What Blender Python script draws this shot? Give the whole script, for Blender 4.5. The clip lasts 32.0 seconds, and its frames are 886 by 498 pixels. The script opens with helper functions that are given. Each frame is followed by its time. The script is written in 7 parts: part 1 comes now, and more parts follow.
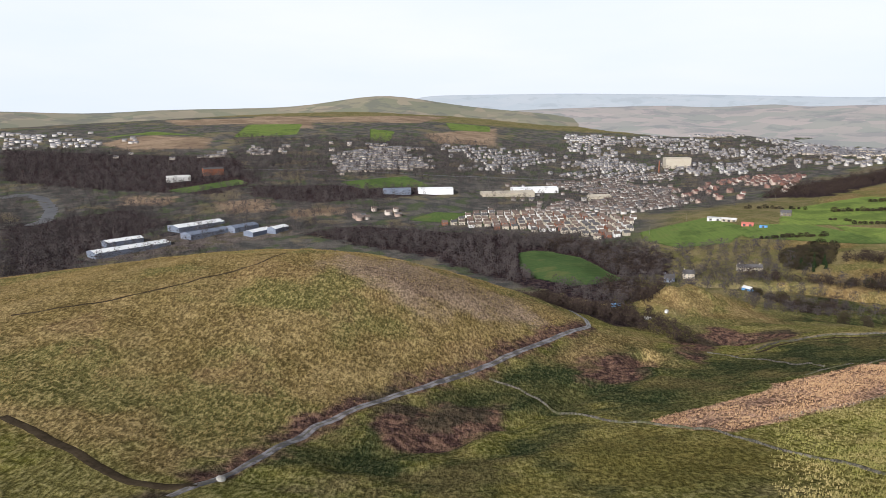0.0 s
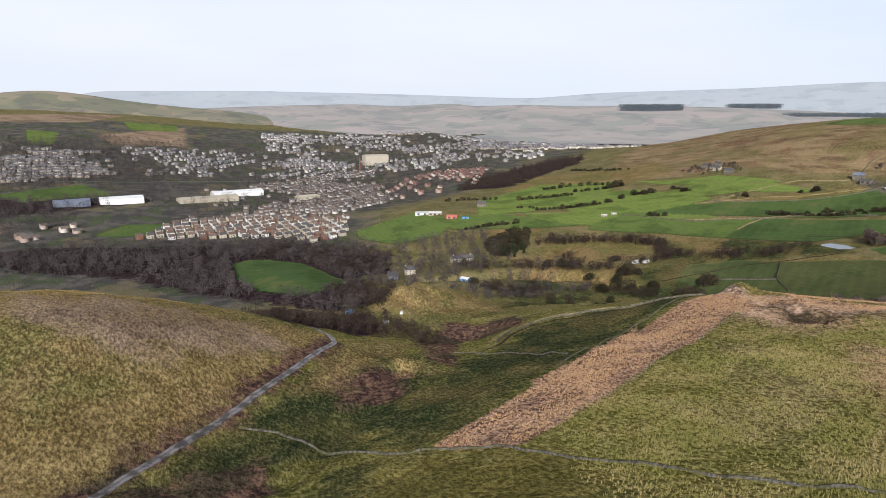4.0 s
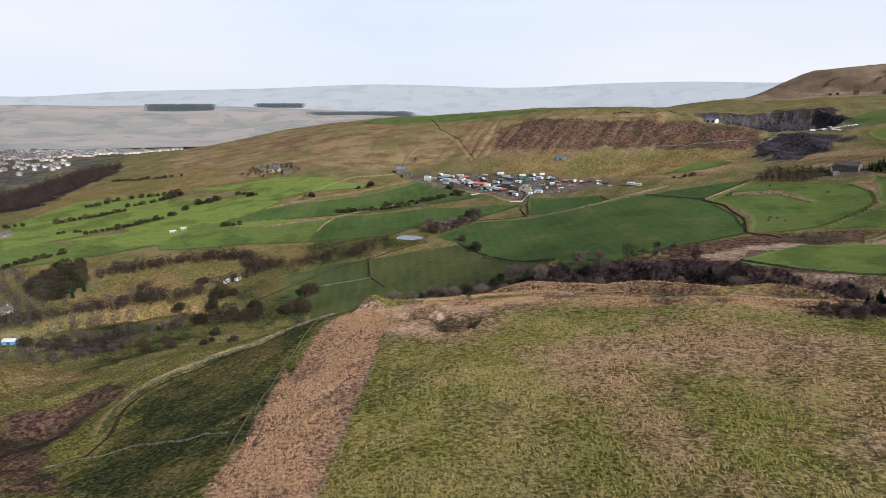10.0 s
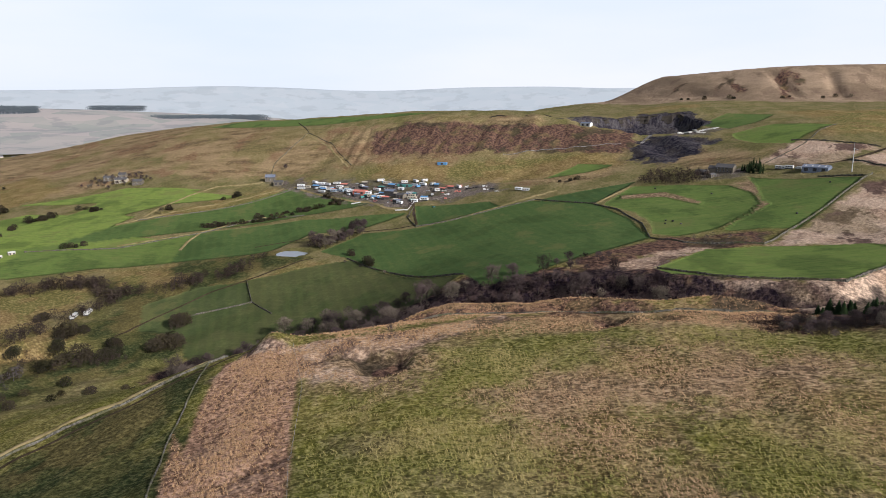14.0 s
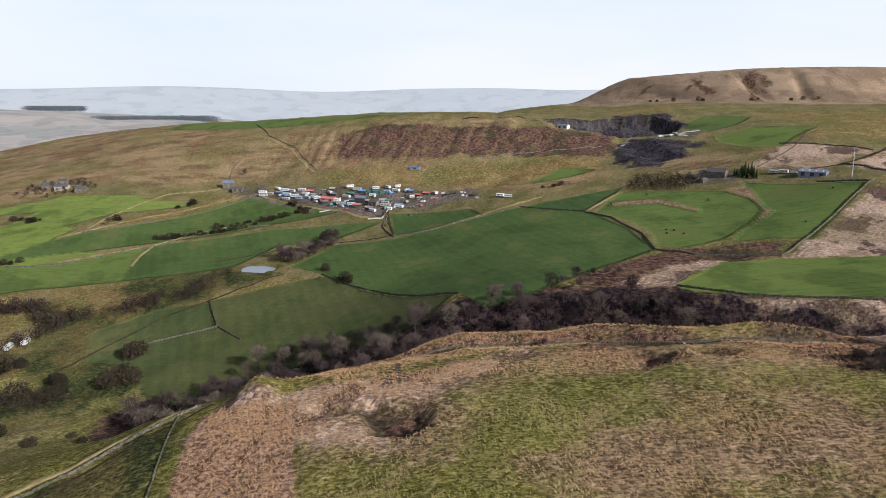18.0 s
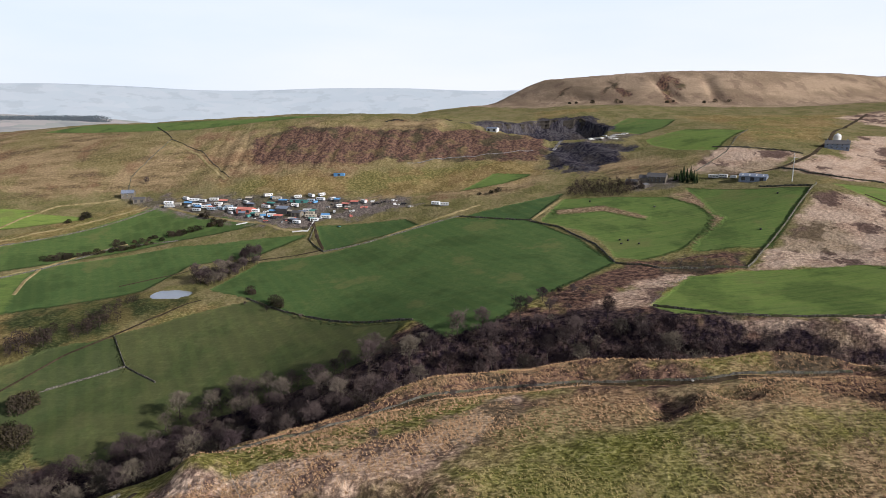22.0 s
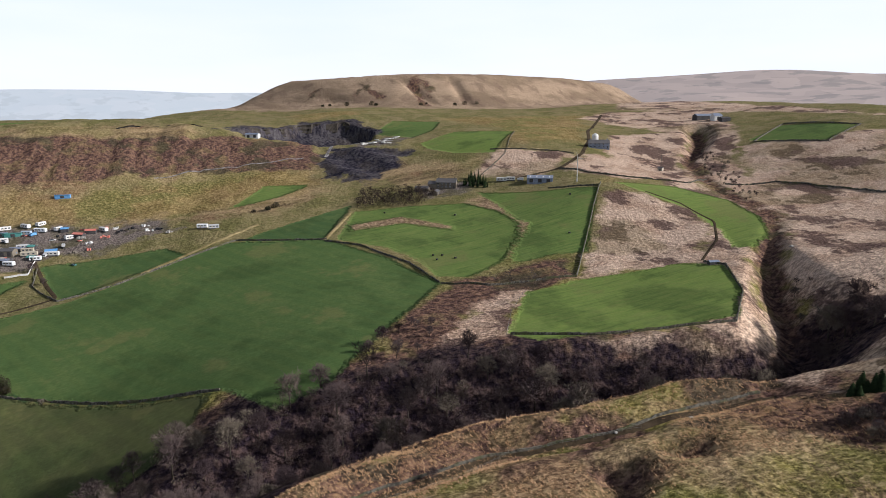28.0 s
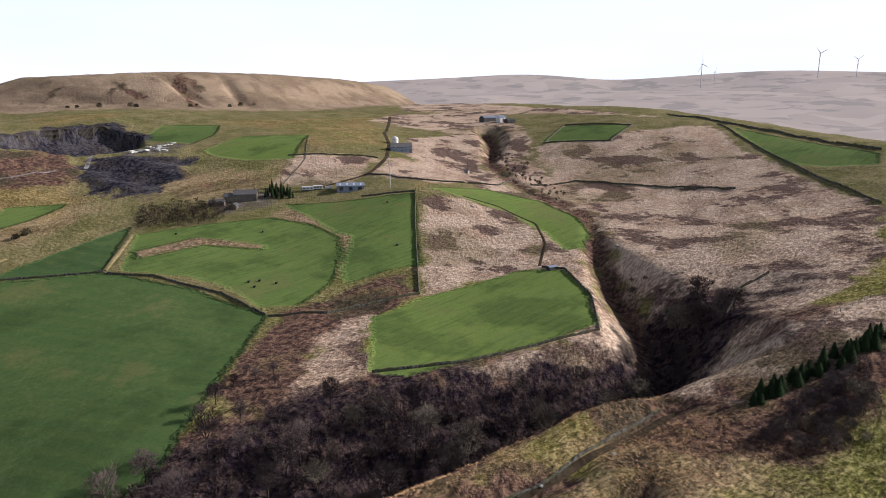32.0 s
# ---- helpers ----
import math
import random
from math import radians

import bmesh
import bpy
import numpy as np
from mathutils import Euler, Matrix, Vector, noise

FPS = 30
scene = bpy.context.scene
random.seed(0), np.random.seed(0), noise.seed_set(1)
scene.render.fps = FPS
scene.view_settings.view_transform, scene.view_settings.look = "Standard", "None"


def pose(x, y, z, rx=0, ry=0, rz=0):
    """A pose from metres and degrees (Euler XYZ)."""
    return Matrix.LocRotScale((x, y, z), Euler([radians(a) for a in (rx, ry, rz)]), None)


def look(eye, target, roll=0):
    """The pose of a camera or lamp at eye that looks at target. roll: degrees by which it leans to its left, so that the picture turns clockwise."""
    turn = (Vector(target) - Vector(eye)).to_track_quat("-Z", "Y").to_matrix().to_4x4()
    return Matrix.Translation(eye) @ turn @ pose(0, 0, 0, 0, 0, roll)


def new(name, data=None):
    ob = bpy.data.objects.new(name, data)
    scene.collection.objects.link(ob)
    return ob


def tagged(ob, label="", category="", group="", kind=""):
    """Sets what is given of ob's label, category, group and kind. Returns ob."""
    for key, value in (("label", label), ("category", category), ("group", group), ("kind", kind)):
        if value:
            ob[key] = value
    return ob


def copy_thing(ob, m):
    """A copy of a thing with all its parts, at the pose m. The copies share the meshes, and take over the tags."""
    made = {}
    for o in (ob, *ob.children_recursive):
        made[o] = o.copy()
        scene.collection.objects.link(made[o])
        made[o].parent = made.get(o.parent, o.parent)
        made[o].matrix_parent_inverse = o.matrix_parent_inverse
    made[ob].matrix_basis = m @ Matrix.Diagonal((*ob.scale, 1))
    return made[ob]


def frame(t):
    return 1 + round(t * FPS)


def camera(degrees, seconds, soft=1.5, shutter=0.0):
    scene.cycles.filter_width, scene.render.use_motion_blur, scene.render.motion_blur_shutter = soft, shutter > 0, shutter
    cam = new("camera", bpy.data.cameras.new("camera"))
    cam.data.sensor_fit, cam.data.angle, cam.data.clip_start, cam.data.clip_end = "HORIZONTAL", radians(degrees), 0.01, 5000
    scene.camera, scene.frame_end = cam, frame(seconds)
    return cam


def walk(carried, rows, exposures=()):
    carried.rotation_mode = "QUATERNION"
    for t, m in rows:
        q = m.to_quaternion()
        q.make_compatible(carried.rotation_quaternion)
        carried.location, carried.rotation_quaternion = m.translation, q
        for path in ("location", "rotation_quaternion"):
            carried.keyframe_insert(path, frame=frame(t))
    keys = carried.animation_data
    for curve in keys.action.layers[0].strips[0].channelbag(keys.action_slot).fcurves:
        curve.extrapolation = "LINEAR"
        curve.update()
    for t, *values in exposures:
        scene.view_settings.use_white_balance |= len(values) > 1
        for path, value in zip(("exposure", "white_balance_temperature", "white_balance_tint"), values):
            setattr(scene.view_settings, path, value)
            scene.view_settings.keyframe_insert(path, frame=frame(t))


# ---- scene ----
# seconds, place of the eye, heading, pitch and roll in degrees
PATH = [
    (0, 0.00, 0.00, 168.00, 0.01, -11.65, -0.25),
    (0.5, -2.41, 4.37, 168.35, -2.41, -11.74, -0.16),
    (1, -4.70, 8.74, 168.64, -4.83, -11.79, -0.01),
    (1.5, -6.59, 13.19, 168.87, -7.19, -11.85, 0.17),
    (2, -7.99, 17.83, 168.98, -9.54, -11.87, 0.10),
    (2.5, -9.12, 22.60, 169.03, -12.94, -11.88, 0.12),
    (4.5, -13.11, 42.46, 169.22, -30.61, -11.89, -0.07),
    (5, -13.89, 48.12, 169.28, -35.47, -11.90, -0.08),
    (5.5, -14.37, 54.28, 169.41, -40.25, -11.92, -0.10),
    (6, -14.38, 60.26, 169.71, -44.98, -11.95, -0.14),
    (6.5, -14.12, 65.95, 170.17, -49.71, -12.00, -0.20),
    (7, -13.70, 71.69, 170.70, -54.40, -12.04, -0.17),
    (7.5, -12.94, 77.66, 171.26, -59.11, -12.06, -0.16),
    (8, -11.63, 83.87, 171.79, -63.48, -12.11, -0.19),
    (8.5, -9.51, 90.30, 172.39, -64.41, -12.13, -0.25),
    (9, -6.89, 96.40, 172.83, -64.31, -12.13, -0.26),
    (9.5, -3.90, 102.29, 173.17, -64.24, -12.11, -0.26),
    (10, -0.53, 108.16, 173.45, -64.60, -12.08, -0.28),
    (10.5, 3.02, 113.93, 173.67, -65.79, -12.04, -0.27),
    (11, 6.67, 119.61, 173.87, -68.10, -12.03, -0.25),
    (11.5, 10.52, 125.34, 174.22, -70.02, -12.00, -0.27),
    (12, 14.65, 131.03, 174.50, -71.36, -11.98, -0.21),
    (12.5, 19.01, 136.60, 174.47, -74.11, -11.98, -0.18),
    (13, 23.48, 141.88, 174.18, -75.58, -11.97, -0.15),
    (13.5, 28.00, 146.73, 173.67, -76.27, -11.90, -0.10),
    (14, 32.56, 151.26, 173.17, -76.94, -11.84, -0.10),
    (14.5, 37.10, 155.62, 172.75, -77.61, -11.79, -0.11),
    (15, 41.72, 159.89, 172.43, -78.30, -11.75, -0.12),
    (15.5, 46.60, 164.15, 172.29, -78.98, -11.77, -0.09),
    (17.5, 67.35, 181.38, 172.85, -80.52, -11.74, -0.02),
    (18, 72.73, 185.53, 173.06, -81.09, -11.72, 0.04),
    (18.5, 78.16, 189.52, 173.30, -82.48, -11.70, 0.05),
    (19, 83.49, 193.43, 173.60, -83.58, -11.70, 0.09),
    (19.5, 88.75, 197.21, 173.94, -84.62, -11.70, 0.12),
    (20, 94.04, 200.93, 174.35, -85.68, -11.71, 0.22),
    (20.5, 99.37, 204.72, 174.80, -86.67, -11.71, 0.22),
    (21, 104.71, 208.57, 175.20, -87.56, -11.71, 0.18),
    (21.5, 110.03, 212.28, 175.43, -88.36, -11.72, 0.23),
    (22, 115.37, 215.75, 175.57, -89.21, -11.71, 0.22),
    (22.5, 120.78, 218.97, 175.66, -90.05, -11.69, 0.20),
    (23, 126.29, 221.99, 175.73, -90.84, -11.69, 0.21),
    (23.5, 131.95, 224.96, 175.73, -91.68, -11.67, 0.18),
    (24, 137.72, 227.90, 175.65, -92.86, -11.61, 0.12),
    (24.5, 143.57, 230.74, 175.50, -94.63, -11.57, 0.11),
    (25, 149.62, 233.42, 175.44, -97.09, -11.56, 0.10),
    (25.5, 155.95, 235.95, 175.46, -99.59, -11.52, 0.06),
    (27.5, 181.86, 245.21, 175.72, -109.43, -11.47, -0.19),
    (28, 188.22, 247.08, 175.89, -111.82, -11.47, -0.23),
    (28.5, 194.46, 248.69, 176.06, -114.08, -11.49, -0.24),
    (29, 200.85, 250.22, 176.27, -116.51, -11.50, -0.29),
    (29.5, 207.31, 251.63, 176.52, -118.98, -11.50, -0.30),
    (30, 213.79, 252.80, 176.80, -121.45, -11.50, -0.35),
    (30.5, 220.28, 253.73, 176.97, -123.97, -11.48, -0.34),
    (31, 226.83, 254.28, 177.11, -126.49, -11.45, -0.35),
    (31.5, 233.54, 254.40, 177.22, -129.04, -11.47, -0.37),
    (32, 240.25, 254.34, 177.33, -131.60, -11.47, -0.33),
]


def eye_pose(x, y, z, yaw, pitch, roll):
    a, b = radians(yaw), radians(pitch)
    ahead = Vector((-math.sin(a) * math.cos(b), math.cos(a) * math.cos(b), math.sin(b)))
    return look((x, y, z), Vector((x, y, z)) + ahead, roll)


cam = camera(67.30, 32.0, soft=0.55)
walk(cam, [(row[0], eye_pose(*row[1:])) for row in PATH], [(0.0, 0.58, 6200, 12), (6.5, 0.44, 6200, 12), (14.0, 0.53, 6200, 13), (25.0, 0.58, 6150, 13), (32.0, 0.70, 6130, 14)])


# ---- world and sun ----
world = bpy.data.worlds.new("sky")
scene.world = world
world.use_nodes = True
wn, wl = world.node_tree.nodes, world.node_tree.links
wn.clear()
sky = wn.new("ShaderNodeTexSky")
sky.sky_type, sky.sun_disc = "NISHITA", False
sky.sun_elevation, sky.sun_rotation = radians(27), radians(210)
sky.air_density, sky.dust_density, sky.ozone_density = 1.0, 2.5, 1.0
sky_part = wn.new("ShaderNodeVectorMath")
sky_part.operation, sky_part.inputs["Scale"].default_value = "SCALE", 0.05
wl.new(sky.outputs[0], sky_part.inputs[0])
# thin bright cloud
w_coord, w_map, w_noise, w_ramp = (wn.new(k) for k in ("ShaderNodeTexCoord", "ShaderNodeMapping", "ShaderNodeTexNoise", "ShaderNodeValToRGB"))
w_map.inputs["Scale"].default_value = (1.0, 1.0, 5.0)
w_noise.inputs["Scale"].default_value, w_noise.inputs["Detail"].default_value = 1.6, 5.0
wl.new(w_coord.outputs["Generated"], w_map.inputs["Vector"])
wl.new(w_map.outputs[0], w_noise.inputs["Vector"])
w_ramp.color_ramp.elements[0].position, w_ramp.color_ramp.elements[1].position = 0.30, 0.72
w_ramp.color_ramp.elements[0].color, w_ramp.color_ramp.elements[1].color = (0.80, 0.88, 0.97, 1), (0.94, 0.96, 0.99, 1)
wl.new(w_noise.outputs[0], w_ramp.inputs[0])
# the cloud is thickest towards the horizon; overhead the sky opens
w_sep, w_lift = wn.new("ShaderNodeSeparateXYZ"), wn.new("ShaderNodeMapRange")
wl.new(w_coord.outputs["Generated"], w_sep.inputs[0])
w_lift.inputs["From Min"].default_value, w_lift.inputs["From Max"].default_value = 0.16, 0.44
w_lift.inputs["To Min"].default_value, w_lift.inputs["To Max"].default_value = 0.9, 0.08
wl.new(w_sep.outputs["Z"], w_lift.inputs["Value"])
w_mix = wn.new("ShaderNodeMix")
w_mix.data_type = "RGBA"
wl.new(w_lift.outputs[0], w_mix.inputs[0])
wl.new(sky_part.outputs[0], w_mix.inputs[6])
wl.new(w_ramp.outputs[0], w_mix.inputs[7])
w_back, w_out = wn.new("ShaderNodeBackground"), wn.new("ShaderNodeOutputWorld")
w_back.inputs["Strength"].default_value = 0.75
wl.new(w_mix.outputs[2], w_back.inputs["Color"])
wl.new(w_back.outputs[0], w_out.inputs[0])

sun = bpy.data.lights.new("sun", "SUN")
sun.energy, sun.angle, sun.color = 4.0, radians(2), (1.0, 0.95, 0.87)
sun_ob = new("sun", sun)
SUN_AZ, SUN_EL = radians(210), radians(27)
sun_ob.matrix_basis = look((0, 0, 400), (-math.sin(SUN_AZ) * 10, -math.cos(SUN_AZ) * 10, 400 - 10 * math.tan(SUN_EL)))


# ---- materials ----
class Nodes:
    """A material's node tree, written as nested calls."""

    def __init__(self, name, rough=0.9):
        self.mat = bpy.data.materials.new(name)
        self.mat.use_nodes = True
        self.tree = self.mat.node_tree
        self.bsdf = self.tree.nodes["Principled BSDF"]
        self.bsdf.inputs["Roughness"].default_value = rough
        self.bsdf.inputs["Specular IOR Level"].default_value = 0.2 if rough < 0.9 else 0.02
        self.place = self.node("ShaderNodeNewGeometry").outputs["Position"]

    def node(self, kind):
        return self.tree.nodes.new(kind)

    def put(self, value, socket):
        if isinstance(value, bpy.types.NodeSocket):
            self.tree.links.new(value, socket)
        elif isinstance(value, tuple) and len(value) == 3:
            socket.default_value = (*value, 1)
        else:
            socket.default_value = value

    def noise(self, scale, detail=3.0, stretch=None, rough=0.6):
        n, where = self.node("ShaderNodeTexNoise"), self.place
        if stretch:
            m = self.node("ShaderNodeMapping")
            m.inputs["Scale"].default_value = stretch[:3]
            m.inputs["Rotation"].default_value = (0, 0, radians(stretch[3]) if len(stretch) > 3 else 0)
            self.tree.links.new(where, m.inputs["Vector"])
            where = m.outputs[0]
        self.tree.links.new(where, n.inputs["Vector"])
        n.inputs["Scale"].default_value, n.inputs["Detail"].default_value, n.inputs["Roughness"].default_value = scale, detail, rough
        return n.outputs[0]

    def wave(self, scale, turn, distort=3.0):
        m, n = self.node("ShaderNodeMapping"), self.node("ShaderNodeTexWave")
        m.inputs["Rotation"].default_value = (0, 0, radians(turn))
        self.tree.links.new(self.place, m.inputs["Vector"])
        self.tree.links.new(m.outputs[0], n.inputs["Vector"])
        n.inputs["Scale"].default_value, n.inputs["Distortion"].default_value, n.inputs["Detail"].default_value = scale, distort, 2.0
        return n.outputs[1]

    def span(self, value, a, b, to_a=0.0, to_b=1.0):
        n = self.node("ShaderNodeMapRange")
        n.interpolation_type = "SMOOTHSTEP"
        self.put(value, n.inputs["Value"])
        n.inputs["From Min"].default_value, n.inputs["From Max"].default_value = a, b
        n.inputs["To Min"].default_value, n.inputs["To Max"].default_value = to_a, to_b
        return n.outputs[0]

    def math(self, kind, a, b=0.0):
        n = self.node("ShaderNodeMath")
        n.operation = kind
        self.put(a, n.inputs[0]), self.put(b, n.inputs[1])
        return n.outputs[0]

    def mix(self, k, a, b, kind="MIX"):
        n = self.node("ShaderNodeMix")
        n.data_type, n.blend_type = "RGBA", kind
        self.put(k, n.inputs[0]), self.put(a, n.inputs[6]), self.put(b, n.inputs[7])
        return n.outputs[2]

    def attr(self, name):
        n = self.node("ShaderNodeAttribute")
        n.attribute_name = name
        return n.outputs["Fac"]

    def chance(self):
        return self.node("ShaderNodeObjectInfo").outputs["Random"]

    def island(self):
        return self.node("ShaderNodeNewGeometry").outputs["Random Per Island"]

    def bump(self, value, strength, distance):
        n = self.node("ShaderNodeBump")
        self.put(value, n.inputs["Height"])
        n.inputs["Strength"].default_value, n.inputs["Distance"].default_value = strength, distance
        self.tree.links.new(n.outputs[0], self.bsdf.inputs["Normal"])

    def colour(self, value):
        self.put(value, self.bsdf.inputs["Base Color"])
        return self.mat


def plain(name, a, b, scale=1.0, rough=0.85, metal=0.0, relief=0.0, by_object=0.0):
    """A surface that varies between two colours with grain, stains and from object to object."""
    n = Nodes(name, rough)
    k = n.math("ADD", n.math("MULTIPLY", n.noise(scale, 5.0), 0.6), n.math("MULTIPLY", n.noise(scale * 0.13, 3.0), 0.4))
    k = n.span(k, 0.3, 0.7)
    if by_object:
        k = n.math("ADD", n.math("MULTIPLY", k, 1 - by_object), n.math("MULTIPLY", n.chance(), by_object))
    n.bsdf.inputs["Metallic"].default_value = metal
    if relief:
        n.bump(n.noise(scale * 3), 0.6, relief)
    return n.colour(n.mix(k, a, b))


def isle(name, a, b, c, rough=0.85):
    """Loose pieces in one mesh, each of its own shade."""
    n = Nodes(name, rough)
    r = n.island()
    return n.colour(n.mix(n.span(r, 0.45, 1.0), n.mix(n.span(r, 0.0, 0.5), a, b), c))


def ground_material():
    n = Nodes("moorland_ground", 0.95)
    fine, tuft, patch, broad = n.noise(1.0, 4.0), n.noise(0.30, 4.0, (1.0, 1.0, 0.3)), n.noise(0.045, 4.0), n.noise(0.012, 3.0)
    grain, mottle = n.noise(2.8, 2.0), n.noise(0.022, 5.0)
    blade = n.noise(0.85, 4.0, (1.0, 0.5, 0.6, -52), 0.65)   # grass combed over by the wind
    blotch = n.noise(0.034, 7.0, (0.75, 1.15, 0.8, -30), 0.62)

    def mid(a, b, k=0.5):
        return n.math("ADD", n.math("MULTIPLY", a, 1 - k), n.math("MULTIPLY", b, k))

    def some(value, a, b, amount):
        return n.math("MULTIPLY", n.span(value, a, b), amount)

    # unimproved grass: yellow-green with straw tops
    tops = n.span(mid(blade, tuft, 0.35), 0.47, 0.62)
    rough = n.mix(n.span(patch, 0.40, 0.60), (0.164, 0.160, 0.026), (0.240, 0.206, 0.052))
    rough = n.mix(some(broad, 0.46, 0.62, 0.8), rough, (0.138, 0.140, 0.028))
    rough = n.mix(some(mottle, 0.46, 0.36, 0.5), rough, (0.215, 0.180, 0.062))
    rough = n.mix(some(mottle, 0.56, 0.64, 0.4), rough, (0.225, 0.165, 0.092))
    rough = n.mix(n.math("MULTIPLY", tops, 0.42), rough, (0.340, 0.290, 0.135))
    upland = n.mix(n.span(mid(patch, blotch, 0.5), 0.42, 0.58), (0.142, 0.132, 0.050), (0.232, 0.190, 0.098))
    rough = n.mix(n.math("MULTIPLY", n.math("SUBTRACT", 1.0, n.attr("tall")), 0.7), rough, upland)
    # smoother olive sward
    olive = n.mix(n.span(patch, 0.42, 0.60), (0.150, 0.132, 0.026), (0.205, 0.170, 0.040))
    olive = n.mix(some(mottle, 0.50, 0.60, 0.7), olive, (0.112, 0.112, 0.024))
    olive = n.mix(n.math("MULTIPLY", tops, 0.2), olive, (0.270, 0.225, 0.090))
    # stands of bleached rush and moor grass in the pasture
    rush = n.mix(n.span(mid(patch, tuft, 0.4), 0.42, 0.58), (0.190, 0.126, 0.076), (0.345, 0.228, 0.138))
    rush = n.mix(n.math("MULTIPLY", tops, 0.55), rush, (0.520, 0.375, 0.240))
    turf = n.mix(n.span(patch, 0.40, 0.62), (0.040, 0.056, 0.013), (0.096, 0.098, 0.026))
    turf = n.mix(some(mottle, 0.52, 0.60, 0.45), turf, (0.190, 0.140, 0.050))
    turf = n.mix(n.math("MULTIPLY", tops, 0.30), turf, (0.200, 0.170, 0.065))
    # golden winter grass
    gold = n.mix(n.span(patch, 0.40, 0.62), (0.182, 0.136, 0.042), (0.275, 0.204, 0.080))
    gold = n.mix(some(broad, 0.49, 0.58, 0.75), gold, (0.140, 0.142, 0.036))
    gold = n.mix(some(mottle, 0.53, 0.60, 0.5), gold, (0.235, 0.150, 0.066))
    gold = n.mix(n.math("MULTIPLY", tops, 0.45), gold, (0.430, 0.335, 0.150))
    # tan bents on the scarp and banks, drawn out along the slope
    lie = n.noise(0.030, 6.0, (2.2, 0.55, 1.0), 0.62)
    tan = n.mix(n.span(lie, 0.40, 0.60), (0.200, 0.146, 0.066), (0.335, 0.243, 0.128))
    tan = n.mix(some(mottle, 0.52, 0.60, 0.65), tan, (0.200, 0.112, 0.058))
    tan = n.mix(some(lie, 0.44, 0.38, 0.6), tan, (0.120, 0.085, 0.045))
    tan = n.mix(some(broad, 0.50, 0.62, 0.55), tan, (0.170, 0.158, 0.048))
    tan = n.mix(n.math("MULTIPLY", tops, 0.3), tan, (0.420, 0.325, 0.175))
    # smooth pale fell grass on the flat-topped hill
    fell = n.mix(n.span(n.noise(0.010, 6.0, (1.0, 1.0, 3.0), 0.6), 0.40, 0.60), (0.235, 0.172, 0.108), (0.365, 0.270, 0.178))
    fell = n.mix(some(blotch, 0.53, 0.60, 0.5), fell, (0.160, 0.110, 0.072))
    # improved pasture
    tone = n.attr("tone")
    green = n.mix(tone, (0.037, 0.078, 0.023), (0.180, 0.246, 0.048))
    green = n.mix(n.span(tone, 0.0, -0.6), green, (0.080, 0.084, 0.026))
    combed = n.noise(0.30, 4.0, (1.7, 0.16, 0.5), 0.6)   # lines left by the mower and the harrow
    lush = n.span(tone, 0.20, 0.50, 0.06, 0.32)
    green = n.mix(n.math("MULTIPLY", n.span(combed, 0.52, 0.66), lush), green, (0.215, 0.215, 0.070))
    green = n.mix(n.math("MULTIPLY", n.span(combed, 0.48, 0.36), lush), green, (0.030, 0.062, 0.014))
    green = n.mix(some(mid(patch, tuft, 0.35), 0.47, 0.66, 0.35), green, (0.120, 0.152, 0.046))
    green = n.mix(some(mottle, 0.50, 0.38, 0.45), green, (0.032, 0.058, 0.011))
    green = n.mix(some(mottle, 0.57, 0.65, 0.45), green, (0.150, 0.146, 0.050))
    green = n.mix(some(n.wave(0.034, 62, 2.2), 0.35, 0.9, 0.10), green, (0.135, 0.165, 0.038))
    # rushes and bleached purple moor grass with dark heather and peat between
    straw = n.mix(n.span(patch, 0.38, 0.58), (0.400, 0.275, 0.190), (0.540, 0.400, 0.295))
    straw = n.mix(n.math("MULTIPLY", tops, 0.5), straw, (0.580, 0.440, 0.310))
    dark = mid(blotch, tuft, 0.16)
    straw = n.mix(some(dark, 0.512, 0.565, 0.88), straw, (0.098, 0.062, 0.044))
    straw = n.mix(some(broad, 0.55, 0.62, 0.4), straw, (0.180, 0.150, 0.060))
    # the rush bed: dense, orange, with few gaps
    reed = n.mix(n.span(mid(patch, blade, 0.5), 0.40, 0.60), (0.270, 0.160, 0.098), (0.430, 0.275, 0.180))
    reed = n.mix(some(n.noise(0.075, 4.0, (0.5, 1.4, 1.0, 30)), 0.58, 0.64, 0.7), reed, (0.120, 0.072, 0.044))
    bracken = n.mix(n.span(tuft, 0.38, 0.62), (0.078, 0.047, 0.032), (0.190, 0.115, 0.070))
    bracken = n.mix(some(patch, 0.52, 0.64, 0.6), bracken, (0.195, 0.150, 0.062))
    bracken = n.mix(some(mottle, 0.46, 0.40, 0.7), bracken, (0.060, 0.058, 0.026))
    scree = n.mix(n.span(mid(tuft, lie, 0.5), 0.40, 0.60), (0.018, 0.018, 0.020), (0.088, 0.082, 0.078))
    scree = n.mix(some(patch, 0.50, 0.60, 0.4), scree, (0.095, 0.080, 0.055))
    yard = n.mix(n.span(fine, 0.38, 0.62), (0.100, 0.082, 0.066), (0.250, 0.212, 0.176))
    yard = n.mix(some(patch, 0.47, 0.58, 0.7), yard, (0.105, 0.098, 0.044))
    wood = n.mix(n.span(tuft, 0.38, 0.62), (0.022, 0.017, 0.014), (0.072, 0.050, 0.036))
    town = n.mix(n.span(patch, 0.42, 0.58), (0.080, 0.080, 0.066), (0.140, 0.130, 0.104))
    town = n.mix(some(mottle, 0.52, 0.58, 0.8), town, (0.086, 0.112, 0.045))
    town = n.mix(some(broad, 0.46, 0.38, 0.7), town, (0.205, 0.170, 0.095))
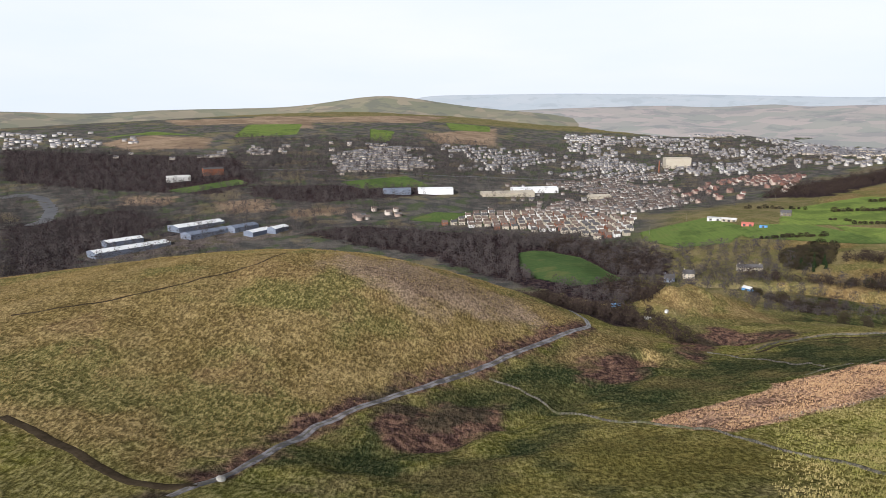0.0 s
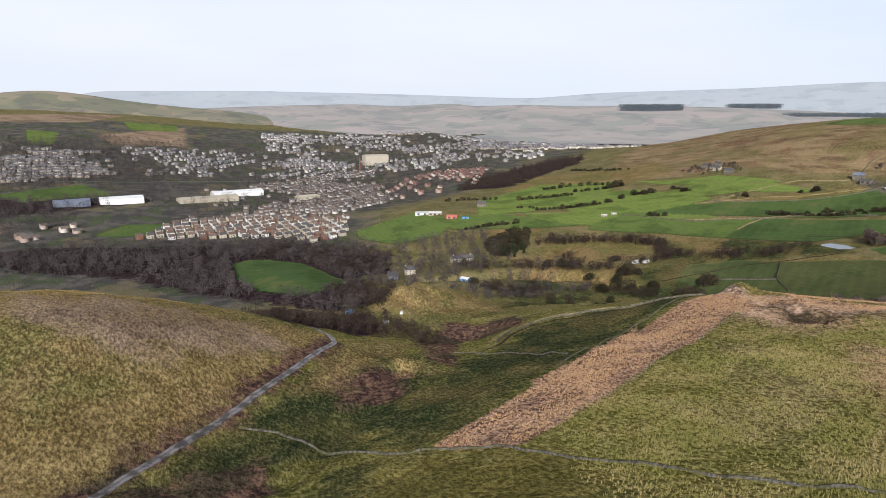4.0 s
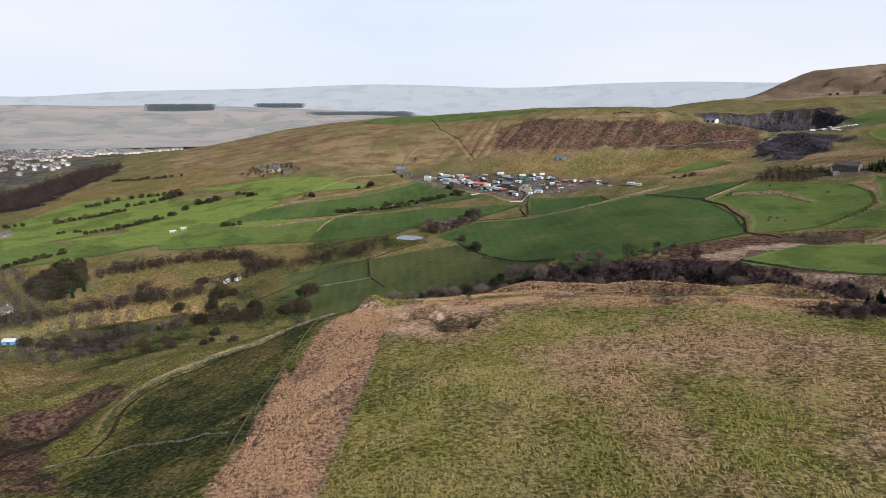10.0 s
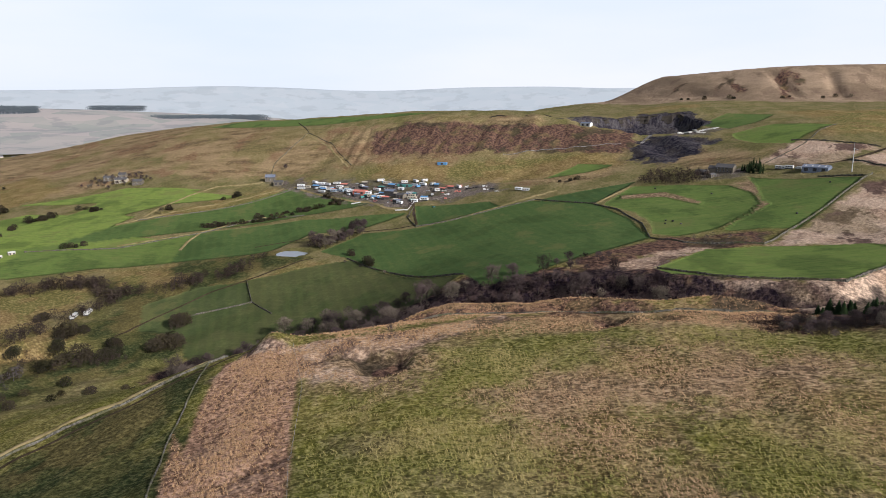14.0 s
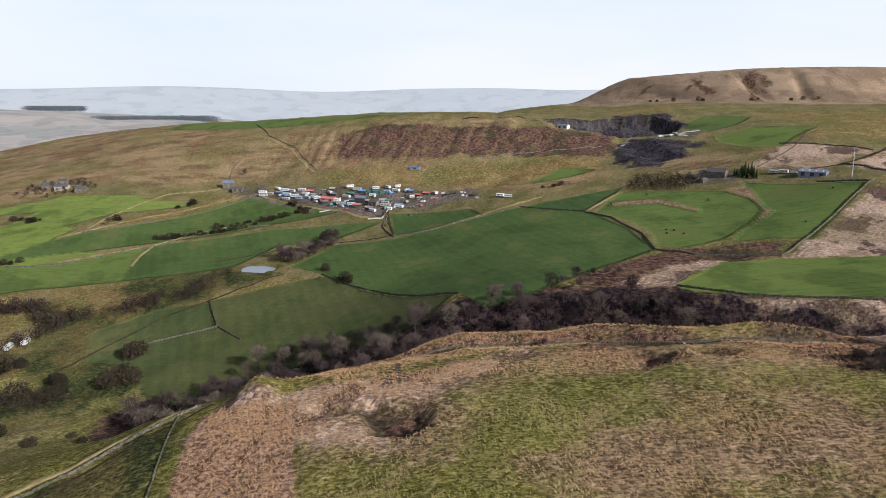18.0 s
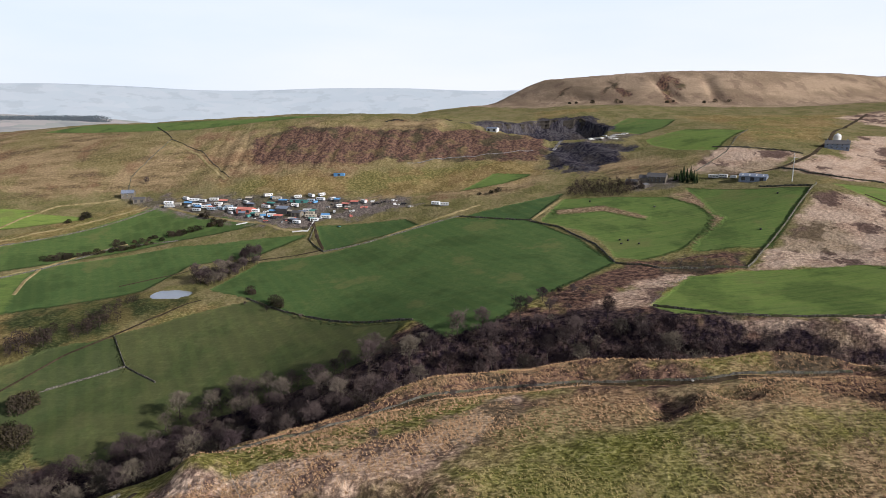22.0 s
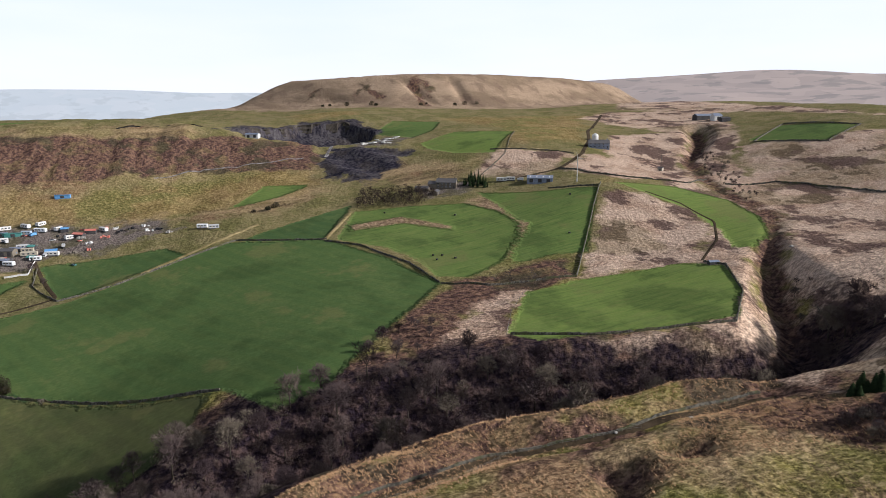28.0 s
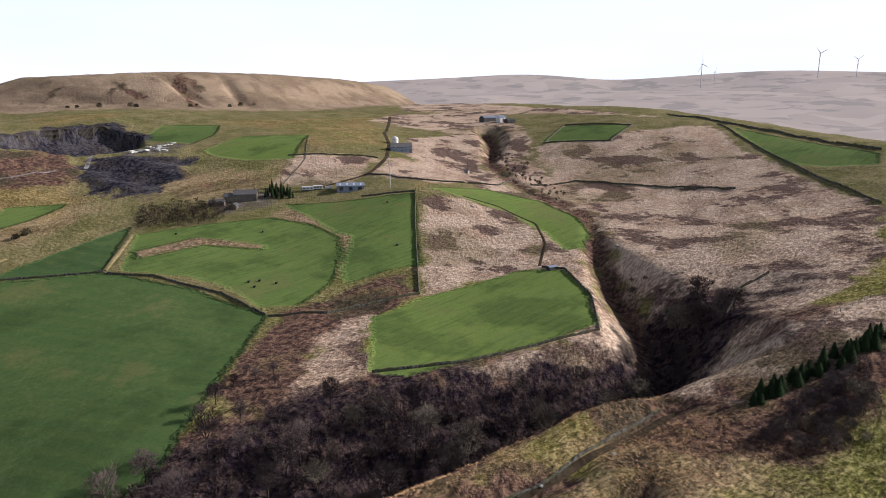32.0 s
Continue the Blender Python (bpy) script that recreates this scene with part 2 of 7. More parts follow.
    ragged = n.math("MULTIPLY", n.math("SUBTRACT", n.math("ADD", tuft, n.math("MULTIPLY", patch, 0.6)), 0.8), 7.0)
    soft = n.math("MULTIPLY", n.math("SUBTRACT", n.noise(0.06, 5.0), 0.5), 60.0)

    def inside(name, rag, a, b):
        return n.span(n.math("ADD", n.attr(name), rag), a, b)

    col = n.mix(inside("valley", soft, -40, 40), rough, town)
    col = n.mix(inside("olive", soft, -8, 8), col, olive)
    col = n.mix(n.math("MULTIPLY", inside("rush", n.math("MULTIPLY", soft, 1.3), -14, 12), 0.85), col, rush)
    col = n.mix(inside("turf", soft, -9, 9), col, turf)
    col = n.mix(inside("tan", soft, -12, 12), col, tan)
    col = n.mix(inside("gold", soft, -12, 12), col, gold)
    col = n.mix(inside("fell", soft, -12, 12), col, fell)
    col = n.mix(inside("bracken", n.math("MULTIPLY", soft, 0.5), -4, 4), col, bracken)
    col = n.mix(inside("straw", n.math("MULTIPLY", soft, 0.6), -4, 4), col, straw)
    col = n.mix(inside("reed", n.math("MULTIPLY", ragged, 0.5), -1.5, 1.5), col, reed)
    col = n.mix(inside("wood", soft, -6, 6), col, wood)
    col = n.mix(inside("meadow", ragged, -1.2, 1.2), col, green)
    col = n.mix(inside("scree", soft, -4, 4), col, scree)
    col = n.mix(inside("yard", soft, -6, 6), col, yard)
    # tussock gaps get painted shade, tips painted light; the grazed sward is far finer
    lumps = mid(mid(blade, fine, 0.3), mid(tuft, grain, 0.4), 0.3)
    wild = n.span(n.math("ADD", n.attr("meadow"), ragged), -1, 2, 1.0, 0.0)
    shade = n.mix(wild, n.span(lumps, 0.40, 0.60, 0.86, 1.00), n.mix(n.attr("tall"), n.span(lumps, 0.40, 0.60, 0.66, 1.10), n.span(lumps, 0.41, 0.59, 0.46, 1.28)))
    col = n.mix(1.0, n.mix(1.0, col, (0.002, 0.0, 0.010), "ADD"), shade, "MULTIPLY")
    rise = n.math("ADD", n.math("MULTIPLY", blade, 1.5), n.math("ADD", n.math("MULTIPLY", tuft, 2.2), n.math("MULTIPLY", grain, 0.3)))
    n.bump(n.math("MULTIPLY", rise, n.span(n.math("ADD", n.attr("meadow"), ragged), -1, 3, 1.0, 0.08)), 0.9, 0.9)
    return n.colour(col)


GROUND = ground_material()


# ---- the lie of the land: spurs, streams, brows and terraces, as (x, y, height) along each line ----
LINES = {
    "pasture_spur": [(60, 20, 100), (125, 98, 94), (162, 146, 82), (190, 200, 76), (209, 245, 67), (225, 300, 54)],
    "pasture_top": [(200, 30, 97), (287, 81, 91), (326, 99, 88)],
    "pasture_shelf": [(240, 180, 79), (275, 210, 77), (300, 225, 76)],
    "brow": [(352, 60, 85), (364, 110, 81), (369, 149, 75), (372, 185, 71), (355, 235, 66), (325, 290, 62), (305, 335, 52)],
    "brow_foot": [(352, 336, 29), (344, 375, 17), (364, 300, 38), (325, 420, 17), (372, 262, 48)],
    "west_bank": [(170, 268, 60), (151, 332, 40), (137, 352, 37), (216, 388, 31), (250, 340, 48), (290, 390, 34)],
    "west_gully": [(48, 259, 48), (80, 300, 43), (112, 370, 34), (140, 440, 22), (150, 466, 19)],
    "lane": [(-130, 160, 78), (-75, 190, 66), (-38, 215, 59), (21, 288, 47), (60, 340, 45), (87, 382, 42)],
    "dome": [(-250, 330, 77), (-160, 300, 84), (-105, 345, 88), (-60, 335, 84), (0, 358, 71), (40, 402, 56)],
    "dome_north": [(-350, 420, 58), (-230, 470, 56), (-110, 460, 70), (-30, 450, 66), (40, 470, 43)],
    "dome_foot": [(-400, 520, 12), (-220, 580, 14), (-90, 560, 22), (20, 530, 20), (90, 500, 18)],
    "behind": [(-100, 60, 92), (0, -80, 108), (-200, -200, 115), (150, -160, 122), (-350, 100, 90)],
    "valley": [(-500, 640, 2), (-150, 680, 3), (60, 640, 3), (190, 590, 6), (251, 658, 3), (253, 840, 8), (206, 1000, 8)],
    "valley_far": [(-700, 1000, 4), (-176, 900, 6), (3, 1015, 6), (373, 1100, 14), (574, 1657, 30), (300, 1500, 18)],
    "valley_side": [(-900, 1500, 62), (-500, 1400, 48), (-250, 1350, 42), (0, 1500, 42), (850, 1500, 50), (1000, 1900, 60)],
    "far_side": [(-1200, 2000, 122), (-600, 2000, 118), (-100, 2100, 112), (500, 2300, 88), (1300, 2200, 78), (-1700, 1200, 70), (-300, 2600, 165), (700, 2800, 105), (-1200, 2500, 150)],
    "east_fields": [(384, 859, 26), (449, 536, 20), (549, 709, 35), (569, 532, 37), (564, 412, 46), (515, 430, 34)],
    "east_shelf": [(463, 237, 63), (498, 260, 56), (659, 427, 50), (681, 336, 62), (685, 657, 53), (727, 365, 73)],
    "scarp_foot": [(950, 1000, 84), (832, 790, 77), (842, 570, 84), (838, 467, 94), (828, 340, 104), (822, 230, 106), (770, 150, 104)],
    "scarp_top": [(1094, 1026, 120), (1020, 800, 138), (960, 580, 142), (950, 450, 152), (935, 340, 155), (925, 220, 155), (925, 140, 149)],
    "north_end": [(1184, 1273, 86), (900, 1150, 62), (700, 1000, 48), (1500, 1500, 55), (1500, 1100, 95), (2000, 1200, 50)],
    "meadows": [(433, 117, 79), (498, 41, 87), (536, 110, 82), (573, 92, 86), (653, 124, 93), (619, -58, 121), (678, -35, 120)],
    "croft": [(399, 22, 88), (465, -24, 95), (543, -48, 103), (606, -138, 120), (720, 30, 115), (744, 212, 96)],
    "quarry_floor": [(850, 35, 138), (887, 37, 146), (939, 91, 145), (990, 60, 147)],
    "upland": [(777, -161, 148), (780, -68, 149), (811, -357, 166), (949, -363, 176), (1000, -150, 171), (1045, 40, 170), (1060, 160, 166)],
    "upland_far": [(1250, 100, 174), (1180, 320, 163), (1200, 560, 154), (1150, -120, 180), (1500, 400, 150), (1700, 700, 90), (1500, 800, 110)],
    "hill_foot": [(1440, 190, 184), (1270, 20, 185), (1190, -120, 184), (1180, -330, 185), (1290, -600, 192)],
    "hill_back": [(1900, -200, 180), (1900, 200, 150), (1800, -700, 185), (2300, 400, 80), (2600, -300, 150)],
    "moor_ridge": [(200, -180, 130), (379, -279, 150), (567, -420, 171), (759, -482, 186), (1000, -560, 194)],
    "moor_side": [(300, -50, 116), (316, 5, 106), (337, -32, 105), (366, -26, 94), (398, -67, 105), (449, -140, 114), (499, -205, 124), (588, -182, 120), (417, -214, 133), (630, -267, 148), (677, -186, 130), (477, -78, 103), (446, -65, 102), (504, -110, 108)],
    "moor_back": [(450, -600, 125), (800, -800, 145), (1300, -900, 170), (0, -600, 95), (-700, -500, 85), (200, -350, 128)],
    "outskirts": [(-1500, 300, 50), (-1000, 100, 75), (2300, 1500, 60), (2200, 2300, 80)],
}
STREAM = [(798, -309, 146), (740, -262, 138), (677, -192, 127), (595, -147, 115.5), (540, -128, 110), (504, -110, 106), (477, -78, 99), (452, -50, 90), (425, -28, 80), (400, -10, 72),
          (383, 5, 68), (366, 30, 64), (374, 60, 60), (392, 110, 54), (404, 165, 47), (408, 220, 41), (405, 270, 34), (396, 330, 24), (392, 400, 13), (400, 460, 6),
          (385, 530, 0), (320, 590, -3), (240, 625, -4)]
BROW = [(321, 319), (323, 280), (339, 247), (350, 203), (351, 166), (340, 128), (338, 69)]
DITCH = [(172, 282), (188, 277), (193, 258), (207, 244), (211, 234)]


def along(line, step):
    """Points at even steps along a line of corners."""
    pts = np.array(line, float)
    out = [pts[0]]
    for a, b in zip(pts[:-1], pts[1:]):
        n = max(1, int(np.hypot(*(b - a)[:2]) / step))
        out += [a + (b - a) * k / n for k in range(1, n + 1)]
    return np.array(out)


def line_distance(x, y, line):
    """The distance of places from a line, and the third value of its corners at the nearest point."""
    best, value = np.full(np.shape(x), 1e9), np.zeros(np.shape(x))
    pts = np.array(line, float)
    for a, b in zip(pts[:-1], pts[1:]):
        dx, dy = b[:2] - a[:2]
        k = np.clip(((x - a[0]) * dx + (y - a[1]) * dy) / (dx * dx + dy * dy), 0, 1)
        d = np.hypot(x - a[0] - k * dx, y - a[1] - k * dy)
        near = d < best
        best = np.where(near, d, best)
        if pts.shape[1] > 2:
            value = np.where(near, a[2] + k * (b[2] - a[2]), value)
    return best, value


def inside_distance(x, y, poly):
    """The distance to the edge of a plot: positive inside it."""
    d, _ = line_distance(x, y, list(poly) + [poly[0]])
    hit, pts = np.zeros(x.shape, bool), list(poly) + [poly[0]]
    for (ax, ay), (bx, by) in zip(pts[:-1], pts[1:]):
        if ay != by:
            hit ^= ((ay > y) != (by > y)) & (x < (bx - ax) * (y - ay) / (by - ay) + ax)
    return np.where(hit, d, -d)


def kernel(r2):
    return 0.5 * r2 * np.log(r2 + 1e-9)


KNOTS = np.array([knot for line in LINES.values() for knot in line], float)
UNIT = 1000.0


def solve_sheet():
    xy = KNOTS[:, :2] / UNIT
    n = len(xy)
    k = kernel(((xy[:, None] - xy[None]) ** 2).sum(-1)) + 2e-5 * np.eye(n)
    p = np.c_[np.ones(n), xy]
    m = np.block([[k, p], [p.T, np.zeros((3, 3))]])
    return np.linalg.solve(m, np.r_[KNOTS[:, 2], np.zeros(3)])


WEIGHTS = solve_sheet()


def bump(x, y, cx, cy, rx, ry, turn=0.0):
    c, s = math.cos(radians(turn)), math.sin(radians(turn))
    u, v = ((x - cx) * c + (y - cy) * s) / rx, (-(x - cx) * s + (y - cy) * c) / ry
    return np.exp(-(u * u + v * v))


def step(v, a, b):
    k = np.clip((v - a) / (b - a), 0, 1)
    return k * k * (3 - 2 * k)


def height(x, y):
    """The height of the ground at places given as arrays."""
    x, y = np.atleast_1d(np.asarray(x, float)), np.atleast_1d(np.asarray(y, float))
    z = np.empty(x.shape)
    flat_x, flat_y, flat_z = x.ravel(), y.ravel(), z.reshape(-1)
    for a in range(0, flat_x.size, 20000):
        px, py = flat_x[a:a + 20000, None] / UNIT, flat_y[a:a + 20000, None] / UNIT
        k = kernel((px - KNOTS[:, 0] / UNIT) ** 2 + (py - KNOTS[:, 1] / UNIT) ** 2)
        flat_z[a:a + 20000] = k @ WEIGHTS[:-3] + WEIGHTS[-3] + px[:, 0] * WEIGHTS[-2] + py[:, 0] * WEIGHTS[-1]
    z = flat_z.reshape(x.shape)
    out = step(np.hypot(x - 400, y - 500), 2250, 3000)
    z = z * (1 - out) + 60 * out
    # the clough is cut by its stream
    d, bed = line_distance(x, y, STREAM)
    z = np.minimum(z, bed + 0.95 * np.sqrt(d * d + 9) - 2.5 + np.maximum(d - 40, 0) * 0.5)
    z = z + details(x, y)
    r = np.hypot((x - 576) / 12, (y - 418) / 16)  # the pond lies behind a low bank
    bank, flat = step(2.0 - r, 0.0, 0.75), step(1.12 - r, 0.0, 0.3)
    z = z * (1 - bank) + np.maximum(z, 45.9) * bank
    return z * (1 - flat) + 43.2 * flat


HILL = [(1500, 40), (1410, -30), (1345, -130), (1325, -290), (1380, -480), (1480, -680), (1900, -750), (1950, 50)]
QUARRY = [(945, 195), (1000, 155), (1042, 98), (1032, 42), (990, 18), (930, 35), (905, 75), (925, 150)]

TIP = [(887, 101), (893, 69), (840, 17), (818, 37), (780, 79), (807, 113), (841, 116)]
PIT = [(281, 264), (285, 245), (280, 223), (269, 220), (261, 227), (262, 238), (278, 247), (276, 260)]
PIT_TWO = [(330, 147), (323, 135), (312, 139), (308, 149), (314, 154)]
PIT_THREE = [(325, 126), (320, 113), (314, 118), (317, 129)]


def details(x, y):
    z = 6.5 * bump(x, y, 299, 293, 11, 8, 20)               # mound beside the reed bed
    near = np.hypot(x - 1600, y + 250) < 900                # the flat-topped hill with its gullied face
    if near.any():
        face = inside_distance(x[near], y[near], HILL)
        rise = (44 + 10 * step(-y[near], -60, 300)) * step(face, -115, 25) + 6 * step(face, 0, 250)
        cut = sum(bump(x[near], y[near], cx, cy, 60, 9, turn) for cx, cy, turn in ((1300, -150, 20), (1330, -20, 35), (1365, 30, 40), (1290, -225, 0)))
        z[near] += rise - 9 * cut * step(face, -110, -60) * step(-face, -30, 20)
    z = z - 5.0 * step(inside_distance(x, y, PIT), -2.5, 4)  # old pit
    z = z - 4.2 * step(inside_distance(x, y, PIT_TWO), -3, 4) - 3.2 * step(inside_distance(x, y, PIT_THREE), -3, 3)
    d, _ = line_distance(x, y, BROW)                        # sunken track along the brow with its bank
    z = z - 3.0 * np.exp(-(d / 4.5) ** 2) + 3.8 * np.exp(-((d - 15) / 7) ** 2) * step(x, 330, 352) * (1 + 0.35 * np.sin(y / 11.0))
    d, _ = line_distance(x, y, DITCH)
    z = z - 2.6 * np.exp(-(d / 3.2) ** 2)
    z = z + 7 * bump(x, y, 132, 675, 42, 90, -7)            # green knoll
    heap = bump(x, y, 192, 512, 42, 24, 20)                 # grassed spoil heap with rain furrows
    z = z + 19 * heap + 2.2 * heap * np.sin((x * 0.9 + y * 0.45) / 3.6) + 1.5 * heap * relief(x, y, 12, 45)
    z = z - 13 * step(inside_distance(x, y, QUARRY), -1, 5) * step(x, 900, 950)  # the quarry faces
    tip = step(inside_distance(x, y, TIP), -2, 14)          # tipped spoil in lobes
    z = z + tip * (3.5 * np.sin((y - 0.45 * x) / 9.0))
    face = step(x, 838, 872) * step(-x, -958, -930) * step(y, 40, 110) * step(-y, -640, -440)
    rill = 1 - np.abs(relief(x * 0.3, y + 0.2 * x, 15, 41))  # rain-cut scarp with an uneven lip
    z = z - 3.2 * rill ** 3 * face
    lip = step(x, 905, 930) * step(-x, -1010, -960) * step(y, 60, 110) * step(-y, -520, -430)
    z = z + lip * (2.6 * relief(x, y, 34, 43) + 1.6 * relief(x, y, 15, 44))
    d, _ = line_distance(x, y, [(-30, 190), (5, 222), (40, 255), (72, 292), (100, 325), (125, 355)])  # the gully floor and its lumps
    z = z - 3.0 * np.exp(-(d / 7) ** 2) + 1.8 * np.exp(-(d / 30) ** 2) * relief(x, y, 13, 46)
    z = z + 6.0 * bump(x, y, 112, 345, 9, 7, 30) + 4.0 * bump(x, y, 126, 352, 7, 6)
    bank = bump(x, y, 330, 495, 105, 55, -38)               # terraced flank above the valley cottages
    z = z + 1.7 * bank * np.sin((0.62 * x + 0.79 * y) / 5.2 + 0.6 * np.sin(x / 31.0))
    z = z - 7 * bump(x, y, 184, 405, 30, 17, 25)            # hollow under the loop of the path
    return z


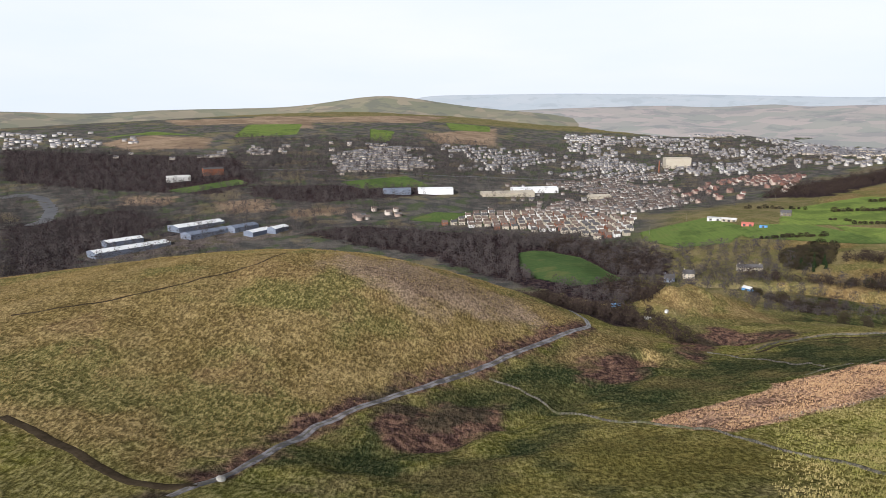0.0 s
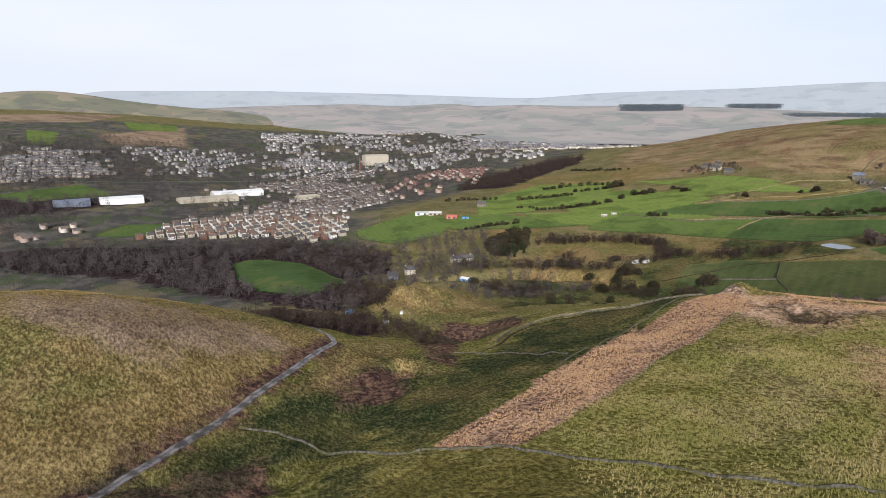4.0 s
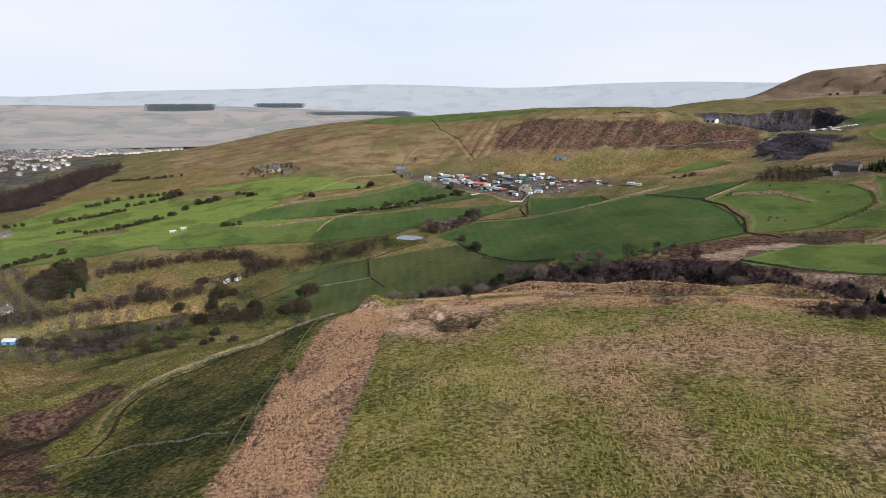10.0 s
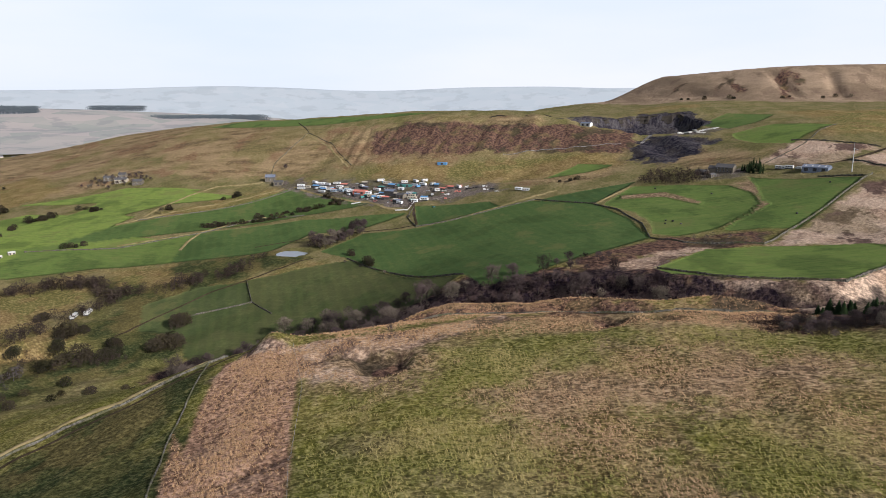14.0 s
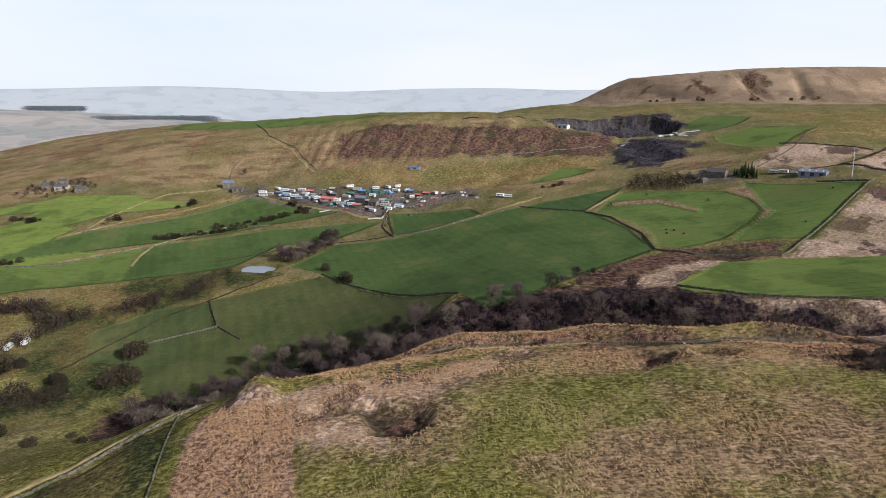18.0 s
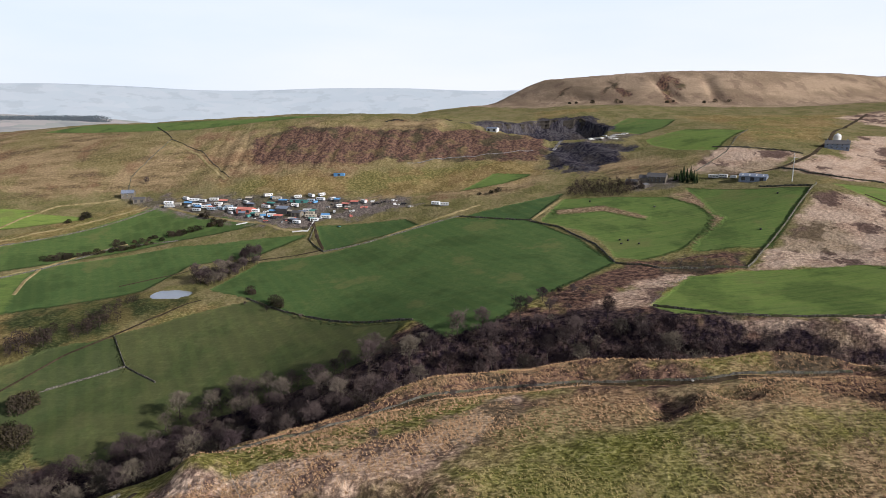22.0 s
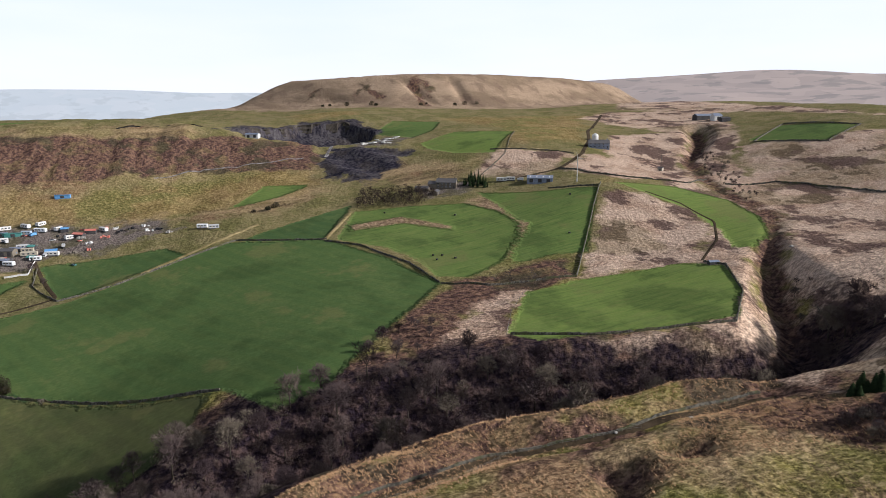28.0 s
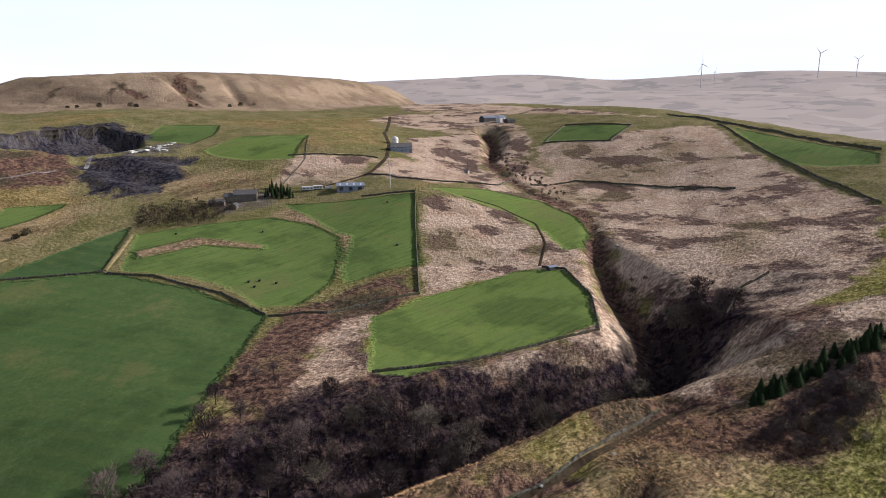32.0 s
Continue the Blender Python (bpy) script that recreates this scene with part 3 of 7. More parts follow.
# ---- what grows where: plots in plan ----
COVER = {
    "meadow": {
        "bank_field": [(517, 430), (481, 407), (463, 398), (428, 418), (432, 470), (470, 496), (505, 466)],
        "plateau_field": [(1094, 745), (1014, 477), (1004, 368), (984, 460), (980, 561), (1036, 780)],
        "hill_fields_d": [(10, 2383), (167, 2373), (155, 2201), (26, 2178)],
        "hill_fields_c": [(-918, 1791), (-866, 1891), (-679, 1897), (-836, 1959), (-918, 1848)],
        "hill_fields_b": [(-223, 2081), (-145, 2061), (-147, 1846), (-201, 1866)],
        "hill_fields_a": [(-576, 1851), (-415, 1918), (-445, 2149), (-611, 2136)],
        "green_knoll": [(91, 786), (110, 796), (129, 787), (158, 748), (173, 665), (180, 640), (146, 611), (120, 603), (92, 638), (84, 705)],
        "big_field": [(651, 318), (676, 251), (687, 215), (650, 151), (595, 124), (530, 111), (481, 157), (456, 180), (437, 199), (436, 219), (465, 237), (523, 311), (557, 355), (578, 391), (645, 374)],
        "stream_field": [(470, 458), (481, 407), (518, 433), (555, 353), (465, 239), (438, 258), (432, 279), (432, 299), (426, 342), (413, 372), (395, 386), (405, 418)],
        "pond_field": [(629, 572), (654, 554), (700, 462), (702, 344), (663, 381), (652, 433), (584, 443), (555, 528)],
        "low_meadow": [(577, 707), (630, 580), (647, 553), (555, 528), (535, 593), (488, 671), (537, 723)],
        "long_meadow": [(651, 667), (810, 528), (768, 448), (740, 382), (714, 468), (659, 558), (575, 695)],
        "bank_meadow": [(472, 795), (550, 737), (623, 624), (624, 578), (599, 590), (545, 651), (470, 711)],
        "hedge_meadow": [(743, 757), (793, 660), (785, 583), (742, 662), (680, 687), (603, 706), (593, 748)],
        "terrace": [(719, 867), (803, 765), (801, 647), (744, 739)],
        "west_terrace": [(478, 926), (629, 984), (720, 886), (598, 787), (512, 785), (418, 819)],
        "promontory": [(442, 115), (490, 79), (492, 40), (477, -12), (457, -25), (428, -7), (401, 22), (409, 50), (418, 74), (428, 107)],
        "crescent": [(626, -72), (604, -114), (560, -128), (514, -109), (486, -87), (470, -60), (476, -50), (507, -69), (555, -86), (593, -79)],
        "knoll_field": [(646, 145), (704, 117), (687, 70), (668, 36), (622, 19), (584, 33), (545, 64), (530, 94), (543, 109), (582, 109), (612, 119)],
        "bale_field": [(687, 17), (619, -55), (528, 16), (535, 33), (537, 63), (592, 30), (637, 19)],
        "dark_field": [(684, 208), (726, 112), (650, 153)],
        "caravan_field": [(720, 342), (704, 257), (680, 242), (657, 323)],
        "upper_field": [(860, 4), (885, -48), (839, -98), (766, -38), (793, -9), (835, 4)],
        "small_field": [(681, -267), (701, -332), (623, -342), (612, -284)],
        "ridge_field": [(536, -368), (468, -339), (385, -278), (376, -246), (411, -242), (438, -255)],
        "quarry_field": [(979, 21), (1018, -17), (985, -69), (921, -34), (890, 2)],
        "tip_field": [(764, 211), (815, 173), (801, 132), (780, 165)],
        "farm_field": [(260, 870), (365, 913), (382, 811), (338, 771), (279, 773), (253, 823)],
        "pitch": [(-203, 1299), (-75, 1388), (-26, 1297), (-152, 1240)],
        "school_field": [(-517, 1229), (-406, 1316), (-373, 1279), (-467, 1207)],
        "sports": [(-55, 999), (-13, 1071), (42, 1062), (5, 985)],
        "far_green_a": [(353, 852), (450, 809), (507, 686), (454, 710), (364, 778)],
        "far_green_b": [(584, 863), (688, 812), (688, 664), (591, 673), (514, 742)],
    },
    "fell": {
        "hill_top": [(-955, 2308), (-485, 2350), (-250, 2458), (34, 2676), (-85, 2296), (-454, 2194), (-816, 2106)],
        "hill_tan_c": [(-60, 2029), (182, 2312), (151, 1925), (-10, 1886)],
        "hill_tan_b": [(-665, 2398), (-465, 2394), (-390, 2038), (-590, 2151)],
        "hill_tan_a": [(-893, 1741), (-819, 1882), (-630, 1839), (-588, 1669), (-774, 1653)],
        "yellow_field": [(-254, 1055), (-156, 1096), (-164, 1031), (-226, 1001)],
        "valley_tan_c": [(-173, 1312), (-141, 1318), (-123, 1243), (-167, 1223)],
        "valley_tan_b": [(-578, 1195), (-471, 1183), (-465, 1119), (-549, 1130)],
        "valley_tan": [(-394, 1133), (-301, 1144), (-271, 1056), (-345, 1046)],
        "dome_straw": [(-60, 395), (0, 402), (50, 385), (60, 364), (48, 353), (16, 345), (-13, 330), (-60, 350)],
        "hill_face": [(1440, 200), (1270, 40), (1190, -120), (1180, -330), (1230, -650), (1480, -860), (1900, -500), (1900, 150)],
    },
    "reed": {
        "reed_bed": [(132, 254), (146, 256), (167, 261), (210, 285), (251, 301), (284, 309), (287, 296), (286, 272), (262, 264), (231, 252), (195, 235), (170, 225), (153, 219), (137, 213)],
        "reed_low": [(73, 225), (101, 237), (154, 257), (234, 302), (143, 214), (107, 202), (91, 199), (79, 216)],
    },
    "rush": {
        "pit_rim": [(294, 268), (294, 222), (268, 208), (246, 226), (254, 256), (270, 272)],
        "field_tuft_b": [(673, 130), (668, 89), (627, 62), (615, 66), (649, 93), (655, 133)],
        "field_tuft_a": [(668, 26), (651, 16), (610, 19), (593, 17), (579, 29), (560, 46), (550, 58), (580, 37), (599, 26), (633, 26)],
        "shelf": [(245, 191), (264, 148), (278, 99), (267, 68), (226, 66), (203, 73), (212, 88), (229, 112), (227, 145), (215, 163)],
        "slope": [(205, 150), (187, 125), (151, 109), (157, 122), (193, 142)],
        "middle": [(252, 170), (247, 155), (234, 136), (205, 128), (193, 142), (207, 162)],
        "brow": [(284, 99), (284, 145), (262, 146), (256, 129), (258, 100)],
        "near": [(170, 60), (205, 50), (215, 72), (180, 88)],
    },
    "olive": {
        "start_slope": [(54, 216), (77, 215), (92, 186), (99, 160), (102, 142), (96, 132), (54, 146), (35, 176), (36, 201)],
        "start_bank": [(9, 158), (16, 185), (28, 178), (41, 149)],
    },
    "turf": {
        "pond_bank": [(478, 470), (520, 436), (556, 392), (590, 440), (580, 470), (550, 530), (500, 560), (470, 520)],
        "west_bank_field": [(288, 316), (268, 345), (252, 362), (219, 386), (172, 341), (146, 332), (115, 309), (94, 288), (74, 266), (60, 256), (72, 229), (89, 238), (121, 250), (154, 257), (234, 302)],
        "start_hollow": [(-25, 161), (-4, 191), (22, 213), (46, 235), (58, 223), (34, 201), (32, 171), (47, 147), (41, 149), (28, 177), (16, 185), (9, 158)],
        # dark turf in the gully also carries the shade of its north-facing slopes
        "gully_all": [(24, 296), (88, 378), (110, 372), (146, 340), (115, 309), (94, 289), (60, 257), (40, 240), (9, 262)],
        "gully_wide": [(-61, 178), (-44, 211), (-3, 268), (43, 317), (77, 342), (75, 311), (47, 281), (19, 251), (30, 235), (8, 214), (-13, 178)],
        "gully_green": [(24, 285), (47, 252), (63, 272), (49, 309), (31, 298)],
        "gully_slope_b": [(9, 268), (19, 280), (45, 253), (41, 238)],
        "gully_slope": [(23, 289), (48, 317), (62, 304), (51, 260), (34, 280)],
        # shade of this north-facing bank, put in as dark turf
        "shade_bank": [(421, 509), (468, 513), (503, 485), (519, 435), (488, 413), (471, 464), (446, 477), (413, 431), (385, 474)],
        "bank_low": [(215, 445), (258, 455), (353, 455), (424, 412), (466, 476), (435, 531), (388, 550), (345, 580), (323, 598), (272, 492)],
        "gully": [(24, 296), (45, 318), (55, 319), (92, 362), (123, 329), (116, 310), (94, 289), (75, 267), (60, 257)],
    },
    "straw": {
        "south_straw": [(370, 18), (337, 18), (321, 3), (307, -13), (299, 14), (308, 25), (322, 53)],
        "promontory_flank": [(453, -37), (441, -33), (405, 1), (395, 17), (394, 38), (409, 6)],
        "brow_west": [(267, 304), (292, 304), (293, 284), (302, 260), (315, 226), (336, 194), (311, 194), (292, 220), (283, 230), (283, 255), (275, 263), (261, 239), (253, 230)],
        "upland_c": [(800, -194), (790, -262), (669, -190), (650, -138), (730, -141)],
        "upland_b": [(1377, -632), (607, -394), (813, -424), (1023, -363)],
        "upland_a": [(950, -250), (1000, -330), (900, -420), (760, -330), (800, -260)],
        "croft_rough": [(610, -54), (591, -77), (552, -84), (522, -76), (472, -24), (497, 39)],
        "pink_a": [(773, -37), (736, -101), (684, -47), (729, -1)],
        "pink_b": [(724, -112), (691, -179), (630, -154), (631, -90), (693, -64)],
        "moor_a": [(676, -249), (557, -366), (348, -154), (319, -55), (333, -3), (373, -18), (411, -25), (439, -51), (465, -84), (567, -164)],
        "field_rough": [(442, 147), (489, 108), (492, 77), (441, 115)],
        "promontory_slope": [(420, 97), (401, 44), (391, 14), (388, 41), (410, 90)],
        "south_slope": [(318, 60), (330, 30), (322, 0), (308, -20), (300, 0), (306, 40)],
    },
    "bracken": {
        "croft_brown": [(529, 107), (525, 76), (532, 42), (526, 27), (496, 48), (484, 88), (478, 115)],
        # dark lines drawn in the cover for gullies finer than the mesh
        "hill_gully_a": [(1362, -178), (1323, -160), (1289, -154), (1243, -150), (1243, -136), (1289, -140), (1323, -144), (1360, -166)],
        "hill_gully_b": [(1324, -176), (1298, -184), (1280, -166), (1283, -156), (1298, -168), (1321, -164)],
        "hill_gully_c": [(1366, -73), (1320, -80), (1291, -91), (1291, -80), (1320, -68), (1364, -63)],
        "hill_gully_d": [(1350, -74), (1322, -48), (1326, -38), (1348, -62)],
        "hill_gully_e": [(1400, -10), (1374, 23), (1380, 28), (1402, -2)],
        "loop_hollow": [(138, 350), (148, 395), (182, 440), (232, 424), (226, 392), (192, 392), (160, 370)],
        "brow_pit": [(330, 147), (323, 135), (312, 139), (308, 149), (314, 154)],
        "brow_pit_small": [(325, 126), (320, 113), (314, 118), (317, 129)],
        "scarp_dark": [(914, 324), (913, 227), (913, 110), (861, 107), (836, 125), (863, 223), (861, 311)],
        "croft_streak": [(531, -1), (539, -21), (484, -30), (473, -14), (506, 15)],
        "promontory_foot": [(397, 39), (398, 14), (386, 11), (386, 40)],
        "pit": [(281, 264), (285, 245), (280, 223), (269, 220), (261, 227), (262, 238), (278, 247), (276, 260)],
        "slate_slope": [(372, 5), (374, -10), (349, -7), (342, 3), (345, 19)],
        "south_line": [(334, 116), (329, 92), (324, 60), (321, 63), (324, 97), (327, 116)],
        "gully_dark": [(61, 315), (91, 341), (112, 323), (79, 305)],
        "brow_line": [(315, 265), (318, 233), (330, 197), (339, 168), (341, 120), (335, 123), (335, 169), (324, 198), (314, 233)],
        "croft_dark": [(514, -18), (502, -44), (488, -34), (499, -5)],
        "moor_dark_c": [(740, -225), (691, -240), (600, -180), (495, -118), (483, -101), (563, -146), (658, -186)],
        "moor_dark_a": [(674, -246), (624, -250), (577, -237), (604, -213)],
        "moor_dark_f": [(484, -116), (448, -143), (427, -119), (455, -92)],
        "moor_dark_e": [(422, -52), (399, -73), (365, -79), (355, -58), (382, -58), (399, -41)],
        "moor_dark_d": [(579, -198), (488, -205), (418, -187), (407, -166), (495, -184), (565, -187)],
        "gully_dark_b": [(159, 435), (145, 345), (131, 320), (127, 343)],
        "clough_west": [(388, 130), (380, 60), (352, 40), (345, 75), (366, 130), (372, 190), (352, 262), (330, 310), (345, 330), (372, 270), (390, 200)],
        "moor_dark_b": [(400, -60), (340, -50), (330, -10), (365, -10), (395, -35)],
        "scarp_brown": [(928, 458), (949, 417), (927, 236), (916, 105), (838, 117), (862, 231), (861, 367), (874, 442)],
        "south_brown": [(372, 40), (362, 0), (340, -20), (308, -10), (290, 30), (290, 80), (322, 100), (352, 100)],
        "gully_bracken": [(-30, 223), (-19, 244), (22, 259), (23, 237), (3, 213), (-16, 206)],
        "gully_bracken_b": [(63, 313), (95, 348), (114, 328), (90, 297), (62, 294)],
        "promontory_red": [(395, 53), (389, 14), (385, 2), (379, 37), (390, 55)],
        "ravine_side": [(471, 165), (520, 115), (506, 85), (469, 124), (431, 139), (438, 167)],
        "brow_brown": [(412, 187), (416, 168), (402, 122), (360, 128), (354, 143), (359, 187)],
    },
    "scree": {
        "tip": [(887, 101), (893, 69), (840, 17), (818, 37), (780, 79), (807, 113), (841, 116)],
        "quarry": [(945, 205), (1010, 165), (1052, 98), (1042, 36), (992, 8), (960, 24), (985, 80), (950, 150)],
        "works": [(-424, 780), (-388, 951), (-257, 952), (-295, 889), (-371, 867), (-382, 794)],
    },
    "tan": {
        "scarp_all": [(845, 760), (1040, 800), (965, 580), (948, 440), (958, 363), (923, 219), (905, 110), (830, 117), (840, 230), (846, 450), (846, 560), (840, 640)],
        "scarp_mid": [(954, 570), (942, 534), (871, 473), (844, 456), (868, 518), (889, 569)],
        "scarp_left": [(2395, 2048), (1026, 757), (965, 618), (876, 648), (849, 735)],
        "scarp_streak": [(1096, 876), (1001, 741), (945, 638), (902, 591), (923, 684), (963, 789)],
        "brow_edge": [(309, 274), (314, 233), (327, 198), (336, 169), (332, 124), (323, 83), (302, 98), (305, 138), (303, 170), (294, 203)],
        "upland_gold_c": [(806, 97), (821, 45), (765, -5), (770, -36), (719, 15), (744, 53)],
        "south_gold": [(349, 111), (346, 88), (322, 64), (308, 60), (294, 77), (302, 106), (325, 120), (339, 114)],
        "brow_mid": [(315, 226), (340, 194), (350, 149), (329, 113), (303, 122), (306, 157), (303, 195), (292, 220)],
        "brow_bank": [(324, 281), (342, 252), (356, 224), (368, 200), (372, 170), (366, 140), (357, 120), (345, 128), (351, 165), (340, 197), (326, 233)],
        "scarp_straw": [(956, 1153), (1779, 1812), (1000, 655), (911, 703), (914, 907), (892, 996)],
        "west_tan": [(986, 1202), (1016, 1004), (859, 736), (825, 796), (745, 856), (771, 973)],
        "plateau_edge": [(973, 418), (965, 228), (925, 217), (916, 227), (939, 410)],
        "scarp_low": [(863, 445), (852, 404), (849, 226), (820, 139), (859, 113), (769, 130), (741, 173), (748, 225), (783, 330), (816, 438)],
        "scarp_tan": [(1025, 715), (976, 586), (954, 570), (878, 591), (839, 639), (820, 700)],
    },
    "gold": {
        "hedged_gold": [(371, 744), (398, 753), (452, 726), (449, 708), (408, 700), (376, 712), (368, 734)],
        "belt_gold": [(388, 652), (420, 642), (440, 617), (463, 593), (477, 560), (451, 559), (423, 582), (400, 599), (378, 611), (365, 627)],
        "scarp_base": [(838, 470), (846, 383), (838, 324), (850, 231), (850, 167), (831, 122), (785, 140), (770, 220), (790, 330), (812, 420)],
        "flank_gold": [(317, 607), (348, 582), (386, 547), (431, 532), (410, 528), (332, 548), (310, 590)],
        "dome_verge": [(88, 376), (120, 403), (136, 386), (86, 328), (58, 319), (70, 345)],
        "spoil_heap": [(150, 490), (200, 470), (250, 510), (210, 550), (160, 540)],
        "heap_gold": [(209, 617), (244, 564), (247, 453), (188, 458), (133, 531)],
        "past_d": [(270, 150), (285, 120), (262, 110), (250, 140)],
        "past_c": [(192, 126), (165, 128), (180, 142)],
        "past_b": [(232, 150), (215, 130), (178, 150), (205, 165)],
        "past_a": [(250, 95), (232, 55), (190, 62), (205, 85), (228, 100)],
        "verge": [(339, 171), (348, 148), (341, 113), (342, 110), (350, 144), (353, 166)],
        "mound": [(274, 296), (284, 297), (290, 297), (290, 291), (286, 282), (281, 274), (277, 282), (273, 289)],
        "strip_c": [(413, 675), (463, 640), (474, 567), (424, 588), (394, 641)],
        "strip_b": [(373, 739), (440, 753), (452, 714), (416, 696), (404, 709), (373, 716)],
        "strip_a": [(318, 614), (362, 581), (399, 561), (435, 531), (388, 550), (356, 574), (325, 600)],
        "mound_gold": [(106, 357), (127, 353), (117, 321), (102, 330)],
        "lane_gold": [(55, 322), (100, 378), (112, 372), (70, 322)],
        "gully_gold": [(65, 334), (102, 376), (108, 366), (70, 326), (57, 323)],
        "field_bank": [(506, 450), (548, 392), (537, 366), (507, 383), (488, 429)],
        "croft_gold": [(675, -99), (654, -185), (624, -166), (636, -70)],
        "upland_gold_b": [(1195, 80), (1100, 0), (1060, 20), (1060, 100)],
        "upland_gold_a": [(1014, -84), (986, -281), (775, -144), (779, -65), (896, -102)],
        "bank_gold_d": [(386, 563), (425, 527), (406, 486), (376, 506), (354, 529)],
        "bank_gold_c": [(706, 655), (804, 573), (826, 511), (814, 482), (771, 556), (675, 611)],
        "bank_gold_b": [(470, 652), (494, 577), (450, 541), (431, 574), (430, 610)],
        "bank_gold_a": [(538, 596), (549, 524), (515, 492), (500, 535)],
        "dome": [(-420, 180), (-140, 190), (-66, 165), (-45, 217), (17, 295), (88, 382), (60, 450), (-100, 540), (-420, 520)],
        "bank": [(330, 560), (400, 560), (480, 545), (520, 600), (430, 660), (350, 640)],
        "north_slope": [(520, 850), (800, 860), (900, 1000), (700, 1100), (560, 1000)],
    },
    "yard": {
        "caravan_site": [(835, 572), (818, 479), (795, 391), (766, 264), (740, 247), (728, 300), (730, 342), (716, 347), (727, 391), (766, 461), (802, 531)],
        "farmyard": [(700, 55), (735, 40), (715, 8), (690, 20)],
        "quarry_floor": [(880, 60), (905, 60), (920, 20), (895, 5), (870, 30)],
        "works": [(-450, 790), (-400, 770), (-200, 900), (-230, 960), (-420, 900)],
    },
    "wood": {
        "clough": [(362, -30), (388, -22), (377, 8), (380, 40), (394, 68), (412, 95), (426, 118), (434, 150), (438, 190), (440, 225), (436, 262), (444, 298), (448, 330), (432, 360), (412, 380), (396, 398), (372, 402), (352, 385), (358, 320), (376, 260), (388, 225), (390, 190), (385, 140), (366, 60)],
    },
    "valley": {
        "town": [(-1400, 640), (-300, 620), (60, 580), (180, 640), (230, 780), (330, 960), (700, 1150), (1200, 1500), (1500, 2400), (-1500, 2400)],
    },
}

WALLS = {
    "rim_wall": [(176, 355), (200, 377), (222, 386), (253, 362), (270, 345), (289, 323), (300, 318)],
    "brow_wall": [(326, 318), (328, 282), (343, 250), (354, 205), (355, 167), (344, 128), (342, 72)],
    "croft_wall": [(627, -62), (589, -30), (530, 17), (497, 43)],
    "big_field_wall": [(648, 153), (624, 133), (576, 115), (531, 112)],
    "promontory_wall": [(440, 114), (420, 83), (407, 48), (398, 26), (423, -3), (457, -25)],
    "lane_wall": [(657, 323), (661, 286), (677, 242), (687, 210), (650, 151)],
    "gate_wall": [(517, 431), (483, 408), (473, 425), (460, 446)],
    "gate_wall_b": [(483, 408), (466, 383)],
    "middle_wall": [(465, 237), (523, 311), (539, 334), (558, 358)],
    "scarp_wall_a": [(952, 567), (917, 517), (856, 465)],
    "scarp_wall_b": [(952, 567), (876, 585), (849, 577)],
    "plateau_wall": [(956, 568), (1009, 608)],
    "pasture_wall": [(73, 225), (89, 203), (98, 174), (114, 132), (127, 99), (122, 96)],
    "gully_wall": [(21, 287), (34, 280), (47, 258), (56, 242), (66, 229), (73, 225)],
    "moor_wall_a": [(553, -380), (433, -252), (350, -160)],
    "ridge_wall": [(388, -288), (463, -349), (558, -390), (634, -426)],
    "moor_wall_b": [(598, -160), (579, -194), (512, -203), (447, -197)],
    "small_wall": [(670, -263), (609, -285), (623, -342), (705, -338), (670, -263)],
    "slope_wall": [(365, -19), (371, -43), (364, -57)],
    "upper_wall": [(839, -98), (757, -44), (726, -5)],
    "caravan_wall": [(715, 342), (691, 342), (657, 323)],
    "meadow_wall": [(529, 112), (511, 90), (506, 72), (497, 43)],
    "bale_wall": [(621, -56), (652, -30)],
    "farm_wall": [(695, -66), (638, -97), (612, -135), (625, -166)],
    "crescent_wall": [(469, -21), (457, -25)],
    "path_wall": [(146, 349), (165, 321), (166, 274)],
    "reed_wall": [(304, 327), (225, 299), (151, 261)],
    "west_wall": [(817, 559), (860, 581)],
    "terrace_wall": [(561, 695), (590, 612), (649, 555), (706, 521), (714, 468)],
    "lane_wall_b": [(675, 652), (730, 594), (805, 522), (812, 451)],
    "pink_wall": [(776, -38), (752, -76), (730, -103)],
}

TRACKS = {
    "lane": [(-71, 155), (-66, 162), (-58, 181), (-45, 217), (-19, 252), (17, 295), (42, 325), (69, 359), (88, 382), (89, 400), (83, 416)],
    "west_lane": [(-66, 162), (-77, 160), (-89, 164), (-106, 176), (-125, 187), (-137, 192)],
    "rim_track": [(150, 338), (172, 347), (198, 370), (220, 379), (249, 356), (266, 340), (284, 318), (298, 312)],
    "brow_track": [(321, 319), (326, 281), (344, 247), (351, 203), (354, 165), (343, 127), (338, 69)],
    "farm_drive": [(975, -303), (909, -251), (830, -185), (771, -147), (728, -111), (696, -70), (695, -43), (695, -17)],
    "field_track": [(472, -22), (495, -55), (525, -81), (568, -89), (596, -81)],
    "quarry_track": [(875, 102), (915, 85), (912, 53), (888, 25)],
    "scarp_path": [(856, 266), (865, 229), (863, 166), (872, 125)],
    "caravan_lane": [(604, 470), (622, 444), (643, 413), (651, 376), (663, 324), (699, 337), (729, 346)],
    "green_lane": [(421, 483), (451, 473), (498, 452), (528, 423), (559, 390)],
    "hill_path": [(-187, 276), (-152, 295), (-127, 320), (-101, 349), (-92, 378)],
    "trunk_road": [(-781, 1172), (-763, 1204), (-712, 1177), (-650, 1096), (-616, 1018), (-624, 988)],
    "bridge_road": [(-424, 1417), (-171, 1405), (20, 1424), (274, 1490)],
}

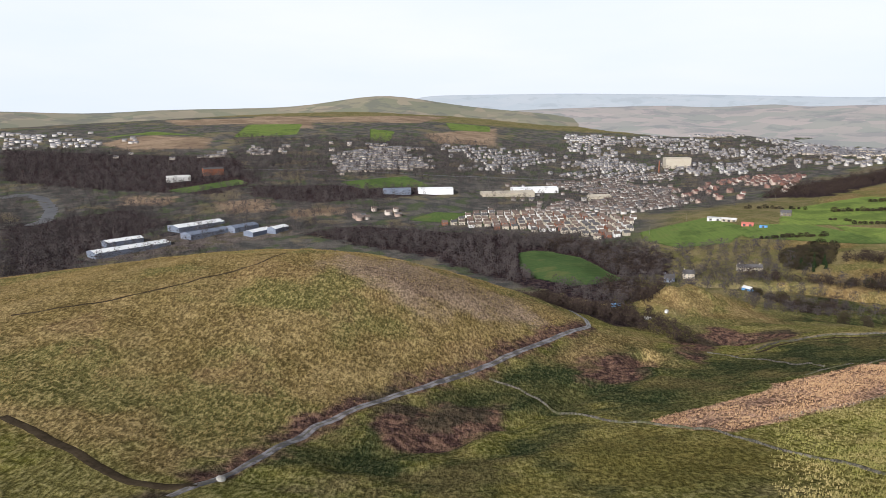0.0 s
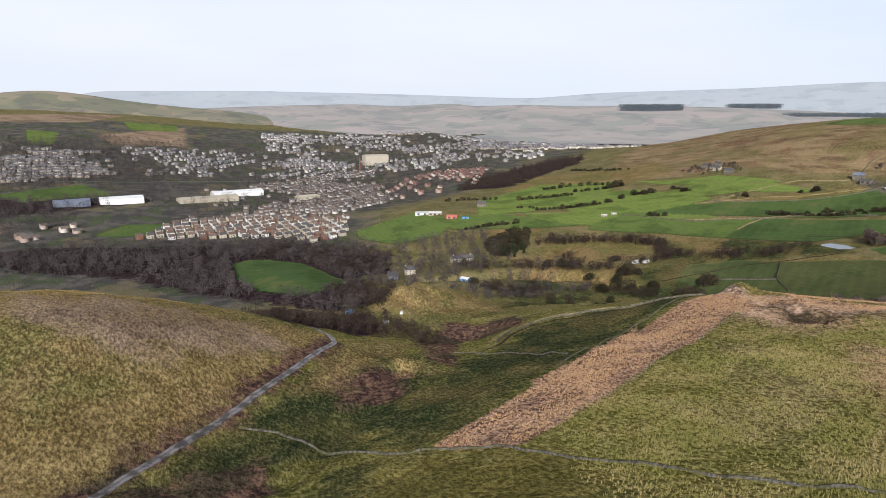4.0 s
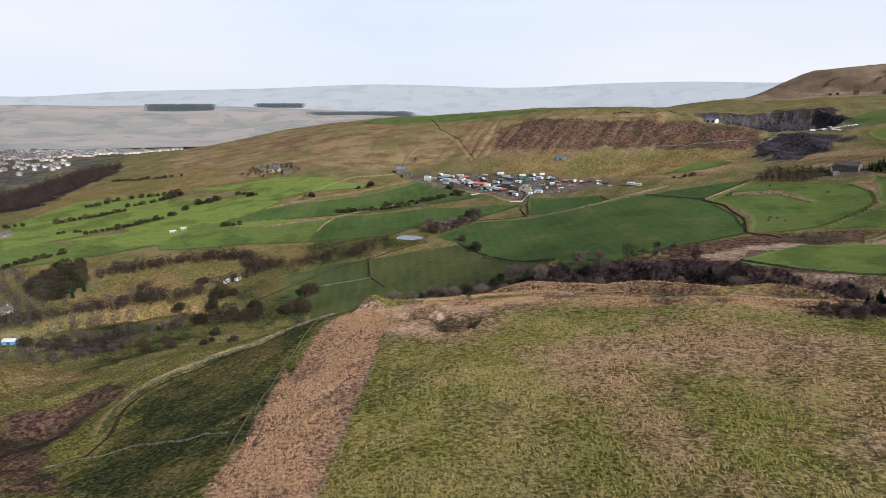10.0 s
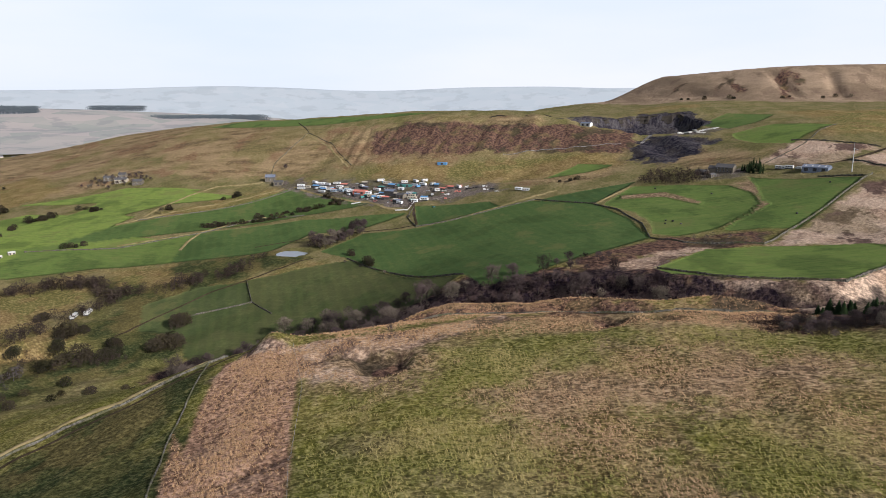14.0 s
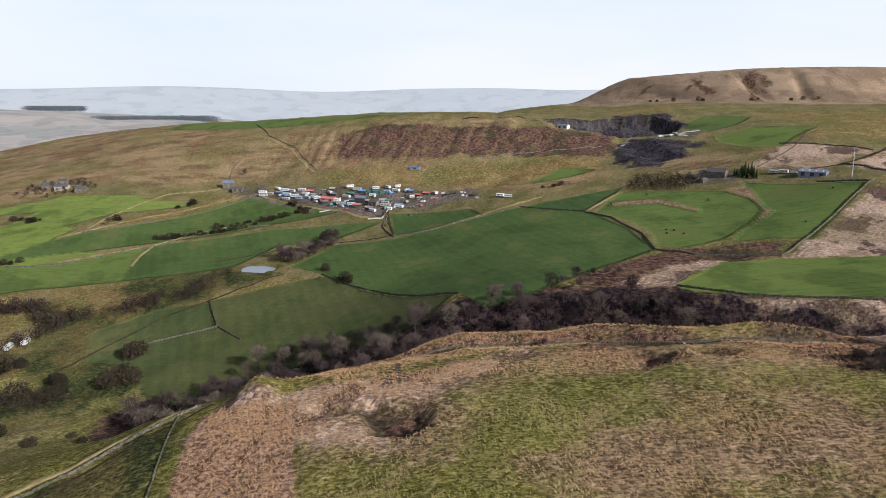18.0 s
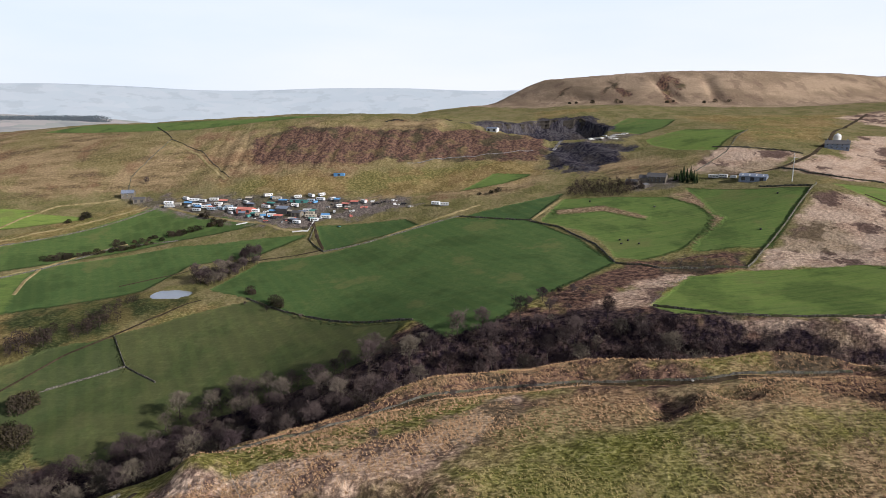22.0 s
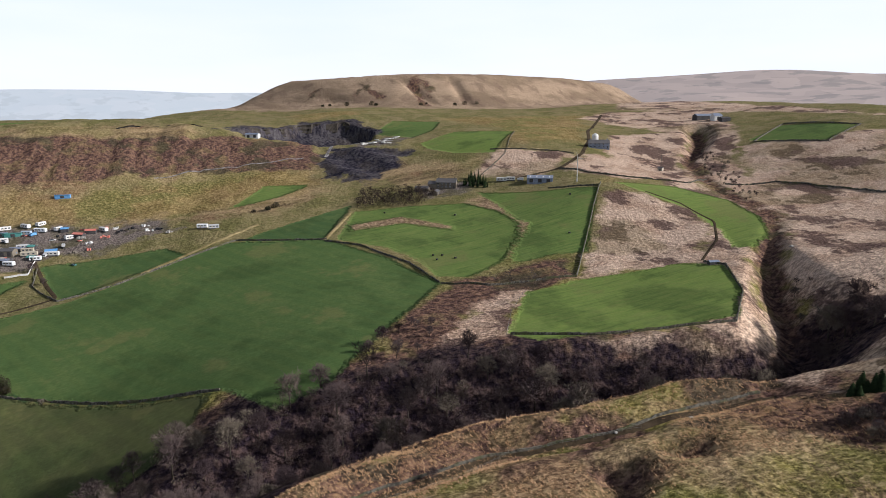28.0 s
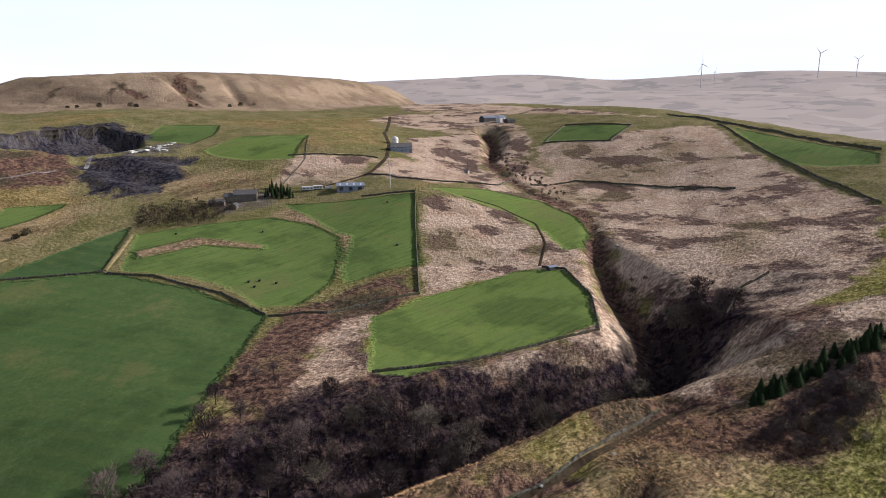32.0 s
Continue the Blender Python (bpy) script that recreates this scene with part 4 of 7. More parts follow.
BANKS = {
    "rim_bank": [(172, 358), (198, 381), (223, 391), (256, 367), (273, 350), (293, 327), (302, 322)],
    "bank_a": [(596, 618), (622, 590), (652, 559), (687, 539), (713, 515)],
    "bank_b": [(650, 558), (621, 554), (590, 543)],
    "bank_c": [(657, 667), (681, 651), (737, 619), (778, 579), (808, 538)],
    "bank_d": [(686, 654), (735, 661), (780, 655), (811, 636), (830, 579)],
    "bank_e": [(810, 525), (774, 467), (749, 424), (739, 402)],
    "bank_f": [(669, 274), (683, 242), (697, 216), (710, 191)],
    "bank_g": [(650, 153), (681, 133), (704, 120)],
    "bank_h": [(742, 405), (717, 372), (710, 351)],
    "scarp_bank": [(947, 569), (912, 520), (851, 468)],
}

ZONES = {
    "dark_clump": [(365, 699), (409, 721), (424, 700), (390, 656), (356, 647), (348, 666)],
    "v1": [(137, 860), (258, 732), (233, 675), (177, 661), (155, 742), (123, 797)],
    "v2": [(145, 632), (192, 601), (179, 516), (155, 489), (144, 564)],
    "v3": [(62, 560), (112, 520), (146, 478), (131, 420), (98, 416), (66, 420)],
    "v6": [(155, 489), (165, 402), (147, 380), (125, 416)],
    "dome_wood": [(-198, 903), (-118, 950), (-3, 923), (163, 875), (220, 780), (176, 581), (130, 535), (64, 636), (-16, 769), (-119, 837)],
    "west_wood": [(-662, 988), (-520, 1096), (-412, 989), (-446, 810), (-271, 398)],
    "bank_wood": [(-1071, 1637), (-475, 1549), (-358, 1303), (-409, 1189), (-740, 1273), (-867, 1313)],
    "mill_wood": [(-367, 1254), (-4, 1275), (17, 1225), (-215, 1124), (-331, 1161)],
    "suburb": [(-545, 1840), (-36, 1819), (121, 1485), (-158, 1291), (-388, 1331)],
    "river_wood": [(219, 686), (279, 773), (386, 749), (358, 667), (296, 620), (201, 579)],
    "red_wood": [(521, 1083), (622, 1211), (722, 1245), (869, 1306), (954, 1285), (872, 1197), (739, 1128), (589, 1023)],
    "pond_trees": [(601, 416), (675, 391), (654, 369), (581, 388)],
    "valley_trees": [(258, 575), (309, 545), (348, 490), (280, 487), (249, 502)],
    "lane_trees": [(242, 728), (334, 694), (358, 638), (400, 554), (297, 561), (260, 653)],
    "upstream": [(714, -232), (655, -217), (560, -156), (550, -133), (638, -175)],
    "bushes": [(434, -44), (399, -40), (372, -20), (375, 1), (398, -5)],
    "conifers": [(319, 62), (313, 47), (306, 31), (300, 11)],
    "farm_copse": [(709, 22), (726, 6), (708, -2), (688, 2)],
    "tip_scrub": [(714, 115), (760, 93), (707, 41), (686, 69)],
    "clough_side": [(465, 174), (485, 151), (464, 137), (436, 154), (432, 180)],
    "croft_scrub": [(522, 93), (526, 60), (499, 41), (495, 73)],
}

BUSH_SPOTS = [(376, 489, 2.2), (383, 477, 2.6), (403, 468, 2.6), (390, 465, 2.0), (363, 493, 2.0), (415, 513, 2.4), (411, 518, 2.0), (387, 540, 2.0), (418, 443, 2.2), (422, 438, 2.0), (290, 525, 2.0), (292, 514, 2.0), (285, 543, 2.2), (277, 571, 2.2), (282, 560, 1.8), (370, 586, 2.0), (380, 573, 1.8), (283, 527, 2.0), (442, 445, 3.0), (414, 432, 2.8), (413, 513, 2.6), (420, 509, 2.2), (408, 517, 2.2), (403, 474, 2.2), (397, 511, 2.0), (407, 442, 2.0), (430, 554, 2.0), (566, 358, 1.3), (543, 335, 1.6), (539, 330, 1.3), (783, 591, 1.7), (718, 641, 1.4), (770, 603, 1.2), (779, 593, 1.2), (785, 589, 1.5), (718, 642, 1.2), (662, 768, 2.0), (674, 766, 2.0), (653, 779, 1.6), (681, 851, 1.6), (671, 853, 1.8), (690, 849, 1.4), (706, 733, 1.8), (702, 736, 1.5), (662, 855, 1.5), (622, 770, 1.8), (594, 764, 1.8)]

HEDGES = {
    "hedge_p": [(667, 562), (674, 544)],
    "hedge_q": [(709, 523), (720, 499)],
    "hedge_r": [(725, 499), (731, 479), (737, 457)],
    "hedge_s": [(772, 466), (742, 437)],
    "hedge_t": [(754, 193), (741, 181), (753, 171)],
    "hedge_a": [(618, 869), (651, 857), (704, 856)],
    "hedge_b": [(645, 775), (683, 770)],
    "hedge_c": [(596, 928), (626, 920)],
    "hedge_d": [(499, 796), (535, 780), (581, 766)],
    "hedge_e": [(487, 825), (502, 810)],
    "hedge_f": [(668, 565), (701, 503), (726, 478), (751, 436)],
    "hedge_g": [(713, 761), (711, 730)],
    "hedge_h": [(684, 883), (709, 867)],
    "hedge_i": [(577, 665), (589, 651)],
    "hedge_j": [(634, 932), (704, 872)],
    "hedge_k": [(520, 876), (594, 847)],
    "hedge_l": [(527, 785), (576, 766)],
    "hedge_m": [(375, 767), (444, 752)],
    "hedge_n": [(785, 1105), (819, 981)],
    "hedge_o": [(445, 968), (500, 907)],
}

TOWN = {
    "estate": [(-3, 971), (71, 1083), (193, 1043), (287, 966), (246, 849), (209, 829), (159, 897), (61, 936)],
    "terraces": [(-322, 1798), (-35, 1764), (-17, 1490), (-212, 1365)],
    "town_mid": [(74, 1317), (543, 1617), (426, 1092), (273, 1005), (81, 1093)],
    "red_roofs": [(442, 1309), (616, 1404), (734, 1340), (557, 1095), (413, 1082)],
    "town_far": [(409, 2254), (1025, 2369), (1151, 1760), (869, 1322), (577, 1492), (310, 1697)],
    "centre": [(-5, 1852), (341, 1871), (572, 1706), (452, 1451), (255, 1529), (21, 1493)],
    "village": [(-1228, 1885), (-891, 1926), (-779, 1740), (-1057, 1615)],
    "west_rows": [(-802, 1606), (-531, 1645), (-498, 1542), (-757, 1513)],
    "bank_rows": [(-487, 1688), (-328, 1749), (-305, 1622), (-454, 1571)],
    "near_rows": [(-164, 1043), (-60, 1101), (-38, 1014), (-135, 960)],
    "works": [(-308, 930), (-214, 940), (-184, 875), (-266, 869)],
    "town_east": [(860, 1640), (960, 1900), (1130, 1900), (1330, 1680), (1400, 1540), (1250, 1430), (1040, 1460)],
}

RIDGES = {
    "north_hill": [(-2008, 2229, 164), (-1839, 2370, 173), (-1636, 2514, 178), (-1398, 2654, 164), (-1157, 2768, 180), (-910, 2859, 184), (-640, 2931, 190), (-498, 2958, 209), (-353, 2979, 235), (-230, 2991, 242), (-107, 2998, 225), (42, 3000, 198), (290, 2986, 172), (557, 2948, 149)],
    "east_moor": [(101, 3298, 163), (585, 3248, 182), (1079, 3118, 194), (1504, 2938, 200), (1789, 2773, 192), (1186, 3122, 178), (1522, 2969, 178), (1893, 2742, 182), (2150, 2539, 185), (2419, 2278, 178), (2675, 1962, 160), (2917, 1565, 136)],
    "far_ridge": [(-292, 4240, 232), (-116, 4248, 266), (270, 4241, 271), (751, 4183, 274), (1532, 3964, 259), (2301, 3574, 231), (1965, 3809, 245), (2665, 3347, 265), (3023, 3021, 276), (3247, 2774, 284), (3443, 2520, 300), (3611, 2267, 309), (3930, 1632, 284), (3833, 1970, 302), (4064, 1384, 286), (4168, 984, 306), (4240, 494, 310), (4256, 59, 294), (4207, -526, 277), (4351, -242, 305)],
    "south_moor": [(2777, -1082, 273), (2659, -1289, 304), (2527, -1482, 315), (2384, -1659, 323), (2159, -1889, 340), (2005, -2021, 326), (1897, -2102, 305), (1777, -2184, 311), (1573, -2321, 325), (1338, -2430, 334), (1016, -2540, 314), (665, -2614, 287), (85, -2642, 226)],
}


# ---- the ground, one sheet to the horizon ----
TONES = {"hill_fields_a": 0.75, "hill_fields_b": 0.75, "hill_fields_c": 0.75, "hill_fields_d": 0.8, "bank_field": -0.35, "plateau_field": 0.45, "big_field": 0.20, "stream_field": -0.45, "dark_field": 0.09, "caravan_field": 0.14, "pond_field": 0.22, "long_meadow": 0.29, "low_meadow": 0.59,
         "promontory": 0.68, "crescent": 0.71, "knoll_field": 0.50, "bale_field": 0.46, "farm_field": 0.59, "green_knoll": 0.16, "upper_field": 0.65,
         "small_field": 0.37, "ridge_field": 0.43, "tip_field": 0.50, "bank_meadow": 1.0, "terrace": 1.0, "west_terrace": 1.0, "hedge_meadow": 1.0, "far_green_a": 0.56, "far_green_b": 1.0, "yellow_field": 0.62, "gully_slope": 0.00, "gully_slope_b": 0.03}


def lattice(ix, iy, seed):
    h = (ix * 374761393 + iy * 668265263 + seed * 974634777) & 0x7FFFFFFF
    h = ((h ^ (h >> 13)) * 1274126177) & 0x7FFFFFFF
    return ((h ^ (h >> 16)) & 0xFFFF) / 65535.0


def relief(x, y, size, seed):
    """Smooth random relief between -1 and 1, with bumps of about that size."""
    u, v = (0.83 * x + 0.56 * y) / size, (0.83 * y - 0.56 * x) / size
    iu, iv = np.floor(u).astype(np.int64), np.floor(v).astype(np.int64)
    fu, fv = u - iu, v - iv
    fu, fv = fu * fu * (3 - 2 * fu), fv * fv * (3 - 2 * fv)
    a, b, c, d = lattice(iu, iv, seed), lattice(iu + 1, iv, seed), lattice(iu, iv + 1, seed), lattice(iu + 1, iv + 1, seed)
    return 2 * ((a * (1 - fu) + b * fu) * (1 - fv) + (c * (1 - fu) + d * fu) * fv) - 1


def cover_at(kind, x, y):
    best, tone = np.full(x.shape, -60.0), np.full(x.shape, 0.35)
    for name, poly in COVER[kind].items():
        px, py = [p[0] for p in poly], [p[1] for p in poly]
        near = (x > min(px) - 60) & (x < max(px) + 60) & (y > min(py) - 60) & (y < max(py) + 60)
        if near.any():
            s = inside_distance(x[near], y[near], poly)
            here = best[near]
            t = tone[near]
            t[s > here] = TONES.get(name, 0.35)
            tone[near], best[near] = t, np.maximum(here, s)
    return best, tone


def spaced(stops):
    """Grid lines whose gaps follow (place, gap) stops, from one stop to the next."""
    out = [stops[0][0]]
    while out[-1] < stops[-1][0]:
        out.append(out[-1] + float(np.interp(out[-1], [p for p, _ in stops], [g for _, g in stops])))
    return np.array(out)


def build_ground():
    xs = spaced([(-4300, 160), (-1800, 45), (-700, 14), (-250, 4.5), (-50, 3.0), (430, 3.0), (560, 4.2), (820, 4.6), (1050, 5.5), (1400, 9), (2000, 30), (4800, 170)])
    ys = spaced([(-4200, 160), (-1000, 30), (-450, 9), (-200, 4.6), (0, 3.0), (400, 3.0), (560, 4.2), (900, 8), (1500, 14), (2400, 32), (4800, 170)])
    gx, gy = np.meshgrid(xs, ys)
    gz = height(gx, gy)
    meadow, tone = cover_at("meadow", gx, gy)
    for name in ("field_tuft_a", "field_tuft_b"):  # rank banks left ungrazed
        meadow = np.minimum(meadow, 2.2 - inside_distance(gx, gy, COVER["rush"][name]))
    beck, _ = line_distance(gx, gy, STREAM[:12])
    rough = np.clip(-meadow / 6, 0, 1)
    rough = rough * np.clip(np.hypot((gx - 576) / 12, (gy - 418) / 16) - 1.4, 0, 1)
    gz = gz + relief(gx, gy, 23, 1) * 0.7 * rough + relief(gx, gy, 9, 2) * (0.03 + 0.55 * rough) + relief(gx, gy, 5.5, 4) * 0.28 * rough + relief(gx, gy, 60, 3) * 0.8 * np.clip(np.hypot((gx - 576) / 12, (gy - 418) / 16) - 1.4, 0, 1)
    me = bpy.data.meshes.new("ground")
    rows, cols = gx.shape
    me.vertices.add(gx.size)
    me.vertices.foreach_set("co", np.stack([gx, gy, gz], -1).astype(np.float32).ravel())
    i = np.arange(gx.size).reshape(rows, cols)
    quads = np.stack([i[:-1, :-1], i[:-1, 1:], i[1:, 1:], i[1:, :-1]], -1).reshape(-1, 4)
    me.loops.add(quads.size)
    me.loops.foreach_set("vertex_index", quads.ravel().astype(np.int32))
    me.polygons.add(len(quads))
    me.polygons.foreach_set("loop_start", np.arange(0, quads.size, 4, dtype=np.int32))
    me.polygons.foreach_set("use_smooth", np.ones(len(quads), bool))
    me.update(calc_edges=True)
    layers = {"meadow": meadow, "tone": tone, "tall": 1 - step(np.hypot((gx - 150) / 1.15, gy - 150), 230, 420), "rush": cover_at("rush", gx, gy)[0], "olive": cover_at("olive", gx, gy)[0], "fell": cover_at("fell", gx, gy)[0], "reed": cover_at("reed", gx, gy)[0], "straw": cover_at("straw", gx, gy)[0], "turf": cover_at("turf", gx, gy)[0], "tan": cover_at("tan", gx, gy)[0], "bracken": cover_at("bracken", gx, gy)[0],
              "scree": cover_at("scree", gx, gy)[0], "wood": cover_at("wood", gx, gy)[0], "gold": cover_at("gold", gx, gy)[0], "yard": cover_at("yard", gx, gy)[0], "valley": cover_at("valley", gx, gy)[0]}
    layers["bracken"] = np.maximum(layers["bracken"], 9 - beck)
    verge, _ = line_distance(gx, gy, [(x - 2, y + 1.5) for x, y in TRACKS["lane"][:9]])  # dead bracken and mud on the verges of the lane
    layers["bracken"] = np.maximum(layers["bracken"], 5.5 - verge)
    foot, _ = line_distance(gx, gy, [(x + 8, y + 2) for x, y in BROW[1:6]])  # a dark brown band along the foot of the brow bank
    layers["bracken"] = np.maximum(layers["bracken"], 7 - foot)
    for name in ("dome_wood", "west_wood", "bank_wood", "mill_wood", "red_wood", "v1", "v3"):  # leaf litter under the far woods
        near = inside_distance(gx, gy, ZONES[name])
        layers["wood"] = np.maximum(layers["wood"], near)
    layers["wood"] = np.maximum(layers["wood"], inside_distance(gx, gy, COVER["wood"]["clough"]) + 9)
    layers["bracken"] = np.maximum(layers["bracken"], inside_distance(gx, gy, COVER["wood"]["clough"]) + 17)
    layers["straw"] = np.minimum(np.maximum(layers["straw"], 36 - beck), np.maximum(beck - 9, -60))
    for name, values in layers.items():
        me.attributes.new(name, "FLOAT", "POINT").data.foreach_set("value", values.astype(np.float32).ravel())
    me.materials.append(GROUND)
    return tagged(new("ground", me), "rough winter moorland and green pasture over rolling hills", "ground", kind="structure"), gx, gy, gz


ground, GX, GY, GZ = build_ground()
ground.cycles.shadow_terminator_geometry_offset = 0.3


def drop(x, y):
    """The height of the ground sheet itself at places."""
    x, y = np.atleast_1d(np.asarray(x, float)), np.atleast_1d(np.asarray(y, float))
    xs, ys = GX[0], GY[:, 0]
    i, j = np.clip(np.searchsorted(xs, x) - 1, 0, len(xs) - 2), np.clip(np.searchsorted(ys, y) - 1, 0, len(ys) - 2)
    u, v = (x - xs[i]) / (xs[i + 1] - xs[i]), (y - ys[j]) / (ys[j + 1] - ys[j])
    return GZ[j, i] * (1 - u) * (1 - v) + GZ[j, i + 1] * u * (1 - v) + GZ[j + 1, i] * (1 - u) * v + GZ[j + 1, i + 1] * u * v


def floor_at(x, y):
    return float(drop(x, y)[0])


# ---- kit: shapes, parts and things ----
class Shape:
    """Vertices and faces gathered piece by piece, each piece with a material slot."""

    def __init__(self):
        self.v, self.f, self.m = [], [], []

    def add(self, verts, faces, slot=0):
        base = len(self.v)
        self.v += [tuple(p) for p in verts]
        self.f += [tuple(base + i for i in face) for face in faces]
        self.m += [slot] * len(faces)
        return self

    def box(self, x, y, z, sx, sy, sz, turn=0.0, slot=0, taper=1.0):
        """A block standing at z, its top narrowed by taper."""
        c, s = math.cos(turn), math.sin(turn)
        pts = []
        for k, zz in ((1.0, z), (taper, z + sz)):
            for ux, uy in ((-1, -1), (1, -1), (1, 1), (-1, 1)):
                px, py = ux * sx / 2 * k, uy * sy / 2 * k
                pts.append((x + px * c - py * s, y + px * s + py * c, zz))
        return self.add(pts, [(3, 2, 1, 0), (4, 5, 6, 7), (0, 1, 5, 4), (1, 2, 6, 5), (2, 3, 7, 6), (3, 0, 4, 7)], slot)

    def gable(self, x, y, z, sx, sy, eaves, ridge, slot=0):
        """The walls of a house with gables at both ends of its long x axis."""
        a, b = sx / 2, sy / 2
        pts = [(x + u * a, y + v * b, z + h) for h in (0, eaves) for u, v in ((-1, -1), (1, -1), (1, 1), (-1, 1))] + [(x - a, y, z + ridge), (x + a, y, z + ridge)]
        return self.add(pts, [(0, 1, 5, 4), (2, 3, 7, 6), (1, 2, 6, 9, 5), (3, 0, 4, 8, 7), (4, 5, 9, 8), (6, 7, 8, 9)], slot)

    def roof(self, x, y, z, sx, sy, eaves, ridge, over=0.35, thick=0.18, slot=0):
        a, b = sx / 2 + over, sy / 2
        drop_to = eaves - (ridge - eaves) * over / b
        for side in (-1, 1):
            e, r = (y + side * (b + over), z + drop_to), (y, z + ridge)
            pts = [(x - a, e[0], e[1]), (x + a, e[0], e[1]), (x + a, r[0], r[1]), (x - a, r[0], r[1])]
            up = [(p[0], p[1], p[2] + thick) for p in pts]
            self.add(pts + up, [(3, 2, 1, 0), (4, 5, 6, 7), (0, 1, 5, 4), (1, 2, 6, 5), (2, 3, 7, 6), (3, 0, 4, 7)], slot)
        return self

    def tube(self, points, radii, sides=5, slot=0):
        """A tapered tube through points."""
        rings = []
        for i, p in enumerate(points):
            a, b = Vector(points[max(i - 1, 0)]), Vector(points[min(i + 1, len(points) - 1)])
            d = (b - a).normalized()
            u = d.orthogonal().normalized()
            w = d.cross(u)
            rings.append([Vector(p) + (u * math.cos(2 * math.pi * k / sides) + w * math.sin(2 * math.pi * k / sides)) * radii[i] for k in range(sides)])
        verts = [q for ring in rings for q in ring]
        faces = [(i * sides + k, i * sides + (k + 1) % sides, (i + 1) * sides + (k + 1) % sides, (i + 1) * sides + k) for i in range(len(points) - 1) for k in range(sides)]
        faces += [tuple(range(sides))[::-1], tuple(len(verts) - sides + k for k in range(sides))]
        return self.add(verts, faces, slot)

    def mesh(self, name, materials, smooth=False):
        me = bpy.data.meshes.new(name)
        me.from_pydata(self.v, [], self.f)
        for m in materials if isinstance(materials, (list, tuple)) else [materials]:
            me.materials.append(m)
        me.polygons.foreach_set("material_index", self.m)
        if smooth:
            me.polygons.foreach_set("use_smooth", [True] * len(self.f))
        me.update()
        return me


def part(name, shape, material, parent, label=""):
    me = shape if isinstance(shape, bpy.types.Mesh) else shape.mesh(name, material)
    ob = new(name, me)
    ob.parent = parent
    return tagged(ob, label)


def thing(name, x, y, z=None, turn=0.0, label="", category="", group="", kind=""):
    ob = new(name)
    ob.matrix_basis = pose(x, y, floor_at(x, y) if z is None else z, 0, 0, turn)
    return tagged(ob, label, category, group, kind)


def one(name, shape, material, label, category, group="", kind="", smooth=False):
    me = shape if isinstance(shape, bpy.types.Mesh) else shape.mesh(name, material, smooth)
    return tagged(new(name, me), label, category, group, kind)


def joined(name, pieces, material, label, category, kind="stuff"):
    """Many copies of small templates in one mesh: pieces are (vertices n x 3, faces m x 3 arrays) already in place."""
    vs, fs, base = [], [], 0
    for v, f in pieces:
        vs.append(v), fs.append(f + base)
        base += len(v)
    v, f = np.concatenate(vs).astype(np.float32), np.concatenate(fs).astype(np.int32)
    me = bpy.data.meshes.new(name)
    me.vertices.add(len(v))
    me.vertices.foreach_set("co", v.ravel())
    me.loops.add(f.size)
    me.loops.foreach_set("vertex_index", f.ravel())
    me.polygons.add(len(f))
    me.polygons.foreach_set("loop_start", np.arange(0, f.size, f.shape[1], dtype=np.int32))
    me.update(calc_edges=True)
    me.materials.append(material)
    return tagged(new(name, me), label, category, kind=kind)


def scatter(poly, spacing, rng, jitter=0.45):
    """Places spread over a plot, unevenly."""
    px, py = [p[0] for p in poly], [p[1] for p in poly]
    xs, ys = np.arange(min(px), max(px), spacing), np.arange(min(py), max(py), spacing)
    gx, gy = (a.ravel() for a in np.meshgrid(xs, ys))
    gx, gy = gx + rng.uniform(-jitter, jitter, gx.size) * spacing, gy + rng.uniform(-jitter, jitter, gx.size) * spacing
    keep = inside_distance(gx, gy, poly) > 0
    return np.stack([gx[keep], gy[keep]], -1)


# ---- dry stone walls, tracks and fences ----
def stone_material():
    n = Nodes("dry_stone", 0.9)
    cell = n.node("ShaderNodeTexVoronoi")
    cell.inputs["Scale"].default_value = 3.2
    n.tree.links.new(n.place, cell.inputs["Vector"])
    col = n.mix(n.span(n.noise(0.9, 4.0), 0.35, 0.65), (0.044, 0.041, 0.035), (0.155, 0.145, 0.122))
    col = n.mix(n.span(cell.outputs["Distance"], 0.0, 0.25, 0.7, 0.0), col, (0.02, 0.02, 0.018))
    col = n.mix(n.math("MULTIPLY", n.span(n.noise(0.12, 3.0), 0.48, 0.62), 0.7), col, (0.080, 0.082, 0.035))
    n.bump(cell.outputs["Distance"], 0.8, 0.12)
    return n.colour(col)


def track_material():
    n = Nodes("gravel_track", 0.45)
    across = n.math("ABSOLUTE", n.attr("across"))
    stone = n.mix(n.span(n.noise(0.22, 5.0), 0.40, 0.60), (0.058, 0.050, 0.053), (0.250, 0.236, 0.245))
    turf = n.mix(n.span(n.noise(0.8, 4.0), 0.4, 0.6), (0.045, 0.045, 0.014), (0.105, 0.085, 0.032))
    wobble = n.math("MULTIPLY", n.math("SUBTRACT", n.noise(0.4, 4.0), 0.5), 0.7)
    col = n.mix(n.math("MULTIPLY", n.span(n.math("ADD", across, wobble), 0.20, 0.06), 0.8), stone, turf)
    col = n.mix(n.span(n.math("ADD", across, wobble), 0.72, 0.95), col, turf)
    n.bsdf.inputs["Specular IOR Level"].default_value = 0.4
    return n.colour(col)


STONE, TRACK = stone_material(), track_material()
TARMAC = plain("wet_tarmac", (0.055, 0.055, 0.060), (0.115, 0.112, 0.115), 0.6, 0.45)
MUD = plain("muddy_path", (0.026, 0.019, 0.013), (0.080, 0.060, 0.038), 0.5, 0.9, relief=0.05)


